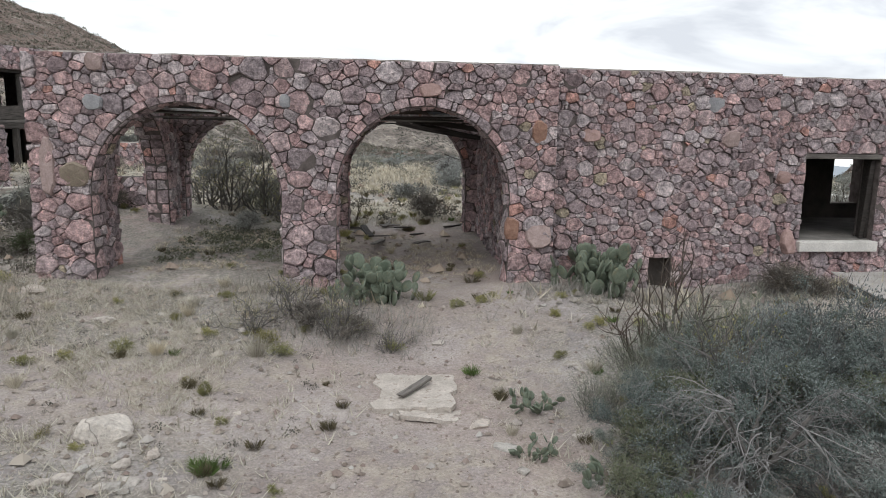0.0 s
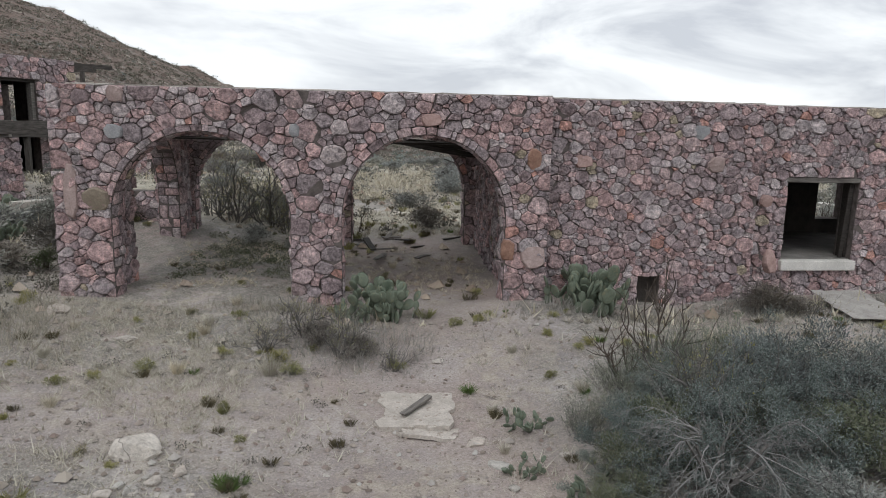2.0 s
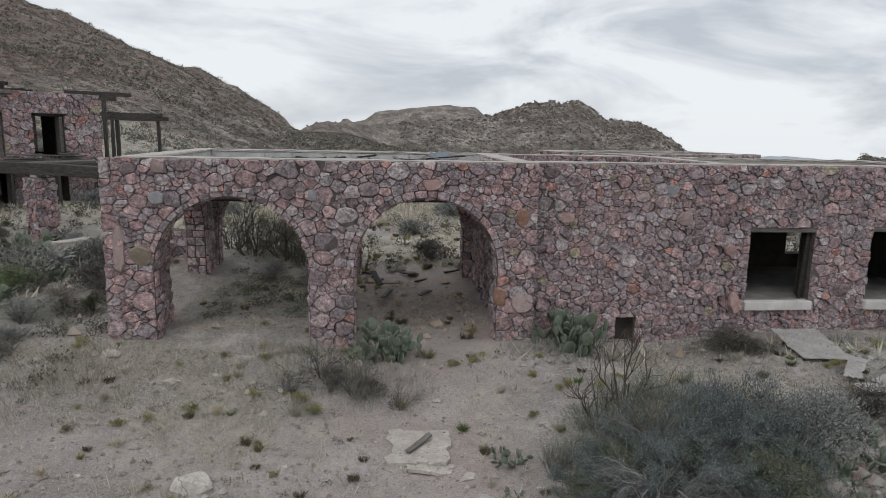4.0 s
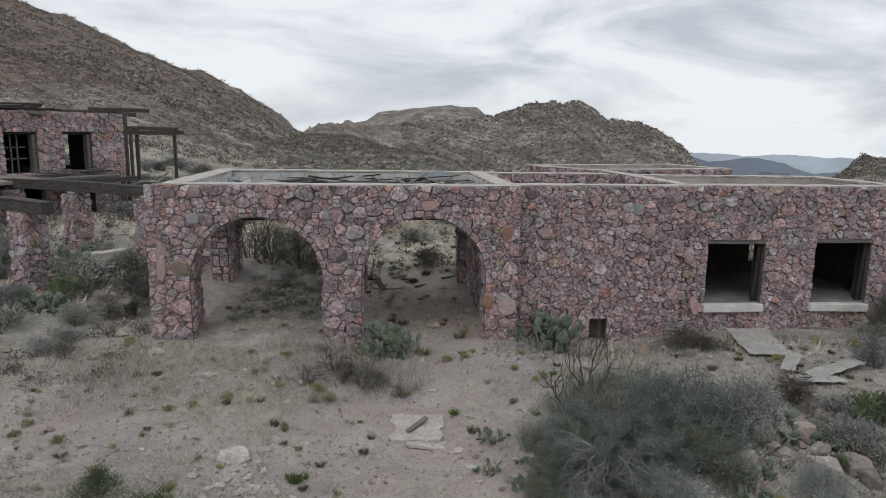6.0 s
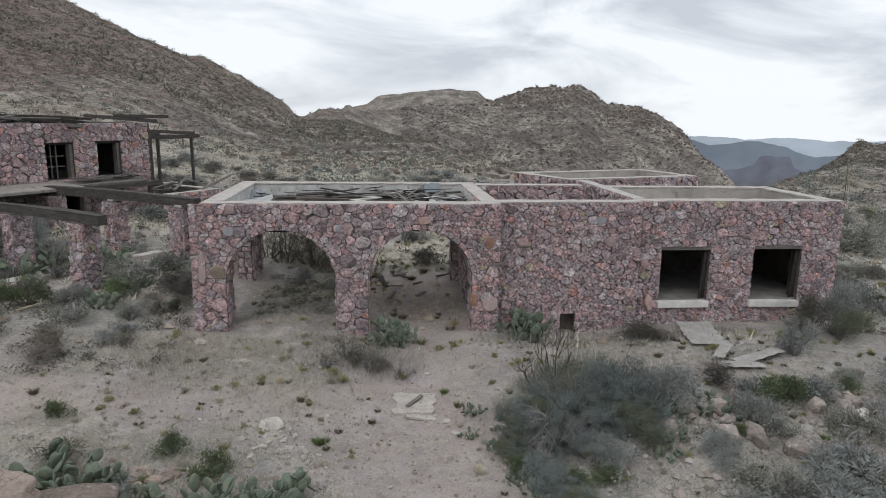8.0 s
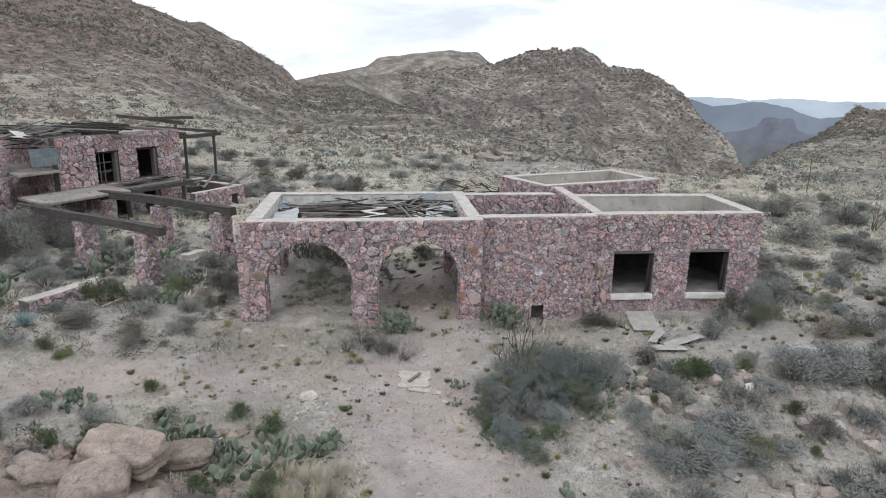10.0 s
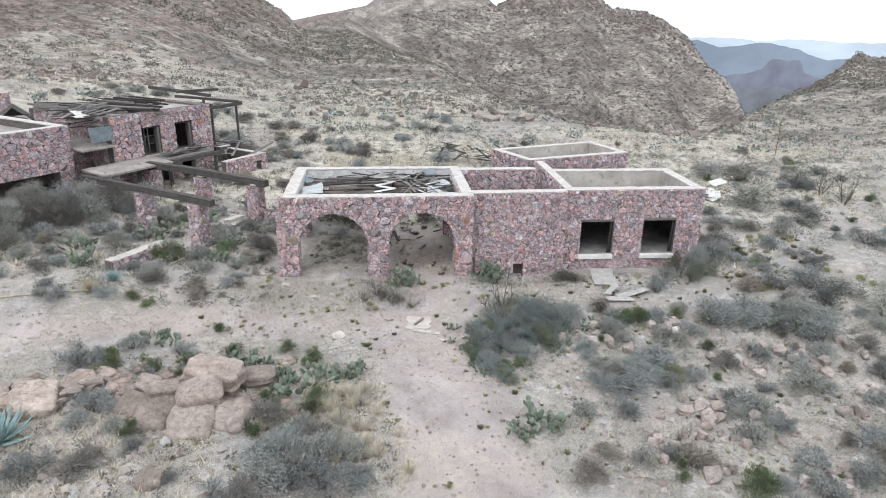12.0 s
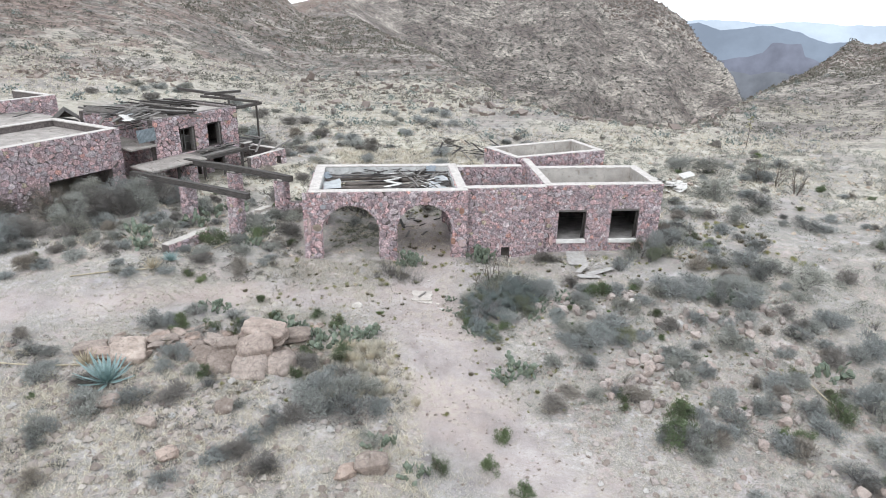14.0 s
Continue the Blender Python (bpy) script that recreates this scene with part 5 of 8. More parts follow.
def grow(soup, rng, start, d, ln, r, depth, tips, droop=0.0, kids=(2, 4)):
    pts = [start]
    p = start.copy()
    n = 4 if depth > 1 else 3 if depth == 1 else 2
    for i in range(n):
        d = (d + rvec(rng) * .32 + Vector((0, 0, -droop))).normalized()
        p = p + d * (ln / n)
        pts.append(p.copy())
    soup.tube(pts, r, r * .55, 3)
    if depth == 0:
        tips.append((pts[1], pts[-1]))
        return
    for q in range(rng.randint(*kids)):
        a = pts[rng.randint(1, n)]
        grow(soup, rng, a, (d + rvec(rng, .25) * .95).normalized(), ln * rng.uniform(.5, .75), r * .55, depth - 1, tips, droop, kids)
    tips.append((pts[1], pts[-1]))


def shrub(name, seed, leaf_mat, twig_mat, label, leaves=14, size=.05, height=1.0, spread=1.0, depth=3, stems=7, category="shrub", leafy=1.0, fine=.7, group="desert shrubs", thick=.020):
    """A many-stemmed desert shrub about 2 m wide and 1.2 m high, of stems and small leaves."""
    rng = random.Random(seed)
    e = empty(name, label=label, category=category, group=group)
    wood, tips = Soup(), []
    for k in range(stems):
        a = 2 * math.pi * (k + rng.random()) / stems
        out = rng.uniform(.25, 1.1) * spread
        d = Vector((math.cos(a) * out, math.sin(a) * out, height)).normalized()
        grow(wood, rng, Vector((math.cos(a) * .06, math.sin(a) * .06, -.08)), d, rng.uniform(.5, .72), thick, depth, tips)
    link_mesh("wood", wood.mesh("wood"), twig_mat, e, "thin grey woody stems")
    if leaves:
        fol = Soup()
        for a, b in tips:
            if rng.random() > leafy:
                continue
            for q in range(leaves):
                t = rng.random()
                p = a.lerp(b, t) + rvec(rng) * rng.uniform(.01, .10)
                if p.z > 0.01:
                    if rng.random() < fine:
                        fol.stroke(p, (rvec(rng, .6) + (b - a).normalized()).normalized(), size * rng.uniform(1.2, 2.6), size * .2)
                    else:
                        fol.leaf(p, rvec(rng, .5), size * rng.uniform(.5, 1.1), size * .5, rng)
        link_mesh("foliage", fol.mesh("foliage"), leaf_mat, e)
    return e


def mound(name, seed, leaf_mat, twig_mat, label, n=2300, size=.085, tall=1.0, group="desert shrubs", slim=1.0, twigs=6):
    """A dense feathery bush about 2 m wide and 1.1 m high, built up of several leafy lobes on short stems."""
    rng = random.Random(seed)
    e = empty(name, label=label, category="shrub", group=group)
    lobes = []
    for k in range(9):
        a, r = rng.uniform(0, 6.28), rng.uniform(.1, .72)
        lobes.append((Vector((math.cos(a) * r, math.sin(a) * r, rng.uniform(.22, .62) * tall * (1.15 - r * .6))), rng.uniform(.26, .46)))
    wood, fol = Soup(), Soup()
    for c, r in lobes:
        for q in range(3):
            tip = c + rvec(rng, .3) * r * .9
            wood.tube([Vector((c.x * .12, c.y * .12, -.06)), c * .55 + rvec(rng) * .06, tip], .016, .005, 3)
        for q in range(twigs):
            wood.tube([c, c + rvec(rng, .4) * r * .7, c + rvec(rng, .5) * r * 1.25], .007, .003, 3)
    w = [r ** 2 for _, r in lobes]
    for q in range(n):
        c, r = rng.choices(lobes, w)[0]
        d = rvec(rng, .25)
        p = c + d * r * (rng.random() ** .45) * rng.uniform(.75, 1.12)
        if p.z > .02:
            fol.stroke(p, (d + rvec(rng, .3) * .9).normalized(), size * rng.uniform(.7, 1.7), size * slim * rng.uniform(.22, .42))
    link_mesh("wood", wood.mesh("wood"), twig_mat, e, "thin woody stems")
    link_mesh("foliage", fol.mesh("foliage"), leaf_mat, e)
    return e


class Kind:
    def __init__(self, makers):
        self.makers, self.used = makers, [False] * len(makers)

    def put(self, rng, x, y, scale=1.0, sz=None, dz=0.0, label=""):
        i = rng.randrange(len(self.makers)) if all(self.used) else self.used.index(False)
        m = pose(x, y, gz(x, y) - dz, rng.uniform(-4, 4), rng.uniform(-4, 4), rng.uniform(0, 360))
        ob = self.makers[i]
        if self.used[i]:
            c = copy_thing(ob, m)
        else:
            self.used[i] = True
            c = ob
            c.matrix_basis = m
        c.scale = (scale, scale, scale if sz is None else sz)
        if label:
            c["label"] = label
        return c


def kind_of(maker, n):
    return Kind([maker(k) for k in range(n)])


GREY = kind_of(lambda k: shrub("grey_shrub", 700 + k, GREY_LEAF, TWIG, "dense grey-green desert shrub with fine twigs", leaves=64, size=.026, fine=.25), 4)
GREYLOW = kind_of(lambda k: mound("sage_bush", 720 + k, SAGE_LEAF, TWIG, "low dense grey-green bush on dry ground", n=1350, size=.112, tall=.8), 5)
DRYBUSH = kind_of(lambda k: mound("dry_bush", 2720 + k, DRY_TWIG_LEAF, TWIG, "leafless brown-grey bush of fine dry twigs", n=1700, size=.15, tall=1.05, slim=.5), 4)
BIG = Kind([mound("large_bush", 3720 + k, (SAGE_LEAF, DRY_TWIG_LEAF)[k % 2], TWIG, ("tall dense grey-green bush below the house", "tall leafless brown-grey bush below the house")[k % 2], n=6000, size=(.045, .075)[k % 2], tall=1.1, slim=(1.1, .5)[k % 2]) for k in range(4)])
MOUND = kind_of(lambda k: mound("grey_bush", 1720 + k, SAGE_LEAF, TWIG, "dense rounded grey-green desert bush", n=2500, size=.08, tall=1.1), 4)
FINE = Kind([mound("small_leaved_bush", 6720 + k, (THICK_LEAF, SAGE_LEAF, THICK_LEAF, UNDER_LEAF)[k], TWIG, ("dense blue-grey bush of tiny leaves", "dense pale sage bush of tiny leaves", "dense blue-grey bush of tiny leaves", "dense dull green bush of tiny leaves")[k], n=8000, size=.036, tall=1.1, slim=1.5) for k in range(4)])
GREEN = kind_of(lambda k: mound("green_shrub", 740 + k, GREEN_LEAF, BROWN_TWIG, "rounded green desert shrub on dry ground", n=1900, size=.092), 3)
TWIGGY = kind_of(lambda k: shrub("bare_shrub", 760 + k, OLIVE_LEAF, TWIG, "bare tangled grey shrub with few leaves", leaves=2, size=.04, depth=3, stems=8, leafy=.5), 3)
DARK_TWIGGY = kind_of(lambda k: shrub("bare_shrub", 780 + k, OLIVE_LEAF, BROWN_TWIG, "bare dark branching shrub without leaves", leaves=0, height=1.5, depth=2, stems=5), 2)


def broom(name, seed, leaf_mat, label, stems=300, group="desert shrubs"):
    """A feathery upright bush about a metre high of many thin stems with fine leaflets."""
    rng = random.Random(seed)
    e = empty(name, label=label, category="shrub", group=group)
    wood, fol = Soup(), Soup()
    for k in range(stems):
        a, r0 = rng.uniform(0, 6.28), rng.uniform(0, .45)
        lean = rng.uniform(.1, .75)
        p = Vector((math.cos(a) * r0, math.sin(a) * r0, -.03))
        d = Vector((math.cos(a) * lean, math.sin(a) * lean, 1)).normalized()
        ln = rng.uniform(.45, 1.05) * (1.1 - r0)
        mid = p + d * ln * .5 + rvec(rng) * .04
        tip = p + d * ln + rvec(rng) * .09
        wood.stroke(p, mid - p, 1.0, .007)
        wood.stroke(mid, tip - mid, 1.0, .005)
        for q in range(11):
            c = mid.lerp(tip, rng.random() ** .7) if q > 2 else p.lerp(mid, rng.uniform(.4, 1))
            fol.stroke(c, (d + rvec(rng, .2) * .8).normalized(), rng.uniform(.03, .085), .008)
    link_mesh("wood", wood.mesh("wood"), TWIG, e, "thin upright stems")
    link_mesh("foliage", fol.mesh("foliage"), leaf_mat, e)
    return e


def dead_tangle(seed):
    """A heap of pale dead branches that arch out and down from one root."""
    rng = random.Random(seed)
    e = empty("dead_bush", label="dead bush of pale grey arching branches", category="shrub", group="desert shrubs")
    trunk, twigs = Soup(), Soup()
    for k in range(9):
        a = rng.uniform(0, 6.28)
        trunk.tube([Vector((0, 0, -.05)), Vector((math.cos(a) * .1, math.sin(a) * .1, .35)), Vector((math.cos(a) * .42, math.sin(a) * .42, rng.uniform(.55, .85)))], .03, .016, 5)
    for k in range(56):
        a = rng.uniform(0, 6.28)
        p = Vector((math.cos(a) * .25, math.sin(a) * .25, rng.uniform(.45, .8)))
        d = Vector((math.cos(a), math.sin(a), rng.uniform(.05, .75))).normalized()
        ln, pts = rng.uniform(.4, 1.15), [p]
        for i in range(7):
            d = (d + rvec(rng) * .42 + Vector((0, 0, -.15))).normalized()
            pts.append(pts[-1] + d * ln / 7)
        twigs.tube(pts, rng.uniform(.004, .0075), .002, 3)
        for q in range(8):
            i = rng.randint(2, 6)
            b = pts[i]
            c = b + (d + rvec(rng) * .9).normalized() * rng.uniform(.1, .3)
            twigs.tube([b, b.lerp(c, .5) + rvec(rng) * .04, c], .0035, .0015, 3)
    link_mesh("trunk", trunk.mesh("trunk"), TWIG, e, "grey woody root and limbs")
    link_mesh("branchwork", twigs.mesh("branchwork"), PALE_TWIG, e, "pale bare arching twigs")
    return e


def tuft(name, seed, mat_, label, n=210, h=.2, lean=.8, w=.004, group="grass tufts", category="grass tuft"):
    rng = random.Random(seed)
    s = Soup()
    for k in range(n):
        a = rng.uniform(0, 2 * math.pi)
        r0 = rng.uniform(0, .06)
        p = Vector((math.cos(a) * r0, math.sin(a) * r0, -.02))
        d = Vector((math.cos(a) * rng.uniform(.1, lean), math.sin(a) * rng.uniform(.1, lean), 1)).normalized()
        q = p + d * h * rng.uniform(.5, 1.1)
        side = d.orthogonal().normalized() * w * .5
        i = len(s.v)
        mid = p.lerp(q, .55) + Vector((0, 0, .02))
        s.v += [p - side, p + side, mid + side * .8, q, mid - side * .8]
        s.f.append((i, i + 1, i + 2, i + 3, i + 4))
    ob = link_mesh(name, s.mesh(name), mat_)
    return tagged(ob, label, category, group)


def kind_tuft(*a, n=3, **kw):
    return Kind([tuft(a[0], a[1] + k, *a[2:], **kw) for k in range(n)])


BROOM_LEAF = leaf_material("feathery_leaves", ((.142, .165, .118), (.212, .236, .177), (.277, .295, .236), (.177, .198, .147)))
BROOM = kind_of(lambda k: broom("feathery_bush", 5720 + k, BROOM_LEAF, "upright feathery grey-green bush of thin stems"), 3)
TANGLE = Kind([dead_tangle(5800)])
OLIVE_TUFT = kind_tuft("snakeweed", 800, OLIVE_LEAF, "small olive snakeweed tuft on bare dirt", n=3, h=.17, lean=1.15, w=.005)
DARK_TUFT = kind_tuft("grass_tuft", 810, simple("dark_tuft", (.10, .085, .05), (.19, .165, .105), 8, .9, 0), "small dark grass tuft on bare dirt", n=3, h=.13, lean=1.15, w=.004)
GREEN_TUFT = kind_tuft("green_tuft", 820, leaf_material("bright_grass", ((.09, .14, .04), (.15, .21, .07), (.12, .18, .055))), "bright green grass tuft on bare dirt", n=2, h=.15, lean=1.6)
STRAW_TUFT = kind_tuft("straw_tuft", 830, STRAW, "dry straw-coloured grass tuft", n=3, h=.26, lean=1.0, w=.004)


def pad_mesh(soup, base, up, face, w, h, t):
    """One flat oval pad, narrow at its foot."""
    up, face = up.normalized(), (face - up * face.dot(up)).normalized()
    side = up.cross(face)
    k = len(soup.v)
    n = 9
    for sgn, s in ((1, .72), (1, 1.0), (-1, 1.0), (-1, .72)):
        for j in range(n):
            a = 2 * math.pi * j / n
            x, y = math.sin(a), -math.cos(a)
            wv = w / 2 * (1 - .28 * (y < 0) * -y)
            off = (t / 2 if s < 1 else t / 5) * sgn
            soup.v.append(base + up * (h / 2 + y * h / 2 * s) + side * (x * wv * s) + face * off)
    for i in range(3):
        for j in range(n):
            jn = (j + 1) % n
            soup.f.append((k + i * n + j, k + i * n + jn, k + (i + 1) * n + jn, k + (i + 1) * n + j))
    soup.f.append(tuple(k + j for j in range(n))[::-1])
    soup.f.append(tuple(k + 3 * n + j for j in range(n)))
    return base + up * h


def prickly_pear(seed, pads=44, tall=False):
    """A clump of pads; the tall kind stands upright, about a metre high."""
    rng = random.Random(seed)
    e = empty("prickly_pear", label="tall upright clump of prickly pear pads at the wall" if tall else "clump of grey-green prickly pear cactus pads", category="cactus", group="prickly pears")
    tips = []
    for k in range(11):
        a = rng.uniform(0, 6.28)
        out = .3 if tall else .5
        tips.append((Vector((math.cos(a), math.sin(a), 0)) * rng.uniform(.05, .42), Vector((math.cos(a) * out, math.sin(a) * out, 1)), 0))
    made = 0
    while tips and made < pads:
        p, up, lvl = tips.pop(0)
        up = (up + rvec(rng, .15) * (.32 if tall else .5) + Vector((0, 0, .35 if tall else 0))).normalized()
        s = Soup()
        h = rng.uniform(.20, .30) if tall else rng.uniform(.17, .245) * (1 - .04 * lvl)
        tip = pad_mesh(s, p + Vector((0, 0, -.03 if lvl == 0 else 0)), up, rvec(rng) + Vector((0, -.35 if tall else 0, 0)), h * .76, h, .028)
        link_mesh("pad", s.mesh("pad"), PAD, e, smooth=True)
        made += 1
        if lvl < 4:
            for q in range(rng.randint(1, 2) if tall else rng.randint(1, 2 if lvl else 3)):
                tips.append((tip - up * .03 + rvec(rng) * .05, up + rvec(rng) * .5, lvl + 1))
    return e


PEAR_TALL = Kind([prickly_pear(870 + k, 46, True) for k in range(2)])
PEAR = Kind([prickly_pear(850 + k, (54, 38, 26)[k]) for k in range(3)])


def agave(seed, mat_, name, label, n=34, ln=.62, w=.085):
    rng = random.Random(seed)
    e = empty(name, label=label, category="agave" if mat_ is AGAVE else "yucca")
    for k in range(n):
        a = k * 2.39996
        el = .15 + 1.15 * (k / n)
        s = Soup()
        d = Vector((math.cos(a) * math.cos(el), math.sin(a) * math.cos(el), math.sin(el)))
        side = Vector((-math.sin(a), math.cos(a), 0))
        up = d.cross(side) * -1
        L = ln * rng.uniform(.8, 1.1)
        for u, ww, b in ((0, .6, 0), (.3, 1.0, .012), (.65, .72, .02), (1, .03, 0)):
            c = d * (u * L) + up * (b - .09 * u * u * math.cos(el))
            s.v += [c - side * (w / 2 * ww) + up * .012, c - up * .012, c + side * (w / 2 * ww) + up * .012]
        for i in range(3):
            q = i * 3
            s.f += [(q, q + 1, q + 4, q + 3), (q + 1, q + 2, q + 5, q + 4), (q + 2, q, q + 3, q + 5)]
        link_mesh("leaf", s.mesh("leaf"), mat_, e)
    return e


# ---- rocks ----


def rock_material(name, dark, light, lichen):
    m, n, l, b = nodes_of(name)
    src = place_of(n)
    big, small = n_noise(n, l, 1.6, 6, .65, src), n_noise(n, l, 26, 4, .65, src)
    col = n_ramp(n, l, big, (.3, dark), (.7, light))
    col = n_mix(n, l, col, n_ramp(n, l, n_noise(n, l, 7.0, 7, .75, src), (.36, (.62, .61, .60)), (.5, (1, 1, 1)), (.66, (1.2, 1.19, 1.18))), .7, "MULTIPLY")
    var = n_ramp(n, l, n.new("ShaderNodeObjectInfo").outputs["Random"], (0, (.72, .70, .68)), (.55, (1, 1, 1)), (.85, (1.1, 1.02, .97)), (1, (1.25, 1.23, 1.2)))
    col = n_mix(n, l, col, var, .9, "MULTIPLY")
    col = n_mix(n, l, col, n_ramp(n, l, small, (.3, (.7, .7, .7)), (.7, (1.2, 1.2, 1.2))), .7, "MULTIPLY")
    sp = n_ramp(n, l, n_noise(n, l, 4.5, 7, .75, src), (.57, (0, 0, 0)), (.66, (.7, .7, .7)))
    col = n_mix(n, l, col, lichen, sp)
    l.new(col, b.inputs["Base Color"])
    b.inputs["Roughness"].default_value, b.inputs["Specular IOR Level"].default_value = .92, .15
    n_bump(n, l, b, n_mix(n, l, small, big, .4), .8, .04)
    # open cracks
    vo = n.new("ShaderNodeTexVoronoi")
    vo.feature = "DISTANCE_TO_EDGE"
    vo.inputs["Scale"].default_value = 1.5
    wv = n.new("ShaderNodeVectorMath")
    wv.operation = "MULTIPLY_ADD"
    nz = n.new("ShaderNodeTexNoise")
    nz.inputs["Scale"].default_value = 2.2
    l.new(src, nz.inputs["Vector"])
    l.new(nz.outputs["Color"], wv.inputs[0])
    wv.inputs[1].default_value = (.9, .9, .9)
    l.new(src, wv.inputs[2])
    l.new(wv.outputs["Vector"], vo.inputs["Vector"])
    crack = n_ramp(n, l, vo.outputs["Distance"], (.004, (.55, .55, .55)), (.016, (0, 0, 0)))
    l.new(n_mix(n, l, col, (.07, .058, .05), crack), b.inputs["Base Color"])
    return m


PINK_ROCK = rock_material("pinkish_boulder", (.22, .18, .155), (.43, .362, .315), (.40, .368, .325))
GREY_ROCK = rock_material("lichen_boulder", (.25, .215, .195), (.44, .388, .355), (.50, .478, .442))


def boulder_mesh(seed, points=15, edge=.03, fine=.16):
    """A broken boulder of half a metre radius: flat faces, worn edges, a few steps and cracks."""
    rng = random.Random(seed)
    bm = bmesh.new()
    for _ in range(points):
        p = rvec(rng) * .5 * rng.uniform(.82, 1.0)
        bm.verts.new(p)
    r = bmesh.ops.convex_hull(bm, input=bm.verts)
    bmesh.ops.delete(bm, geom=[g for g in r["geom_interior"] if isinstance(g, bmesh.types.BMVert)], context="VERTS")
    bmesh.ops.dissolve_limit(bm, angle_limit=radians(14), verts=bm.verts, edges=bm.edges)
    bmesh.ops.bevel(bm, geom=list(bm.edges), offset=edge, segments=2, affect="EDGES", profile=.6)
    bmesh.ops.triangulate(bm, faces=bm.faces)
    bmesh.ops.subdivide_edges(bm, edges=[e for e in bm.edges if e.calc_length() > fine], cuts=1 if fine > .1 else 2)
    off = Vector((seed * 3.1, seed * 1.7, 0))
    for v in bm.verts:
        p = v.co
        k = .05 * noise.noise(p * 4 + off) + .025 * noise.noise(p * 13 + off) - .05 * max(0, 1 - 9 * abs(noise.noise(p * 2.6 + off * 2)))
        v.co = p * (1 + k * 1.6)
    bmesh.ops.triangulate(bm, faces=bm.faces)
    me = bpy.data.meshes.new("boulder")
    bm.to_mesh(me)
    bm.free()
    return me


BOULDERS = [boulder_mesh(900 + k, 18 + k % 6, .03) for k in range(9)]
BLOCKS = [boulder_mesh(920 + k, 14 + k % 5, .04, fine=.085) for k in range(7)]
for me in BOULDERS:
    me.materials.append(GREY_ROCK)
for me in BLOCKS:
    me.materials.append(PINK_ROCK)


def rock(mesh, x, y, sx, sy, sz, rz, dz=0.0, rx=0, ry=0, label="rough grey boulder with pale lichen on dry ground", name="boulder", group="loose boulders", z=None):
    ob = new(name, mesh)
    base = gz(x, y) if z is None else z
    ob.matrix_basis = pose(x, y, base + sz * .5 * .5 - dz, rx, ry, rz)
    ob.scale = (sx, sy, sz)
    return tagged(ob, label, "boulder", group)


# outcrop of big cracked pink rocks
rng = random.Random(77)
PINK_LABEL = "large cracked pinkish rock of the outcrop"


def worn_block(seed, square=4.0, cuts=9):
    """A worn block of bedded rock, one metre across: rounded edges, shallow ledges and a rough skin."""
    rng_b = random.Random(seed)
    off = Vector((rng_b.uniform(0, 50), rng_b.uniform(0, 50), rng_b.uniform(0, 50)))
    bm = bmesh.new()
    bmesh.ops.create_cube(bm, size=1.0)
    bmesh.ops.subdivide_edges(bm, edges=bm.edges[:], cuts=cuts, use_grid_fill=True)
    for v in bm.verts:
        p = v.co * 2
        k = (abs(p.x) ** square + abs(p.y) ** square + abs(p.z) ** square) ** (-1 / square)
        p = p * k * .5
        ledge = .035 * (1 if math.sin(p.z * 17 + 3 * noise.noise(p * 2 + off)) > .55 else 0)
        p = p * (1 + .19 * noise.noise(p * 1.7 + off) + .06 * noise.noise(p * 5 + off) + .025 * noise.noise(p * 14 + off) - ledge - .06 * max(0, 1 - 11 * abs(noise.noise(p * 1.9 + off * 2))))
        v.co = p
    me = bpy.data.meshes.new("outcrop_rock")
    bm.to_mesh(me)
    bm.free()
    me.polygons.foreach_set("use_smooth", [True] * len(me.polygons))
    me.materials.append(PINK_ROCK)
    return me


WORN = [worn_block(960 + k, (4.2, 6.0, 8.5)[k % 3], 15) for k in range(6)]
for k, (x, y, z, sx, sy, sz, rz, rx, ry) in enumerate((
        (-7.55, 1.45, .0, 2.6, 1.7, 1.1, -4, 4, 0), (-10.1, 2.0, .1, 2.0, 1.3, .62, 12, 8, 4), (-6.9, 1.85, 1.0, 1.75, 1.05, .62, -16, 7, 4), (-7.15, .95, .8, 1.3, .95, .8, 12, 16, -5),
        (-8.35, .62, .1, 1.35, 1.5, 1.25, 14, 22, 16), (-7.2, .3, -.05, 1.25, 1.4, 1.4, -4, 18, -4), (-6.2, .62, -.05, 1.15, 1.5, 1.4, -14, 14, -10), (-8.2, 1.2, .88, .85, .6, .34, 20, 8, 5),
        (-11.9, 1.2, .5, 1.3, 1.3, 1.0, 10, 18, 4), (-9.15, 1.0, .35, .95, 1.0, .75, -18, 20, 12), (-9.55, 1.75, .5, .8, .6, .5, 25, 6, -8), (-8.95, 2.0, .55, .75, .55, .5, -20, 4, 6),
        (-12.7, 1.3, .6, 1.4, .7, .36, -6, 0, 3), (-13.5, 1.75, .6, 1.2, .65, .34, 12, 3, 0), (-12.3, 2.1, .6, 1.2, .6, .32, 4, 0, 4), (-5.9, 2.5, .45, 1.3, .8, .45, 8, 0, 0))):
    ob = new("outcrop_rock", WORN[k % 6])
    ob.matrix_basis = pose(x, y, z, rx, ry, rz)
    ob.scale = (sx, sy, sz)
    tagged(ob, PINK_LABEL, "boulder", "rock outcrop")
rng_r = random.Random(616)
for k in range(20):
    x = rng.uniform(-13.0, -8.4)
    y = 1.3 + .1 * (x + 9) + rng.uniform(-.3, 1.5)
    s = rng.uniform(.35, .7)
    rock(rng.choice(BLOCKS), x, y, s * 1.5, s, s * .9, rng.uniform(-25, 40), dz=.1, rx=rng.uniform(-12, 20), ry=rng.uniform(-8, 8), label="cracked pinkish rock of the outcrop", name="outcrop_rock", group="rock outcrop")
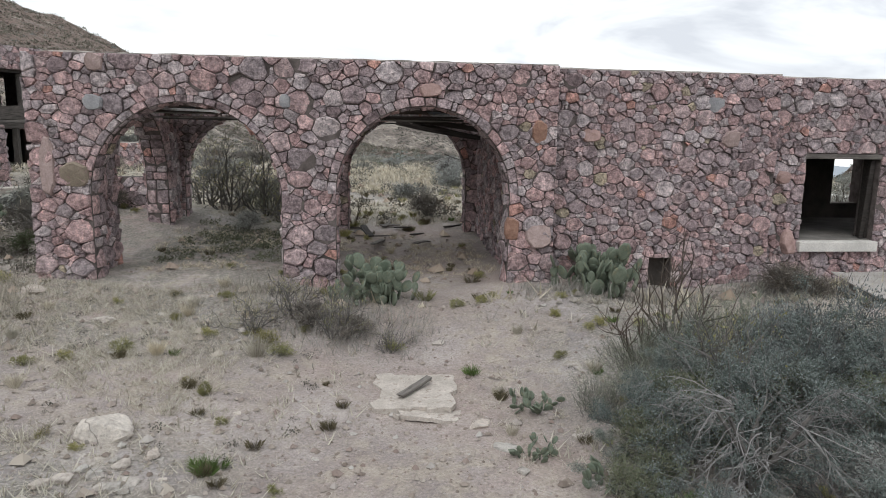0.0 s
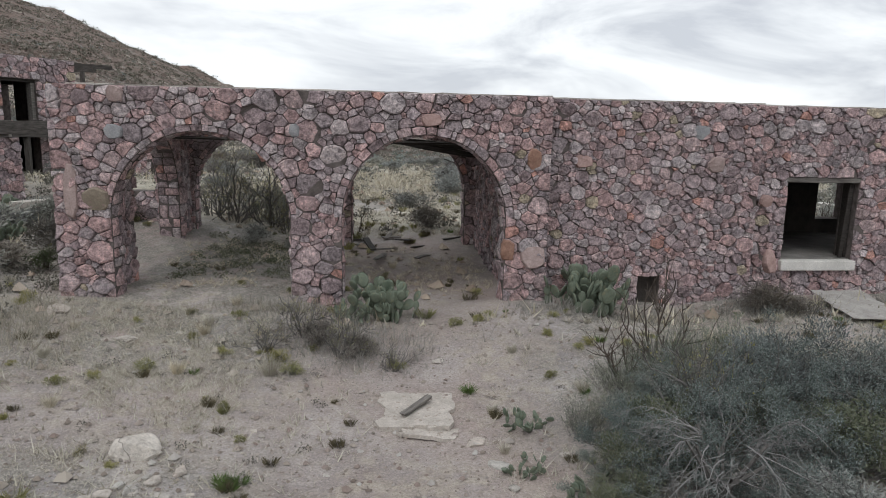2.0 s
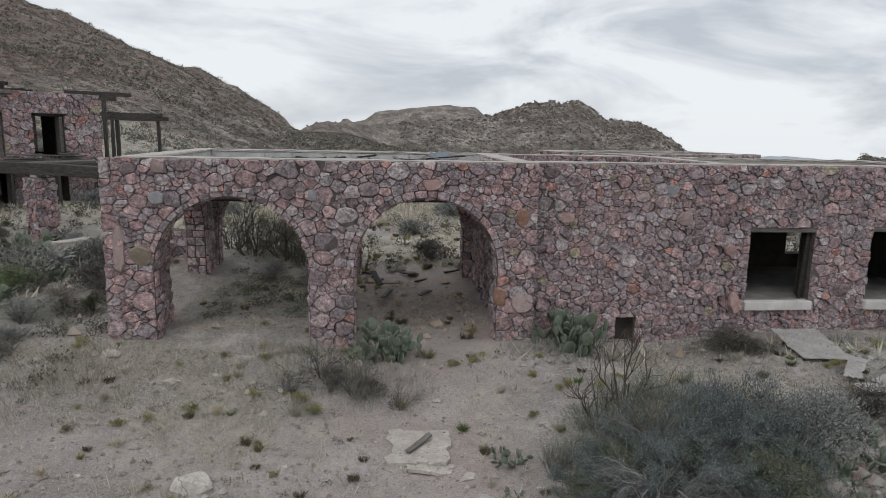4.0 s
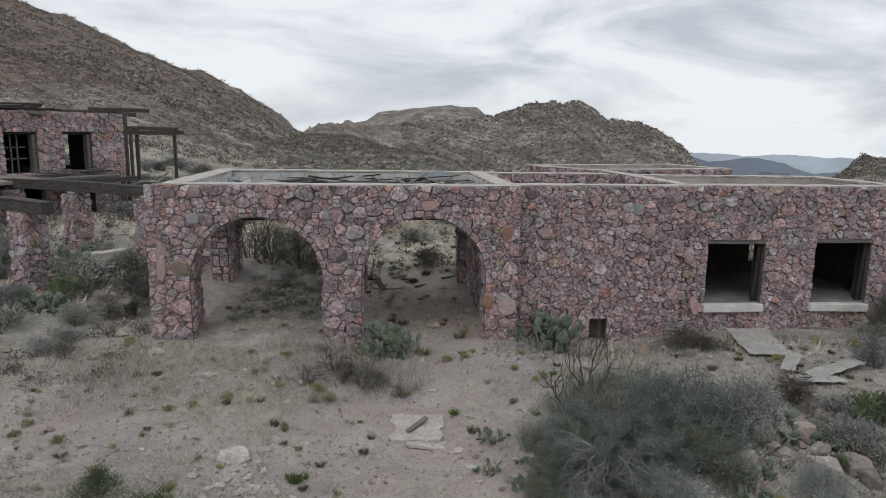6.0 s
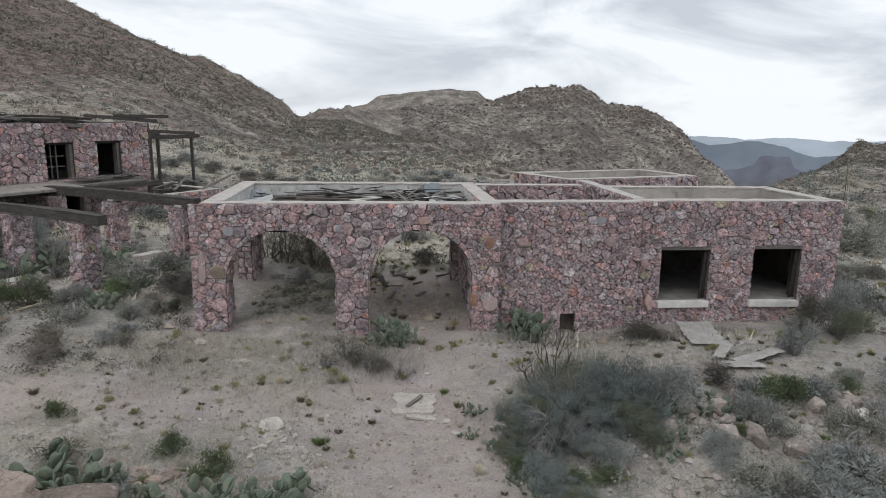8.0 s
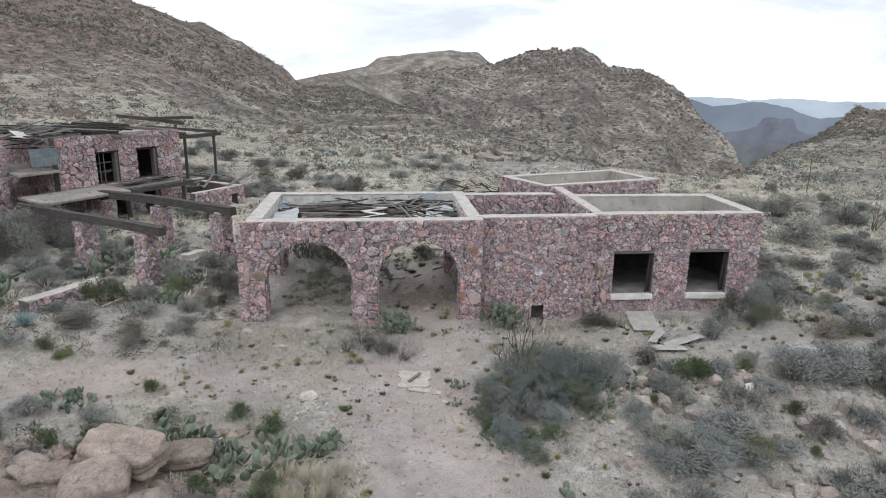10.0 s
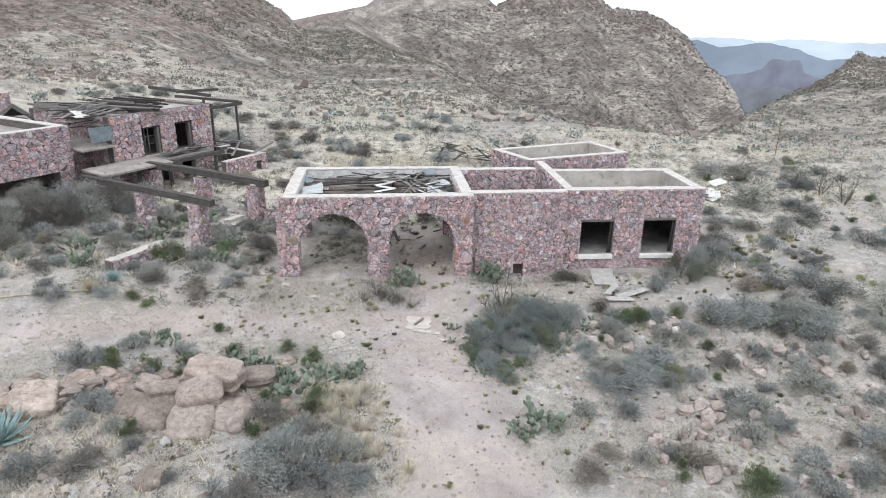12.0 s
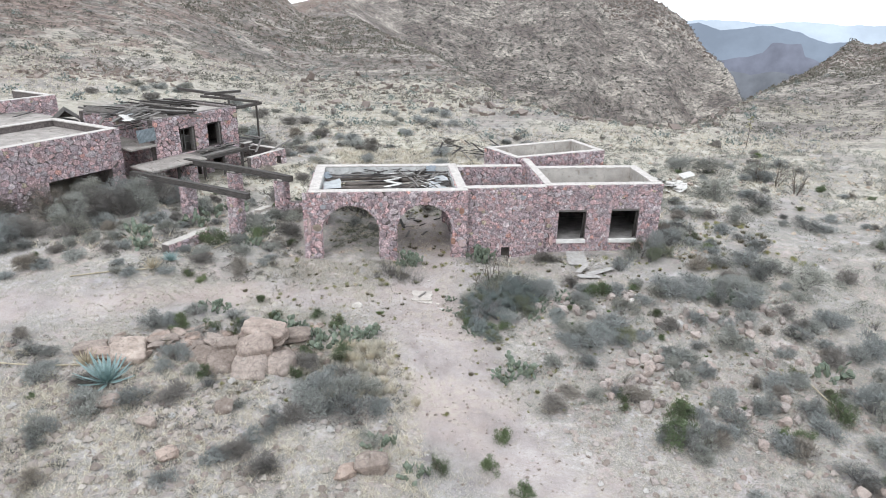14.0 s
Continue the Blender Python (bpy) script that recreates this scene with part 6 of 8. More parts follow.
for k in range(38):
    x, y = rng.uniform(-13.2, -5.8), rng.uniform(.6, 3.1)
    s = rng.uniform(.25, .7)
    rock(rng.choice(BLOCKS), x, y, s * 1.3, s, s * .8, rng.uniform(0, 360), dz=.05, rx=rng.uniform(-15, 15), label="loose pinkish stone at the outcrop", name="outcrop_rock", group="rock outcrop")
for x, y, s, rz in ((-4.85, 1.6, .5, 30), (-4.55, 1.2, .55, 10), (-4.4, .6, .45, 60), (-4.3, -.6, .85, 5), (-2.75, -4.9, 1.5, 15), (-3.5, -5.2, 1.0, 40), (-7.7, -2.2, 1.0, 20), (-6.2, -2.9, .8, 50), (-9.9, -3.2, .9, 0), (-11.5, -2.0, 1.1, 12), (-8.9, -4.6, .9, 33)):
    rock(rng.choice(BLOCKS), x, y, s, s * .75, s * .7, rz, dz=.06, rx=rng.uniform(-8, 8), label="squared pinkish stone block lying in scrub", name="outcrop_rock", group="rock outcrop")
for k in range(46):
    x, y = rng_r.uniform(-11.2, -8.6), rng_r.uniform(1.3, 3.5)
    s = rng_r.uniform(.3, .75)
    rock(rng_r.choice(BLOCKS), x, y, s * 1.4, s, s * .75, rng_r.uniform(-30, 60), dz=-.3 * max(0, 2.8 - y) / 1.5 + .08, rx=rng_r.uniform(-10, 25), ry=rng_r.uniform(-12, 12), label="tumbled pinkish rock beside the outcrop", name="outcrop_rock", group="rock outcrop")
for k in range(60):
    x, y = rng_r.gauss(-5.5, .35), rng_r.uniform(1.2, 4.6)
    s = rng_r.uniform(.1, .32)
    rock(rng_r.choice(BLOCKS), x, y, s * 1.3, s, s * .7, rng_r.uniform(0, 360), dz=.02, label="small broken rock beside the outcrop", name="outcrop_rock", group="rock outcrop")
# pale stones in the open
PALE_ROCK = rock_material("pale_field_stone", (.38, .36, .335), (.58, .555, .52), (.50, .49, .46))
PALES = [boulder_mesh(940 + k, 20 + k, .05) for k in range(4)]
for me in PALES:
    me.materials.append(PALE_ROCK)
rock(PALES[0], -3.45, 6.3, .66, .52, .42, 20, dz=.05, label="rounded pale stone on bare dirt", name="pale_stone", group="pale stones")
for k in range(34):
    x, y, s = (rng.gauss(-3.15, .3), rng.gauss(5.5, .35), rng.uniform(.06, .2)) if k < 22 else (rng.uniform(-6, 2), rng.uniform(5, 10), rng.uniform(.06, .16))
    rock(rng.choice(PALES), x, y, s * 1.25, s, s * .6, rng.uniform(0, 360), dz=.01, label="small pale stone on bare dirt", name="pale_stone", group="pale stones")
for x, y, s in ((-5.9, 10.05, .42), (-6.7, 10.1, .36), (-4.1, 8.5, .28), (-3.0, 5.6, .2), (-1.4, 6.1, .13), (.5, 6.0, .28), (.35, 6.6, .3), (-2.9, 6.0, .16), (-2.75, 5.7, .15), (-4.6, 9.3, .32), (-3.9, 9.6, .2), (.1, 8.9, .22)):
    rock(rng.choice(PALES), x, y, s * 1.3, s, s * .4, rng.uniform(0, 360), dz=.03, label="pale flat stone on bare dirt", name="flat_stone", group="pale stones")
# stones by the foot of the plain wall
for k in range(46):
    x, y = rng.uniform(2.3, 4.2) if k < 30 else rng.uniform(5.0, 6.8), rng.uniform(10.5, 11.25)
    s = rng.uniform(.08, .24)
    rock(rng.choice(BOULDERS), x, y, s * 1.2, s, s * .8, rng.uniform(0, 360), dz=.02, label="small grey fallen stone at the wall foot", name="fallen_stone", group="fallen stones")
# rocky slope
for k in range(105):
    x, y = rng.uniform(3.2, 17.5), rng.uniform(-7, 7.2)
    if x < 5 + (2 - y) * .25 and y < 4:
        x += 2.5
    s = .14 + .55 * rng.random() ** 3
    rock(rng.choice(BOULDERS), x, y, s * rng.uniform(1, 1.35), s, s * rng.uniform(.9, 1.4), rng.uniform(0, 360), dz=.05, rx=rng.uniform(-30, 30), ry=rng.uniform(-20, 20))
for x, y, s in ((4.9, 5.2, .8), (5.6, 5.5, .6), (6.3, 5.4, .75), (6.6, 4.6, .7), (8.6, 5.8, .85), (9.2, 6.9, .7), (10.0, 5.5, .9), (11.8, 4.4, 1.0), (12.3, 4.2, .9), (12.8, 3.9, 1.1), (13.5, 3.6, .9), (14.1, 3.2, .9), (8.3, .3, .9), (9.2, .2, .9), (10.0, .6, 1.0), (9.0, -.7, .8), (10.3, -.6, .7), (11.4, -2.0, 1.0), (12.1, -2.2, 1.1), (12.9, -1.9, .9), (12.6, -3.1, .8), (7.1, 1.0, .7), (14.8, 1.5, .9), (16, 2.5, .8)):
    s *= .62
    rock(rng.choice(BOULDERS), x, y, s, s * .85, s * 1.15, rng.uniform(0, 360), dz=.06, rx=rng.uniform(-25, 25))
for k in range(32):
    x, y = rng.uniform(-16, -1), rng.uniform(-7, 1)
    s = .12 + .4 * rng.random() ** 3
    rock(rng.choice(BOULDERS), x, y, s * 1.2, s, s * .7, rng.uniform(0, 360), dz=.04, rx=rng.uniform(-15, 15))
for k in range(8):
    x, y = rng.uniform(14, 40), rng.uniform(3, 34)
    s = .2 + .6 * rng.random() ** 2
    rock(rng.choice(BOULDERS), x, y, s * 1.2, s, s * .7, rng.uniform(0, 360), dz=.05)

for cx, cy, n, sp in ((9.1, 1.2, 34, .8), (7.7, -.4, 16, .6), (10.8, -2.2, 26, .7), (12.0, 3.8, 22, .8), (9.4, 6.2, 18, .8), (14.2, .8, 18, 1.1), (6.2, 5.0, 12, .6)):
    for k in range(n):
        x, y, s = rng.gauss(cx, sp), rng.gauss(cy, sp * .6), .16 + .46 * rng.random() ** 1.6
        rock(rng.choice(BOULDERS + PALES[:1]), x, y, s * 1.25, s, s * 1.1, rng.uniform(0, 360), dz=.03, rx=rng.uniform(-30, 30), ry=rng.uniform(-20, 20), label="broken tan boulder with pale lichen in a heap")

# ---- planting ----


def to_path(x, y):
    """Distance from the bare foot path and the cart track."""
    best = 99.0
    for ax, ay, bx, by, w in TRACKS:
        dx, dy = bx - ax, by - ay
        t = max(0, min(1, ((x - ax) * dx + (y - ay) * dy) / (dx * dx + dy * dy)))
        best = min(best, math.hypot(x - ax - dx * t, y - ay - dy * t) - w)
    return best


def built(x, y, m=0.0):
    """Whether a place lies in or at the buildings."""
    if m >= 0 and -6.3 - m < x < 2.5 + m and 10.7 - m < y < 17 + m:
        return True
    if 2 < x < 13.5 + m and 11.1 - m < y < 16.4 + m:
        return True
    if 4.5 - m < x < 13 + m and 16.4 < y < 24.3 + m:
        return True
    p = Vector((x, y, 0)) - HO
    u, v = p.dot(HX), p.dot(HY)
    return (-20 - m < u < 1.0 + m and -3.1 - m < v < 17 + m) or (-2.6 < u < 2 and -4.3 - m < v < 0)


rng = random.Random(4242)
# the big thicket before the plain wall
for x, y, s, h in ((2.2, 5.0, .95, .95), (2.9, 5.6, 1.1, 1.1), (3.6, 6.0, 1.1, 1.15), (1.95, 5.9, .75, .7), (3.0, 4.6, .9, .75), (3.9, 5.2, 1.0, .9), (4.6, 5.8, 1.0, .95), (1.75, 4.6, .7, .5), (2.1, 3.7, .7, .5), (2.5, 3.0, .7, .42), (2.6, 6.5, .9, .85), (1.5, 5.3, .55, .4)):
    GREY.put(rng, x, y, s, h)
for x, y, s, h in ((4.5, 6.5, .95, 1.1), (5.2, 6.1, 1.0, 1.05), (4.0, 6.7, .8, .95), (1.9, 5.3, .7, .65), (2.5, 5.9, .75, .8), (3.3, 4.3, .8, .6), (4.4, 5.2, .9, .8), (1.9, 3.9, .6, .5), (2.6, 3.2, .6, .45), (3.4, 5.5, .8, .85), (1.5, 4.8, .5, .45)):
    FINE.put(rng, x, y, s, h)
for x, y, s, h in ((2.8, 7.1, .9, .8), (3.5, 7.3, 1.0, .95), (4.2, 7.6, .95, .9), (3.1, 7.9, .75, .65), (2.2, 6.9, .8, .65), (4.9, 7.4, .9, .8), (3.8, 8.2, .7, .6), (2.5, 7.6, .7, .55), (5.5, 7.0, .8, .75), (1.7, 6.6, .6, .5)):
    BROOM.put(rng, x, y, s, h)
for x, y, s, h in ((-3.6, 18.5, 1.25, 1.15), (-2.7, 18.2, 1.0, .9), (-4.7, 19.2, 1.2, 1.2)):
    BROOM.put(rng, x, y, s, h)
for x, y, s, h in ((7.2, 3.2, 1.0, .7), (8.1, 3.0, .9, .65), (6.5, 2.8, .75, .55), (5.6, 4.2, .6, .55)):
    FINE.put(rng, x, y, s, h)
for x, y, s, h in ((11.8, 10.5, .75, 1.45), (12.4, 10.3, .85, 1.6), (12.1, 9.9, .7, 1.1), (13.0, 10.7, .7, 1.0)):
    FINE.put(rng, x, y, s, h, label="tall dense blue-grey bush before the wing")
TANGLE.put(rng, 2.4, 4.75, .9, 1.1)
for x, y, s, h in ((1.55, 4.2, .45, .4), (2.5, 3.7, .45, .4), (3.2, 3.9, .5, .45)):
    GREEN.put(rng, x, y, s, h)
TWIGGY.put(rng, 3.0, 6.3, 1.0, 1.2)
DARK_TWIGGY.put(rng, 3.2, 8.1, 1.1, 1.45, label="tall bare reddish-brown shrub with thin branches")
DARK_TWIGGY.put(rng, 2.6, 7.8, .8, .9)
DARK_TWIGGY.put(rng, -1.35, 17.5, .8, .8)
DARK_TWIGGY.put(rng, 12.4, 17.4, 1.0, 1.6, label="bare dark tree-like shrub behind the wing")
for x, y, q in ((27.4, 23.5, 2.0), (27.9, 21.8, 2.2), (26.4, 24.4, 1.8)):
    DARK_TWIGGY.put(rng, x, y, q * .7, q, label="tall bare ocotillo of thin dark wands")
for x, y, s in ((-1.35, 10.3, .5), (.95, 6.9, .45), (.75, 5.85, .38), (1.25, 5.2, .42), (2.5, .3, .8), (4.9, 5.0, .6), (5.2, 5.6, .6), (4.5, 4.4, .5), (1.5, 3.9, .5), (1.7, 3.4, .45), (3.05, .8, 1.1), (6.2, 6.0, .8), (7.0, 5.7, .8), (-9.3, 14.0, .85), (-8.7, 13.9, .7), (-9.9, 14.4, .9), (-10.9, 17.6, 1.2),
                (-12.3, 17.0, 1.3), (-12.9, 15.2, 1.2), (-9.2, 12.0, .9), (-14.4, 10.8, 1.1), (-6.9, 3.9, 1.2), (-6.2, 3.7, 1.0), (-4.9, 2.4, 1.1), (-4.2, 3.0, 1.2), (-3.6, 3.3, 1.0), (-2.9, 3.4, .9), (13.3, 5.4, 1.1), (14.4, 5.1, 1.2), (-15.3, 12.7, 1.2), (-6.7, 17.7, .9), (-6.9, 18.8, 1.2), (-2.4, -3.7, .9), (-1.3, -5.0, .8), (15.7, -.4, 1.2)):
    PEAR.put(rng, x, y, s * (1.25 if s < 1.45 else 1.0))
for x, y, s, h in ((2.75, 10.75, .95, 1.05), (3.1, 10.7, 1.15, 1.25), (3.35, 10.8, .9, 1.1), (-.95, 10.5, 1.05, 1.05), (-.55, 10.4, .9, .85)):
    PEAR_TALL.put(rng, x, y, s, h)
for x, y, s, h in ((-1.7, 9.3, .5, .36), (-1.1, 9.0, .45, .32), (6.4, 10.55, .75, .6), (6.9, 10.4, .5, .4), (4.1, -1.6, .9, .5), (4.6, -.8, .7, .4), (7.0, -1.6, .85, .7), 
                   (14.0, 13.3, 1.05, 1.0), (14.8, 13.9, .9, .8), (-9.4, 8.9, .7, .5), (-11.2, 9.6, .8, .55), (-9.6, -1.6, .9, .6), (-6.0, -5.0, .9, .6)):
    DRYBUSH.put(rng, x, y, s, h)
for x, y, s, h in ((-21.5, 12.2, 1.7, 1.5), (-20.4, 14.4, 1.8, 1.7), (-18.9, 14.0, 1.6, 1.5), (-16.8, 15.4, 1.6, 1.6), (-17.2, 17.2, 1.5, 1.6), (-15.6, 17.9, 1.5, 1.7), (-19.2, 16.6, 1.5, 1.5), (-22.6, 13.6, 1.8, 1.7), (-14.4, 19.2, 1.1, 1.3), (-16.0, 16.6, 1.5, 1.8), (-18.0, 15.2, 1.6, 1.5), (-13.9, 18.4, 1.1, 1.2), (-20.6, 12.0, 1.4, 1.2)):
    BIG.put(rng, x, y, s, h)
for x, y, s in ((-2.0, 9.5, .8), (-1.4, 9.0, .7), (-2.5, 9.0, .6), (6.6, 10.5, .65), (7.2, 10.3, .45), (-.6, 8.7, .45), (-2.7, 17.9, 1.5), (-3.7, 18.2, 1.7), (-4.7, 18.0, 1.6), (-3.2, 17.5, 1.2), (-5.4, 18.6, 1.5), (-4.2, 19.3, 1.6)):
    TWIGGY.put(rng, x, y, s)
for x, y, s, h in ((11.6, 5.9, 1.25, 1.1), (12.6, 6.1, 1.05, .95), (14.7, 4.3, 1.15, 1.0), (13.6, 5.2, 1.0, .95), (12.6, 2.2, 1.0, .9), (18.6, 1.3, 1.3, 1.05), (16.2, -3.2, 1.2, .95), (17.4, -1.6, 1.2, 1.0), (14.4, -5.2, 1.0, .8), (16.6, -5.6, 1.2, .9), (12.8, -6.0, .9, .7), (18.2, 3.2, 1.1, .9), (11.2, 10.3, .6, .6), (14.2, 12.3, 1.15, 1.2), (14.9, 13.2, .8, .9), (16.9, 7.2, 1.3, 1.2), (18.6, 6.2, 1.4, 1.3), 
                   (-20.9, 10.9, 1.4, 1.4), (-18.2, 12.2, 1.3, 1.3), (-13.8, 13.4, .8, .8), (-9.8, 11.9, .8, .7), (-8.2, 11.6, .7, .6), (-4.0, -1.5, 1.15, 1.0), (-3.1, -1.2, 1.0, .9), (-5.0, -1.9, 1.0, .85), (-4.6, -.9, 1.0, .9), (-3.5, -2.2, 1.05, .85), (-2.6, -2.0, .75, .6), (7.8, -4.4, 1.0, .8), (8.4, -3.9, .8, .8), (10.1, 8.9, .75, .85), (17.2, 9.0, 1.2, .9), (19.0, 11.0, 1.2, .9), (21.0, 20.4, 1.9, 1.5), (23.4, 19.0, 1.5, 1.1), (20.2, 16.4, 1.2, .9), (24.6, 15.0, 1.3, .9), (6.0, 3.4, .7, .7), (23.6, 27.1, 1.6, 1.5), (21.8, 28.2, 1.3, 1.2), (-3.9, 16.0, .6, .55), (-2.7, 15.4, .55, .5), (-2.2, 19.8, 1.0, .9)):
    MOUND.put(rng, x, y, s, h)
for x, y, s, h in ((7.6, 6.4, .75, .6), (8.3, 6.3, .8, .65), (7.7, -3.8, .95, .85), (1.1, -4.7, .5, .5), (1.9, -6.0, .5, .5), (11.6, -4.0, .45, .4), (-4.0, 1.3, .55, .6), (-11.0, 11.7, .85, .95), (-11.6, 12.2, .6, .8), (-7.0, 4.6, .55, .6), (-9.2, 3.3, .7, .6), (-8.1, 3.5, .65, .6), (-10.7, 3.2, .6, .55), (-4.4, 4.4, .6, .55), (-3.9, 1.7, .6, .65), (8.3, -2.7, .85, .9), (-7.2, 12.6, .5, .5), (-9.0, 12.9, .7, .6), (1.7, -3.2, .5, .5), (-.5, -4.7, .5, .5), (14.5, -3, .9, .8)):
    GREEN.put(rng, x, y, s, h)
rng_o = random.Random(77)
for x, y, s, h in ((-11.8, 3.7, .85, .75), (-11.0, 3.5, .6, .6), (-10.3, 4.7, .6, .5), (-8.7, 4.4, .6, .5), (-9.0, 2.35, .42, .6), (-9.3, -.2, .5, .5), (-10.3, .1, .5, .45), (-8.0, 3.0, .4, .4), (-5.5, 3.4, .55, .5)):
    (MOUND if s > .5 else GREYLOW).put(rng_o, x, y, s, h, label="grey-green bush growing between outcrop rocks")
for x, y, s, h in ((-8.85, -.3, .42, .5), (-10.7, 3.75, .5, .6), (-8.35, 2.75, .3, .55), (-5.5, .05, .45, .5), (-7.75, 6.3, .4, .45), (-5.2, 5.2, .45, .5)):
    GREEN.put(rng_o, x, y, s, h)
for x, y, s in ((-9.8, 5.4, 1.1), (-9.3, 5.2, .9), (-5.4, 3.3, .8)):
    PEAR.put(rng_o, x, y, s)
DARK_TWIGGY.put(rng_o, 4.5, 10.85, .5, .62, label="small bare dark shrub before the wall niche")
ag = agave(1, AGAVE, "agave", "pale blue-green agave rosette among rocks", ln=1.2, w=.17)
ag.matrix_basis = on_ground(-12.1, -.5, .05)
ag2 = agave(2, AGAVE, "agave", "small blue-green agave rosette among rocks", ln=.5)
ag2.matrix_basis = on_ground(-12.6, 9.4, .05)
yc = agave(3, DRY_LEAF, "dry_yucca", "dry straw-coloured yucca rosette with fallen stalk", ln=.6, w=.05)
yc.matrix_basis = on_ground(-13.1, 8.3, .05)
yc2 = agave(4, DRY_LEAF, "dry_yucca", "dry straw-coloured yucca rosette among rocks", ln=.6, w=.05)
yc2.matrix_basis = on_ground(-13.3, .8, .05)
for k, (x, y, rz, ln) in enumerate(((-13.3, 8.1, 200, 3.2), (-13.5, .7, 178, 3.0), (12.9, 10.9, -35, 1.6), (-10.9, 11.0, 60, 1.8), (1.3, 4.6, 20, .5), (10.2, -3.4, 75, 2.4), (14.6, -3.4, 95, 2.6))):
    s = rough_log(ln, .03, 950 + k, sides=6, bend=.02)
    ob = part("fallen_stalk", s, DRY_LEAF)
    ob.matrix_basis = on_ground(x, y, .09, 0, -3, rz)
    tagged(ob, "long pale dry stalk fallen on the ground", "stalk", "fallen stalks")
# flower stalk against the distance
st = empty("century_plant_stalk", on_ground(33, 38), label="tall thin flower stalk with side tufts", category="stalk")
s = Soup()
s.tube([Vector((0, 0, 0)), Vector((.05, 0, 1.4)), Vector((.02, .05, 3.0))], .035, .02, 5)
link_mesh("stem", s.mesh("stem"), BROWN_TWIG, st)
s = Soup()
for k in range(9):
    z = 1.9 + k * .13
    a = k * 2.4
    for q in range(14):
        s.leaf(Vector((math.cos(a) * .2, math.sin(a) * .2, z)) + rvec(rng) * .09, rvec(rng), .09, .06, rng)
link_mesh("blossom", s.mesh("blossom"), OLIVE_LEAF, st)

# loose tufts in the open ground
n_t = 0
SNAKE = kind_of(lambda k: mound("snakeweed_bush", 4720 + k, OLIVE_LEAF, TWIG, "small rounded olive-yellow snakeweed bush", n=800, size=.13, tall=.85, group="snakeweed bushes", twigs=1), 3)
for x, y, s in ((-2.3, 8.75, .26), (-2.05, 8.4, .24), (-.55, 8.75, .19), (-1.0, 9.2, .22), (-3.1, 10.1, .16), (-4.6, 9.8, .12), (.5, 9.95, .17), (-3.1, 8.9, .16), (-4.6, 8.0, .14), (-4.0, 8.3, .2), (-3.9, 10.3, .15), (1.65, 8.1, .14), (-6.7, 10.7, .22), (10.6, 10.2, .3), (9.9, 10.6, .25), (8.2, 9.6, .2), (1.1, 10.2, .14), (2.2, 10.0, .14)):
    SNAKE.put(rng, x, y, s, s * .9)
while n_t < 580:
    x, y = rng.uniform(-9, 15), rng.uniform(-2, 10.9) if rng.random() < .8 else rng.uniform(11, 19)
    if (built(x, y) and not (-5.2 < x < 1.4 and 11.6 < y < 16.2)) or (to_path(x, y) < -.75):
        continue
    k = rng.random()
    kd, s = (SNAKE, rng.uniform(.07, .16)) if k < .44 else (OLIVE_TUFT, rng.uniform(.5, 1.1)) if k < .52 else (DARK_TUFT, rng.uniform(.6, 1.3)) if k < .76 else (GREEN_TUFT, rng.uniform(.5, 1.0)) if k < .80 else (STRAW_TUFT, rng.uniform(.5, 1.0))
    kd.put(rng, x, y, s)
    n_t += 1
for x, y, s, kd in ((-2.4, 5.85, 1.3, GREEN_TUFT), (-2.5, 5.95, 1.0, GREEN_TUFT), (-2.3, 5.95, 1.0, GREEN_TUFT), (-2.35, 8.35, 1.3, STRAW_TUFT), (.45, 8.0, 1.1, GREEN_TUFT)):
    kd.put(rng, x, y, s)
for k in range(70):
    x, y = rng.uniform(13.6, 21), rng.uniform(8.5, 16)
    (DARK_TUFT, SNAKE)[k % 2].put(rng, x, y, (rng.uniform(1.2, 2.4), rng.uniform(.16, .34))[k % 2])
for k in range(64):
    x, y = (rng.gauss(.2, .9), rng.uniform(10.4, 13)) if k < 12 else (rng.uniform(-2.4, 3.5), rng.uniform(15.5, 28))
    (DARK_TUFT, DARK_TUFT, OLIVE_TUFT)[k % 3].put(rng, x, y, rng.uniform(.8, 1.9))
# shrubs over the slopes close by
n_s = 0
while n_s < 250:
    k = rng.random()
    if k < .36:
        x, y = rng.uniform(4.5, 18), rng.uniform(-7.5, 9)
    elif k < .74:
        x, y = rng.uniform(-18, -2), rng.uniform(-7, 3.5)
    else:
        x, y = rng.uniform(-24, -7), rng.uniform(7, 20)
    if built(x, y, .5) or to_path(x, y) < .9 or (x < 12 and y > 7.6 and x > 4) or rng.random() < (.2 if k < .36 else .6 if k < .74 else 0):
        continue
    q = rng.random()
    kd, s = (GREYLOW, rng.uniform(.4, .95)) if q < .42 else (DRYBUSH, rng.uniform(.35, .85)) if q < .66 else (TWIGGY, rng.uniform(.35, .75)) if q < .76 else (GREEN, rng.uniform(.22, .48)) if q < .86 else (MOUND, rng.uniform(.4, .85))
    kd.put(rng, x, y, s, s * rng.uniform(.7, 1.0))
    n_s += 1
for k in range(36):
    x, y = rng.uniform(5, 18.5), rng.uniform(-7.5, 6.5)
    if to_path(x, y) < 1.4 or fbm(np.array([x]), np.array([y]), 5.0, 2, 77)[0] < -.15:
        continue
    s = rng.uniform(.55, 1.15)
    (MOUND, GREYLOW, GREYLOW, GREEN)[k % 4].put(rng, x, y, s * (.6 if k % 4 == 3 else 1), s * (.5 if k % 4 == 3 else .8))
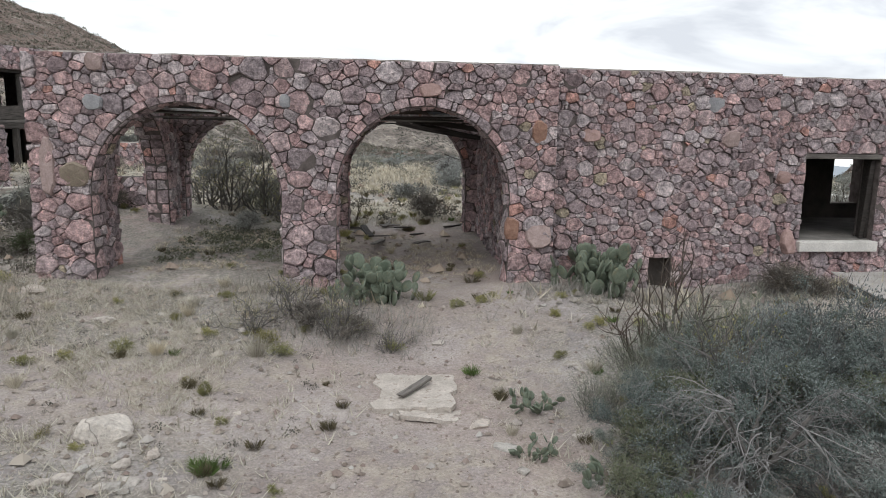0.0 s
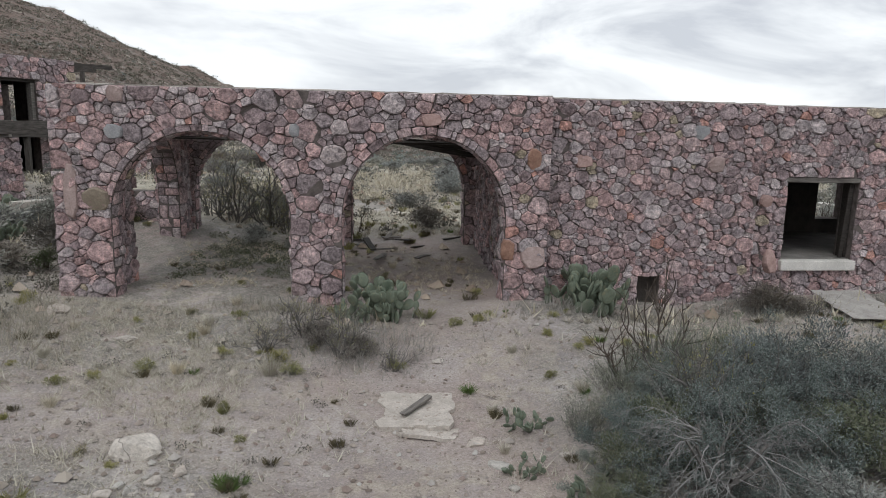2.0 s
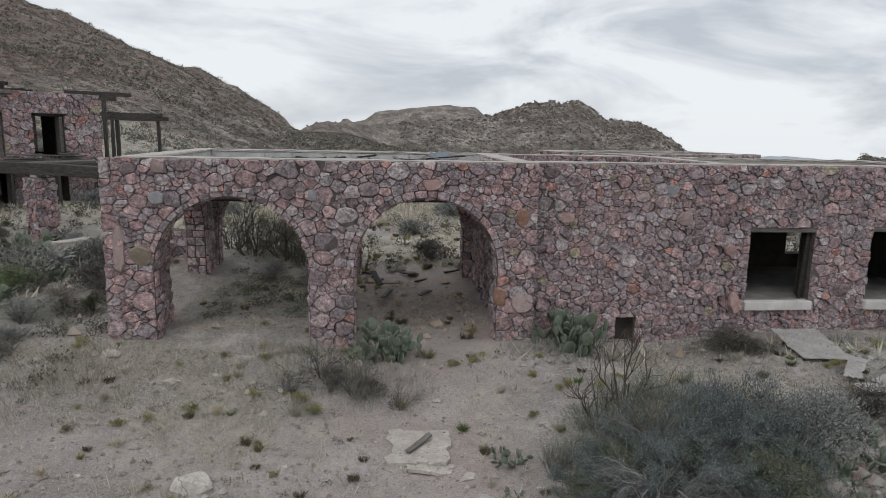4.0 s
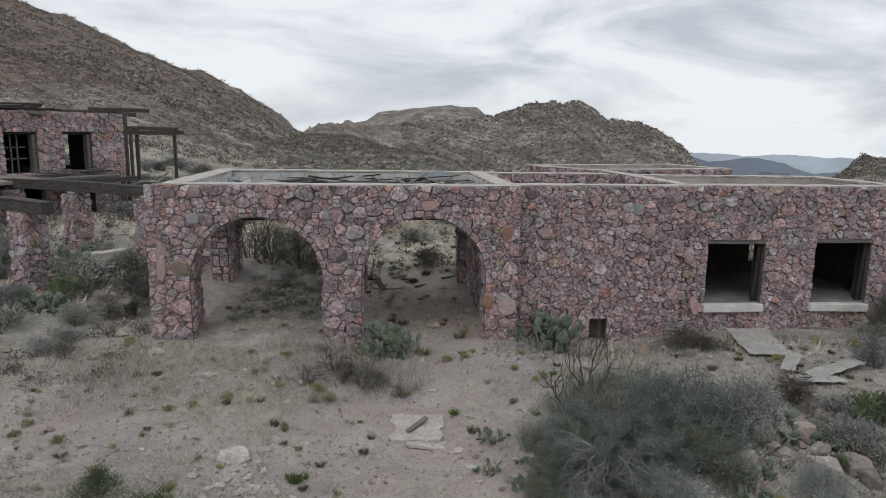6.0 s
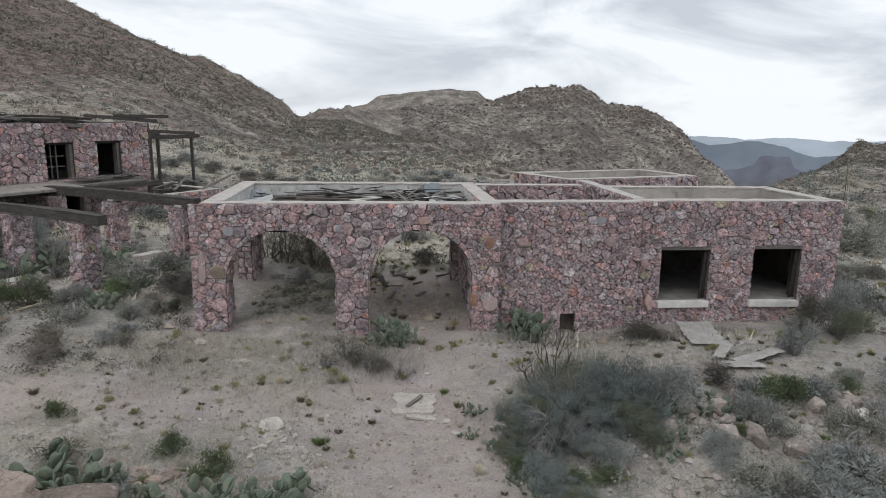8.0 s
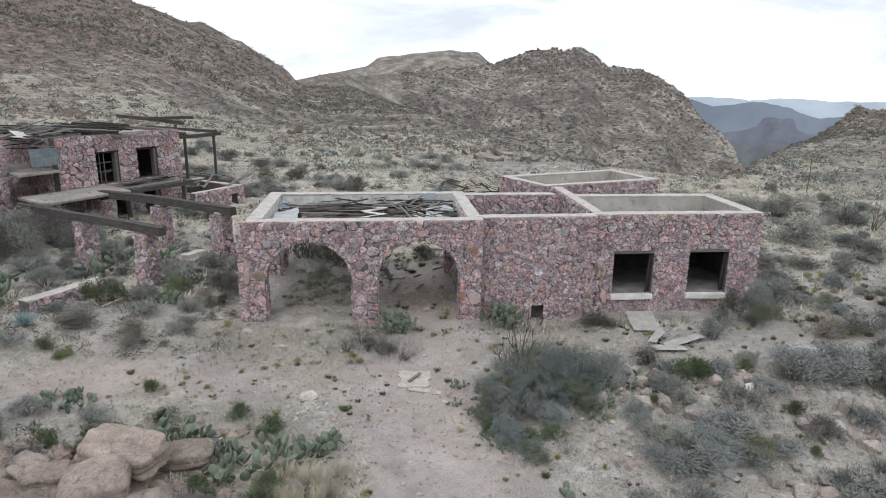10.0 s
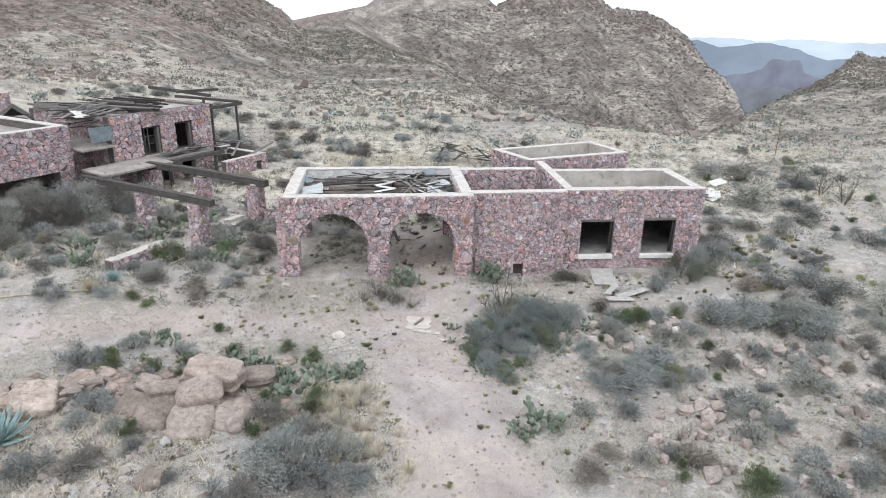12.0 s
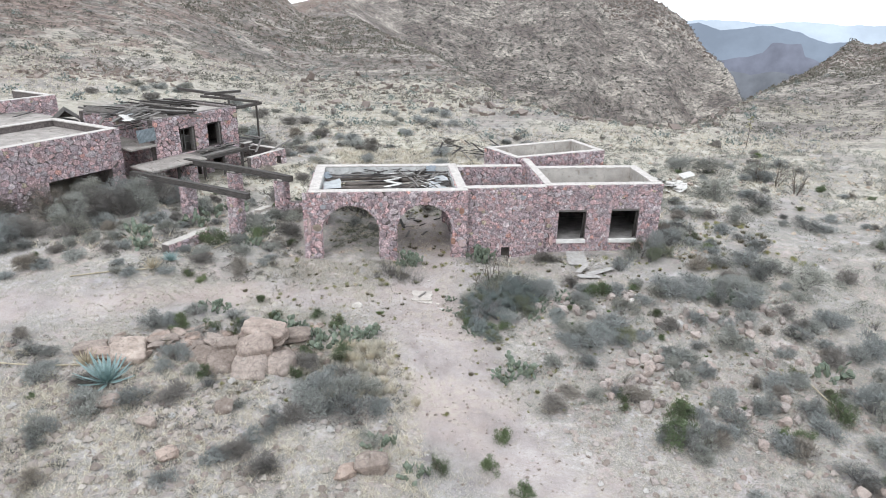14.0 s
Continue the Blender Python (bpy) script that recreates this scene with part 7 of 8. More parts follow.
for k in range(46):
    x, y = rng.uniform(-26, 26), rng.uniform(-32, -8)
    s = rng.uniform(.6, 1.2)
    if to_path(x, y) > 1.2:
        (GREYLOW, DRYBUSH, MOUND)[k % 3].put(rng, x, y, s, s * .75)
for k in range(90):
    x, y = rng.uniform(-30, 6), rng.uniform(22, 56)
    if not built(x, y, 1.0):
        s = rng.uniform(.6, 1.5)
        (GREYLOW, DRYBUSH, GREYLOW, MOUND)[k % 4].put(rng, x, y, s, s * rng.uniform(.55, .8))
for k in range(46):
    x, y = rng.gauss(-3.1, .8), rng.uniform(-1.5, 2.6)
    STRAW_TUFT.put(rng, x, y, rng.uniform(1.3, 2.3))
n_s = 0
while n_s < 150:
    x, y = (rng.uniform(-26, 36), rng.uniform(12, 40)) if n_s % 2 else (rng.uniform(14, 36), rng.uniform(1, 30))
    if built(x, y, .8) or math.hypot(x, y - 10) < 6:
        continue
    q = rng.random()
    kd, s = (GREYLOW, rng.uniform(.5, 1.3)) if q < .5 else (DRYBUSH, rng.uniform(.4, 1.0)) if q < .7 else (TWIGGY, rng.uniform(.5, .9)) if q < .86 else (GREEN, rng.uniform(.3, .7))
    kd.put(rng, x, y, s, s * rng.uniform(.6, .95))
    n_s += 1

# ---- uncounted growth and litter ----


def scatter_mesh(name, xs, ys, sizes, cards, material, label, category, seed, height=.8, wide=.5, lift=.35):
    """Far scrub or grass as one mesh: each clump is a burst of small leaf faces."""
    g = np.random.default_rng(seed)
    n = len(xs)
    z = ground_height(xs, ys)
    c = np.stack([xs, ys, z], 1)[:, None, :].repeat(cards, 1)
    s = sizes[:, None, None]
    off = g.normal(size=(n, cards, 3))
    off /= np.linalg.norm(off, axis=2, keepdims=True)
    off *= g.uniform(.3, 1, (n, cards, 1))
    off[..., 2] = np.abs(off[..., 2]) * height + .02
    p = c + off * s
    a = g.normal(size=(n, cards, 3))
    a[..., 2] += lift
    a /= np.linalg.norm(a, axis=2, keepdims=True)
    b = np.cross(a, g.normal(size=(n, cards, 3)))
    b /= np.linalg.norm(b, axis=2, keepdims=True)
    a, b = a * s * wide, b * s * wide * .6
    tri = np.stack([p - a * .3 - b, p + a, p - a * .2 + b], 2).reshape(-1, 3)
    k = n * cards
    me = bpy.data.meshes.new(name)
    me.from_pydata(tri.tolist(), [], np.arange(k * 3).reshape(k, 3).tolist())
    return tagged(link_mesh(name, me, material), label, category, kind="stuff")


g = np.random.default_rng(99)


def polar(n, r0, r1, a0, a1, power=1.0):
    r = r0 + (r1 - r0) * g.random(n) ** power
    a = np.radians(g.uniform(a0, a1, n))
    return C0[0] + np.sin(a) * r, C0[1] + np.cos(a) * r


def keep_open(xs, ys, m=.6):
    ok = np.array([not built(x, y, m) for x, y in zip(xs, ys)])
    return xs[ok], ys[ok]


xs, ys = keep_open(*polar(2600, 30, 75, -44, 46))
scatter_mesh("hillside_scrub", xs, ys, .15 + .6 * g.random(len(xs)) ** 2.4, 46, HILL_LEAF, "fine grey scrub on the slope behind the ruin", "scrub", 7, wide=.11, height=.75, lift=.6)
xs, ys = keep_open(*polar(10500, 70, 170, -44, 46))
scatter_mesh("hillside_scrub", xs, ys, .2 + .75 * g.random(len(xs)) ** 2.2, 20, FAR_LEAF, "grey scrub dotted over the near hillsides", "scrub", 1, wide=.19, height=.72, lift=.6)
xs, ys = polar(12000, 150, 330, -44, 44)
ok = ~((np.degrees(np.arctan2(xs - C0[0], ys - C0[1])) > 6) & (np.degrees(np.arctan2(xs - C0[0], ys - C0[1])) < 31))
xs, ys = xs[ok], ys[ok]
scatter_mesh("hillside_scrub", xs, ys, .5 + 1.15 * g.random(len(xs)) ** 2, 12, FAR_LEAF, "grey scrub dotted over the far hillsides", "scrub", 2, wide=.28, height=.7, lift=.6)
xs, ys = polar(17000, 230, 575, 2, 31)
scatter_mesh("hillside_scrub", xs, ys, .5 + 1.5 * g.random(len(xs)) ** 2.2, 10, FAR_LEAF, "grey scrub dotted over the middle hill", "scrub", 12, wide=.33, height=.7, lift=.6)
xs, ys = polar(700, 45, 330, -44, 44)
scatter_mesh("hillside_scrub", xs, ys, g.uniform(.4, 1.2, len(xs)), 40, GREY_LEAF, "darker bushes on the hillsides", "scrub", 3, wide=.18, height=.8)
xs, ys = keep_open(*polar(9000, 30, 150, -44, 46))
ok = fbm(xs, ys, 16, 3, 44) > -.12
scatter_mesh("hillside_grass", xs[ok], ys[ok], .1 + .35 * g.random(ok.sum()) ** 2, 12, STRAW, "pale bunch grass over the near hillsides", "dry grass", 4, wide=.3, height=.55, lift=1.5)


def hill_rocks(n, r0, r1, a0, a1, s0, s1, label, seed, bands=True, flat=.5, material=None):
    """Angular blocks bedded along the contour lines, in broken ledges."""
    q = np.random.default_rng(seed)
    r, a = q.uniform(r0, r1, n), np.radians(q.uniform(a0, a1, n))
    xs, ys = C0[0] + np.sin(a) * r, C0[1] + np.cos(a) * r
    z = ground_height(xs, ys)
    if bands:
        ok = (np.sin(z * .6 + 7 * fbm(xs, ys, 22, 4, seed)) + 2.0 * q.normal(size=n) > .3) & (fbm(xs, ys, 36, 4, seed + 1) > .02)
        ok &= np.array([not built(x, y, 4) for x, y in zip(xs, ys)])
        xs, ys, z = xs[ok], ys[ok], z[ok]
    n = len(xs)
    gx, gy = ground_height(xs + 1, ys) - z, ground_height(xs, ys + 1) - z
    ang = np.arctan2(gx, -gy) + q.normal(size=n) * .9
    s = s0 + (s1 - s0) * q.random(n) ** 2.5
    corner = np.array([(x, y, k) for k in (-.6, .5) for x, y in ((-1, -.6), (1, -.6), (1, .6), (-1, .6))])
    v = corner[None] * s[:, None, None] * .5 * q.uniform(.35, 1.3, (n, 8, 3)) * np.array((1.0, 1, flat * 2.2))
    v[..., 2] += v[..., 0] * q.normal(size=(n, 1)) * .3 + v[..., 1] * q.normal(size=(n, 1)) * .3
    ca, sa = np.cos(ang)[:, None], np.sin(ang)[:, None]
    pts = np.stack([v[..., 0] * ca - v[..., 1] * sa + xs[:, None], v[..., 0] * sa + v[..., 1] * ca + ys[:, None], v[..., 2] + z[:, None]], 2).reshape(-1, 3)
    f = np.array([(4, 5, 6, 7), (0, 1, 5, 4), (1, 2, 6, 5), (2, 3, 7, 6), (3, 0, 4, 7)])
    me = bpy.data.meshes.new("hill_rocks")
    me.from_pydata(pts.tolist(), [], ((np.arange(n) * 8)[:, None, None] + f[None]).reshape(-1, 4).tolist())
    return tagged(link_mesh("hill_rocks", me, material or HILL_ROCK), label, "rocks", kind="stuff")


HILL_ROCK = leaf_material("reddish_hill_rock", ((.15, .122, .106), (.22, .178, .155), (.275, .23, .203), (.18, .146, .128), (.24, .20, .178)), rough=.95)
RED_ROCK = leaf_material("red_ledge_rock", ((.16, .122, .103), (.24, .184, .158), (.30, .238, .208), (.20, .152, .13)), rough=.95)
hill_rocks(9000, 100, 190, -44, -20, .15, .9, "red broken ledge on the western hill", 66, flat=.6, material=RED_ROCK)
hill_rocks(19000, 66, 200, -47, -19, .12, .85, "ledges of broken reddish rock on the western hill", 61)
hill_rocks(9000, 150, 320, -47, -8, .3, 1.5, "ledges of broken reddish rock on the western hill", 62)
hill_rocks(3600, 500, 580, 6, 28, .6, 2.6, "broken rocks along the crest of the hill", 63, bands=False, flat=.7)
hill_rocks(2200, 190, 335, 32, 44, .3, 1.4, "broken rocks on the eastern hill", 64, bands=False, flat=.7)
hill_rocks(5200, 60, 540, -10, 34, .25, 1.6, "rocks strewn over the middle hill", 65, bands=False)


def near_scrub(n, x0, x1, y0, y1, s0, s1, seed, material, label, dense=-.05, clear=.5):
    q = np.random.default_rng(seed)
    xs, ys = q.uniform(x0, x1, n), q.uniform(y0, y1, n)
    ok = np.array([(not built(x, y, .3) or (-5.2 < x < -1.9 and 11.7 < y < 16.2)) and to_path(x, y) > clear for x, y in zip(xs, ys)]) & (fbm(xs, ys, 3.0, 3, seed) > dense)
    xs, ys = xs[ok], ys[ok]
    scatter_mesh("low_scrub", xs, ys, s0 + (s1 - s0) * q.random(len(xs)) ** 2, 40, material, label, "scrub", seed + 1, wide=.15, height=.85, lift=1.6)


near_scrub(1900, -24, -1, -9, 4, .06, .3, 31, FAR_LEAF, "low grey scrub between the rocks")
near_scrub(2600, 3, 26, -9, 8, .08, .36, 32, SAGE_LEAF, "low grey scrub over the stony slope")
near_scrub(2200, -26, -6.5, 8, 24, .08, .36, 33, FAR_LEAF, "low dry scrub below the house")
near_scrub(2600, -16, 40, 17, 48, .1, .42, 34, FAR_LEAF, "low dry scrub behind the ruin")
near_scrub(3000, 13, 45, 2, 36, .12, .55, 37, SAGE_LEAF, "grey-green scrub over the eastern slope")
near_scrub(1900, -30, 30, -34, -8.5, .1, .5, 38, SAGE_LEAF, "low grey scrub on the lower slope")
near_scrub(900, -8, 12, 2, 10.8, .04, .12, 35, FAR_LEAF, "tiny dry herbs on the open dirt", clear=-.2)
near_scrub(330, -4.9, -1.7, 12.4, 17.5, .06, .24, 36, UNDER_LEAF, "low green growth under the portico", dense=-.4, clear=.3)


def blades(name, xs, ys, heights, per, material, label, seed, lean=.5, w=.012):
    g2 = np.random.default_rng(seed)
    n = len(xs)
    z = ground_height(xs, ys)
    base = np.stack([xs, ys, z - .01], 1)[:, None, :].repeat(per, 1)
    base[..., :2] += g2.normal(size=(n, per, 2)) * heights[:, None, None] * .28
    d = g2.normal(size=(n, per, 3)) * lean
    d[..., 2] = 1
    tip = base + d * heights[:, None, None] * g2.uniform(.5, 1.1, (n, per, 1))
    ang = g2.uniform(0, 6.28, (n, per))
    side = np.stack([np.cos(ang), np.sin(ang), 0 * ang], 2) * w * (1 + heights[:, None, None])
    tri = np.stack([base - side, base + side, tip], 2).reshape(-1, 3)
    k = n * per
    me = bpy.data.meshes.new(name)
    me.from_pydata(tri.tolist(), [], np.arange(k * 3).reshape(k, 3).tolist())
    return tagged(link_mesh(name, me, material), label, "dry grass", kind="stuff")


xs, ys = g.uniform(-22, 24, 26000), 11 - 20 * g.random(26000) ** .85 - 14 * (g.random(26000) < .12) * g.random(26000)
keep = np.array([(to_path(x, y) > -.9 + 1.3 * abs(q)) and not built(x, y) for x, y, q in zip(xs, ys, g.normal(size=26000))]) & (fbm(xs, ys, 4.0, 3, 9) > -.12)
blades("dry_grass", xs[keep], ys[keep], g.uniform(.04, .17, keep.sum()), 7, STRAW, "thin dry straw grass over the near ground", 5, lean=.8, w=.008)
xs, ys = g.uniform(-8.5, -2.6, 4600), g.uniform(3.5, 10.6, 4600)
keep = (fbm(xs, ys, 1.8, 3, 29) > .02) & np.array([to_path(x, y) > -.9 for x, y in zip(xs, ys)])
blades("dry_grass", xs[keep], ys[keep], g.uniform(.05, .19, keep.sum()), 8, STRAW, "dense straw-coloured grass patches on the dirt", 8, lean=.8, w=.003)
xs, ys = g.uniform(-22, -1, 9000), g.uniform(-8.5, 3, 9000)
keep = (fbm(xs, ys, 2.6, 3, 55) > -.15) & np.array([to_path(x, y) > .2 for x, y in zip(xs, ys)])
blades("dry_grass", xs[keep], ys[keep], g.uniform(.06, .24, keep.sum()), 8, STRAW, "pale straw grass between the rocks", 91, lean=.8, w=.009)
xs, ys = g.uniform(-5, 6, 1000), 17.2 + 16 * g.random(1000) ** 1.3
keep = np.array([not built(x, y, .1) for x, y in zip(xs, ys)]) & (fbm(xs, ys, 3.4, 3, 57) > -.3)
blades("dry_grass", xs[keep], ys[keep], g.uniform(.1, .3, keep.sum()), 11, STRAW, "thick pale dry grass behind the arches", 92, lean=.7, w=.011)
xs, ys = g.uniform(-5.3, 1.6, 1500), g.uniform(11.6, 16.2, 1500)
keep = fbm(xs, ys, 1.5, 3, 58) > .0
blades("dry_grass", xs[keep], ys[keep], g.uniform(.04, .14, keep.sum()), 7, STRAW, "thin dry grass on the portico floor", 93, lean=1.0, w=.006)
DEAD = leaf_material("grey_dead_stems", ((.20, .19, .17), (.30, .285, .26), (.38, .36, .33), (.25, .235, .215)))
for k, (x, y, sx, sy, q) in enumerate(((-1.4, 9.4, .8, .45, 170), (6.4, 10.7, .5, .25, 160), (-2.6, 10.6, .5, .2, 110), (3.2, 10.4, .9, .2, 120), (9.6, 11.2, .6, .2, 110), (-6.4, 9.2, .5, .8, 200))):
    xs, ys = g.normal(x, sx, q), g.normal(y, sy, q)
    keep = np.array([not built(a, b) for a, b in zip(xs, ys)])
    blades("dead_grass", xs[keep], ys[keep], g.uniform(.12, .4, keep.sum()), 9, DEAD, "grey dead grass standing in a clump", 80 + k, lean=.45, w=.004)
xs, ys = g.uniform(-9, 9, 9000), g.uniform(2.5, 11, 9000)
keep = np.array([(to_path(x, y) > -1.2 + .9 * abs(q)) and not built(x, y) for x, y, q in zip(xs, ys, g.normal(size=9000))]) & (fbm(xs, ys, 1.6, 3, 19) > -.1)
blades("dry_grass", xs[keep], ys[keep], g.uniform(.03, .1, keep.sum()), 6, STRAW, "short dead straw over the open dirt", 7, lean=1.1, w=.003)
xs, ys = g.uniform(-14, -3, 4200), g.uniform(2.6, 8.4, 4200)
keep = np.array([not built(x, y) for x, y in zip(xs, ys)]) & (fbm(xs, ys, 2.2, 3, 23) > -.12)
blades("dry_grass", xs[keep], ys[keep], g.uniform(.04, .12, keep.sum()), 7, STRAW, "short pale straw beside the outcrop", 9, lean=1.0, w=.006)
xs, ys = g.uniform(-45, 60, 16000), 10 + 75 * g.random(16000) ** 1.2
xs[:2600], ys[:2600] = g.uniform(-6, 9, 2600), g.uniform(19, 33, 2600)
keep = np.array([not built(x, y, .2) for x, y in zip(xs, ys)]) & (fbm(xs, ys, 9.0, 3, 12) > -.1)
blades("dry_grass", xs[keep], ys[keep], g.uniform(.12, .38, keep.sum()), 7, STRAW, "pale dry grass over the slopes behind", 6, lean=.6, w=.02)


def pebbles(name, n, x0, x1, y0, y1, s0, s1, material, label, seed, mask=None):
    g3 = np.random.default_rng(seed)
    xs, ys = g3.uniform(x0, x1, n), g3.uniform(y0, y1, n)
    ok = np.array([not built(x, y) or (-5 < x < 1.4 and 11.5 < y < 16) for x, y in zip(xs, ys)])
    if mask is not None:
        ok &= mask(xs, ys)
    xs, ys = xs[ok], ys[ok]
    n = len(xs)
    s = s0 + (s1 - s0) * g3.random(n) ** 3
    z = ground_height(xs, ys) + s * .1
    shape = np.array([(1, 0, 0), (.3, .9, .1), (-.7, .6, 0), (-.8, -.5, .1), (.2, -1, 0), (.2, .15, .62), (-.4, .1, .52)]) * (.8, .8, 1)
    v = shape[None] * g3.uniform(.7, 1.3, (n, 7, 3)) * s[:, None, None]
    a = g3.uniform(0, 6.28, n)
    ca, sa = np.cos(a)[:, None], np.sin(a)[:, None]
    vx, vy = v[..., 0] * ca - v[..., 1] * sa, v[..., 0] * sa + v[..., 1] * ca
    pts = np.stack([vx + xs[:, None], vy + ys[:, None], v[..., 2] + z[:, None]], 2).reshape(-1, 3)
    f = np.array([(0, 1, 5), (1, 2, 6), (1, 6, 5), (2, 3, 6), (3, 4, 5), (3, 5, 6), (4, 0, 5)])
    faces = (np.arange(n) * 7)[:, None, None] + f[None]
    me = bpy.data.meshes.new(name)
    me.from_pydata(pts.tolist(), [], faces.reshape(-1, 3).tolist())
    return tagged(link_mesh(name, me, material), label, "gravel", kind="stuff")


PEBBLE = leaf_material("gravel_stones", ((.22, .18, .155), (.34, .29, .25), (.42, .37, .33), (.26, .20, .175), (.50, .475, .445)), rough=.95)
PALE_PEBBLE = leaf_material("pale_rocks", ((.25, .218, .192), (.34, .305, .272), (.41, .375, .338), (.29, .255, .228)), rough=.95)
pebbles("gravel", 16000, -8, 8, 3.5, 12, .006, .024, PEBBLE, "grit strewn over the dirt", 26)
pebbles("gravel", 9000, -9, 9, 3, 16, .012, .06, PEBBLE, "small stones strewn over the dirt", 21)
pebbles("gravel", 7500, -16, 18, -12, 7, .02, .10, PEBBLE, "loose stones over the slope and path", 22)
pebbles("gravel", 2600, -18, -2, -9, 3, .05, .24, PEBBLE, "broken rocks over the bushy slope", 25, mask=lambda x, y: fbm(x, y, 3.5, 3, 41) > -.1)
pebbles("gravel", 1500, -20, -2, -9, 1, .05, .22, PALE_PEBBLE, "pale broken rocks over the bushy slope", 27, mask=lambda x, y: fbm(x, y, 3.0, 3, 42) > -.15)
pebbles("gravel", 2600, 4, 18, -9, 6, .04, .18, PEBBLE, "broken rocks over the stony slope", 23)
pebbles("gravel", 2500, -18, 40, 10, 45, .05, .25, PEBBLE, "loose stones over the slopes behind", 24)

pebbles("gravel", 420, 1.9, 9.5, 9.7, 11.3, .03, .12, PALE_PEBBLE, "pale rubble fallen along the wall foot", 31, mask=lambda x, y: fbm(x, y, 1.1, 2, 51) > .0)
pebbles("gravel", 260, -7.5, -2.2, 4.6, 10.5, .03, .13, PALE_PEBBLE, "pale stones lying about the open dirt", 32, mask=lambda x, y: fbm(x, y, 1.6, 2, 52) > .05)
pebbles("gravel", 1400, -8, 8, 3.5, 11, .012, .045, PALE_PEBBLE, "pale chips strewn over the dirt", 33)

# ---- rubbish heaps behind the ruin ----
rng = random.Random(515)
for k in range(34):
    x, y = 5.6 + rng.gauss(0, 1.5), 32.8 + rng.gauss(0, 1.2)
    plank("scrap_plank", rng.uniform(1.0, 2.8), rng.uniform(.08, .2), .035, 2000 + k, rng.choice((OLD_WOOD, DARK_WOOD, DARK_WOOD)), "weathered plank in a rubbish heap behind the ruin", "board",
          pose(x, y, gz(x, y) + rng.uniform(.05, .5), rng.uniform(-15, 15), rng.uniform(-16, 16), rng.uniform(0, 360)), "planks of the rubbish heap")
for k in range(16):
    x, y = 19.4 + rng.gauss(0, 1.1), 23.9 + rng.gauss(0, 1.3)
    sheet("scrap_sheet", rng.uniform(.5, 1.2), rng.uniform(.5, 1.2), 2100 + k, WHITE_WOOD, "torn white board in a rubbish heap", pose(x, y, gz(x, y) + rng.uniform(.08, .35), rng.uniform(-30, 30), rng.uniform(-30, 30), rng.uniform(0, 360)), lift=.04)
for k in range(40):
    x, y = 18.6 + rng.gauss(0, 1.7), 24.3 + rng.gauss(0, 1.6)
    s = rng.uniform(.15, .55)
    rock(rng.choice(BLOCKS), x, y, s * 1.3, s, s * .7, rng.uniform(0, 360), dz=.03, label="pale lump of broken rubble in a heap", name="rubble_lump", group="rubble heap")
for k in range(13):
    x, y = rng.uniform(-1.3, 1.3), rng.uniform(13.2, 18.5)
    plank("scrap_plank", rng.uniform(.5, 1.6), rng.uniform(.07, .16), .03, 2200 + k, rng.choice((OLD_WOOD, DARK_WOOD)), "fallen plank lying on dirt behind the arch", "board",
          pose(x, y, gz(x, y) + .05, rng.uniform(-5, 5), rng.uniform(-6, 6), rng.uniform(0, 360)), "fallen planks behind the arch")

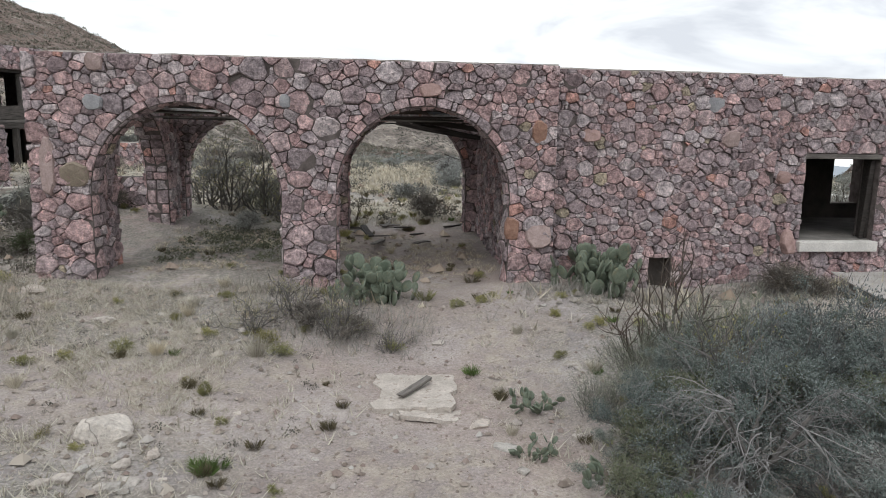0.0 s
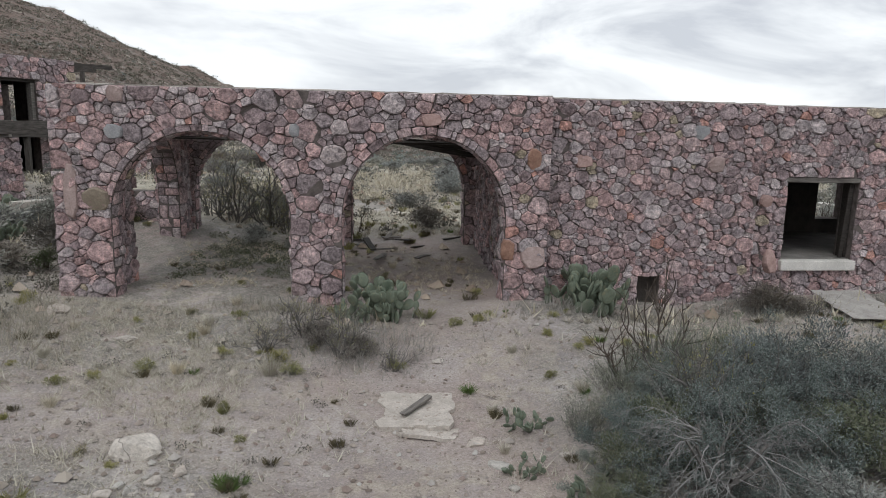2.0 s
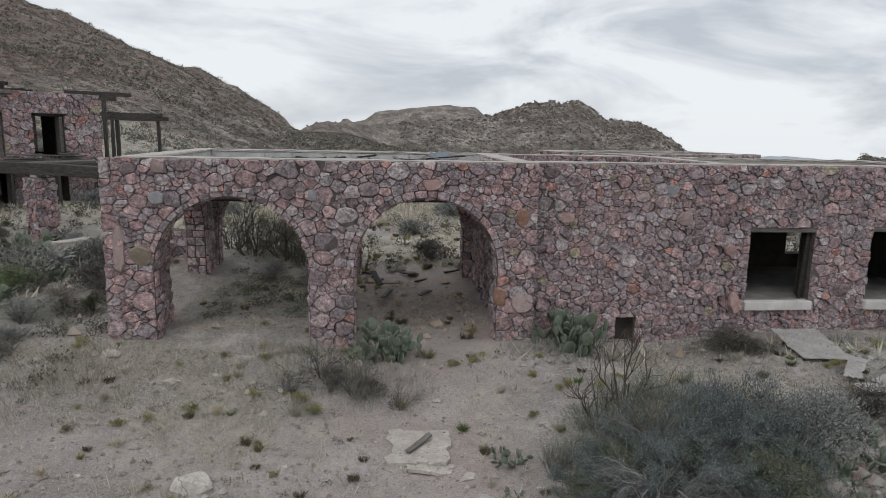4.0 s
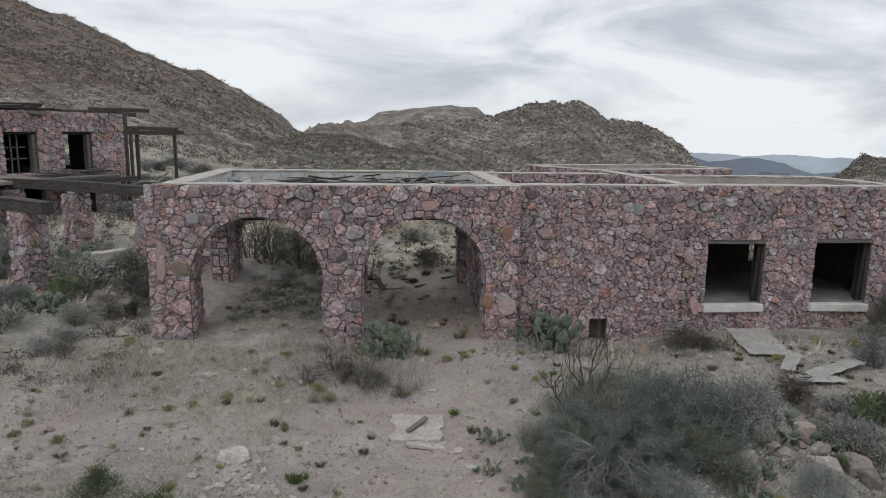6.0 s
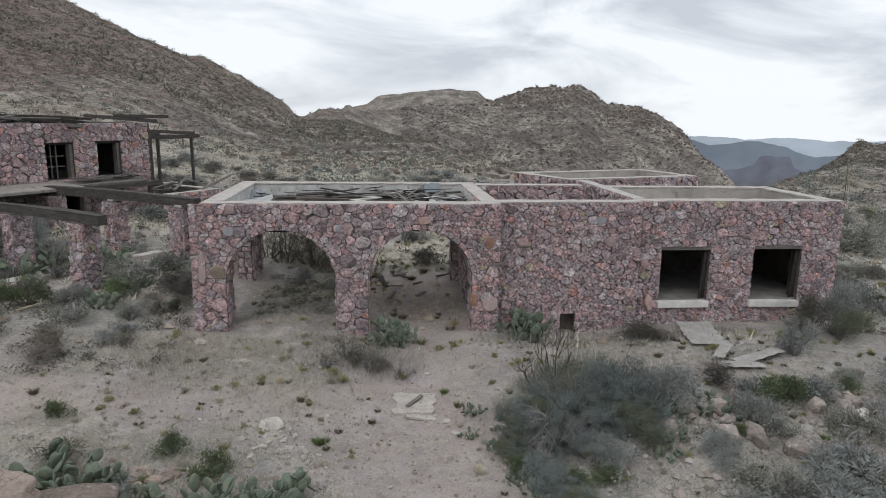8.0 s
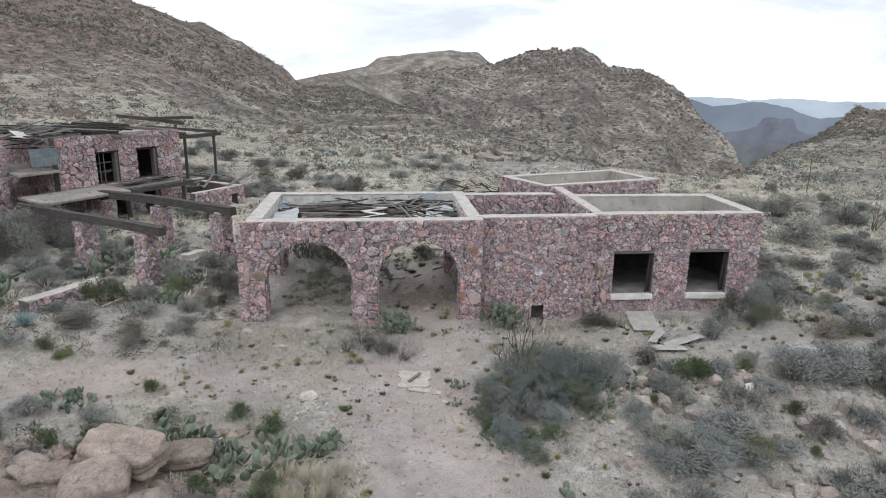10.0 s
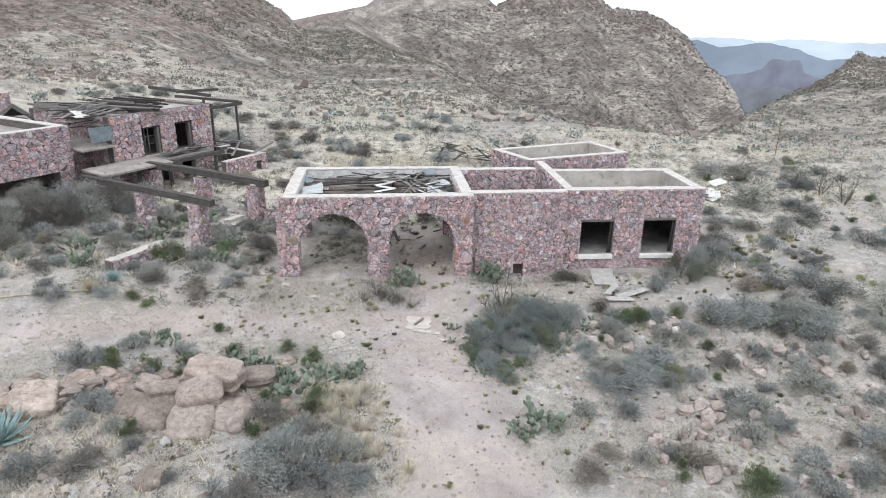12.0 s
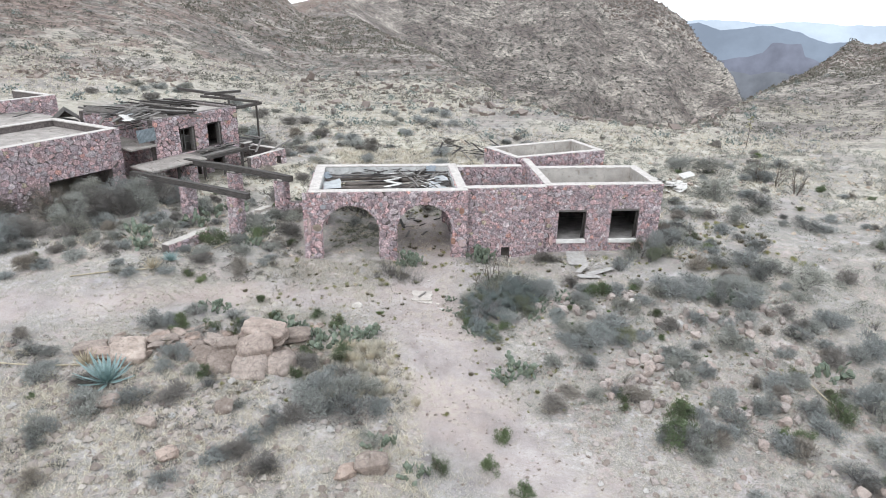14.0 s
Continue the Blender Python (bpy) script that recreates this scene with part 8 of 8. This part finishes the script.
# ---- odd stones set in the front walls ----
ORANGE_STONE = simple("rusty_orange_stone", (.27, .155, .115), (.44, .27, .205), 9, .85, .8, fine=45, spots=(.20, .11, .08))
PINK_STONE = simple("pinkish_squared_stone", (.30, .225, .21), (.46, .36, .34), 7, .88, .8, fine=45, spots=(.26, .20, .19))
BLUE_STONE = simple("blue_grey_stone", (.25, .25, .262), (.37, .37, .382), 7, .85, .7, fine=45)
OLIVE_STONE = simple("lichened_brown_stone", (.24, .20, .155), (.37, .315, .25), 6, .9, .8, fine=45, spots=(.30, .22, .20))
RED_STONE = simple("dull_red_stone", (.31, .205, .185), (.46, .325, .30), 8, .85, .8, fine=45)
rng = random.Random(99)
for mat_, x, z, w_, h_, y_ in ((ORANGE_STONE, 1.99, 2.89, 0.29, 0.44, 11.0),
                                    (PINK_STONE, 2.04, 1.12, 0.51, 0.45, 11.0),
                                    (BLUE_STONE, -5.21, 3.25, 0.32, 0.27, 11.0),
                                    (OLIVE_STONE, -5.57, 2.1, 0.51, 0.45, 11.0),
                                    (PINK_STONE, -5.95, 2.26, 0.23, 1.01, 11.0),
                                    (RED_STONE, 0.12, 3.55, 0.39, 0.24, 11.0),
                                    (RED_STONE, 3.01, 2.87, 0.4, 0.26, 11.43),
                                    (PINK_STONE, -5.15, 3.86, 0.3, 0.3, 11.0),
                                    (BLUE_STONE, -2.24, 3.32, 0.2, 0.24, 11.0),
                                    (ORANGE_STONE, 1.56, 1.24, 0.26, 0.43, 11.0),
                                    (BLUE_STONE, 5.34, 3.44, 0.37, 0.31, 11.48),
                                    (PINK_STONE, 5.69, 2.84, 0.37, 0.33, 11.48),
                                    (RED_STONE, 6.8, 2.15, 0.24, 0.26, 11.48),
                                    (RED_STONE, 7.0, 0.95, 0.26, 0.5, 11.48)):
    ring = []
    for k in range(9):
        a = 2 * math.pi * (k + rng.uniform(-.2, .2)) / 9
        q = max(abs(math.cos(a)), abs(math.sin(a))) ** -.6 * rng.uniform(.9, 1.04)
        ring.append((x + math.cos(a) * w_ * .5 * q, z + math.sin(a) * h_ * .5 * q))
    vs, fs = stone_geometry(ring, lambda u, v, o: Vector((u, y_ - o, v)), rng, (.075, .1))
    me = bpy.data.meshes.new("stone")
    me.from_pydata(vs, [], fs)
    link_mesh("stone", me, mat_, front if y_ < 11.1 else plain)

# ---- stones on the wall faces ----
for w, o, ud, out, (u0, u1, v0, v1), rects, arches, sides, seed, sizes, single in PENDING:
    cells = stone_cells(u0, u1, v0, v1, seed, sizes, rects=rects, arches=arches, sides=sides)
    face_stones(w, o, ud, out, cells, seed, single, coarse=True)
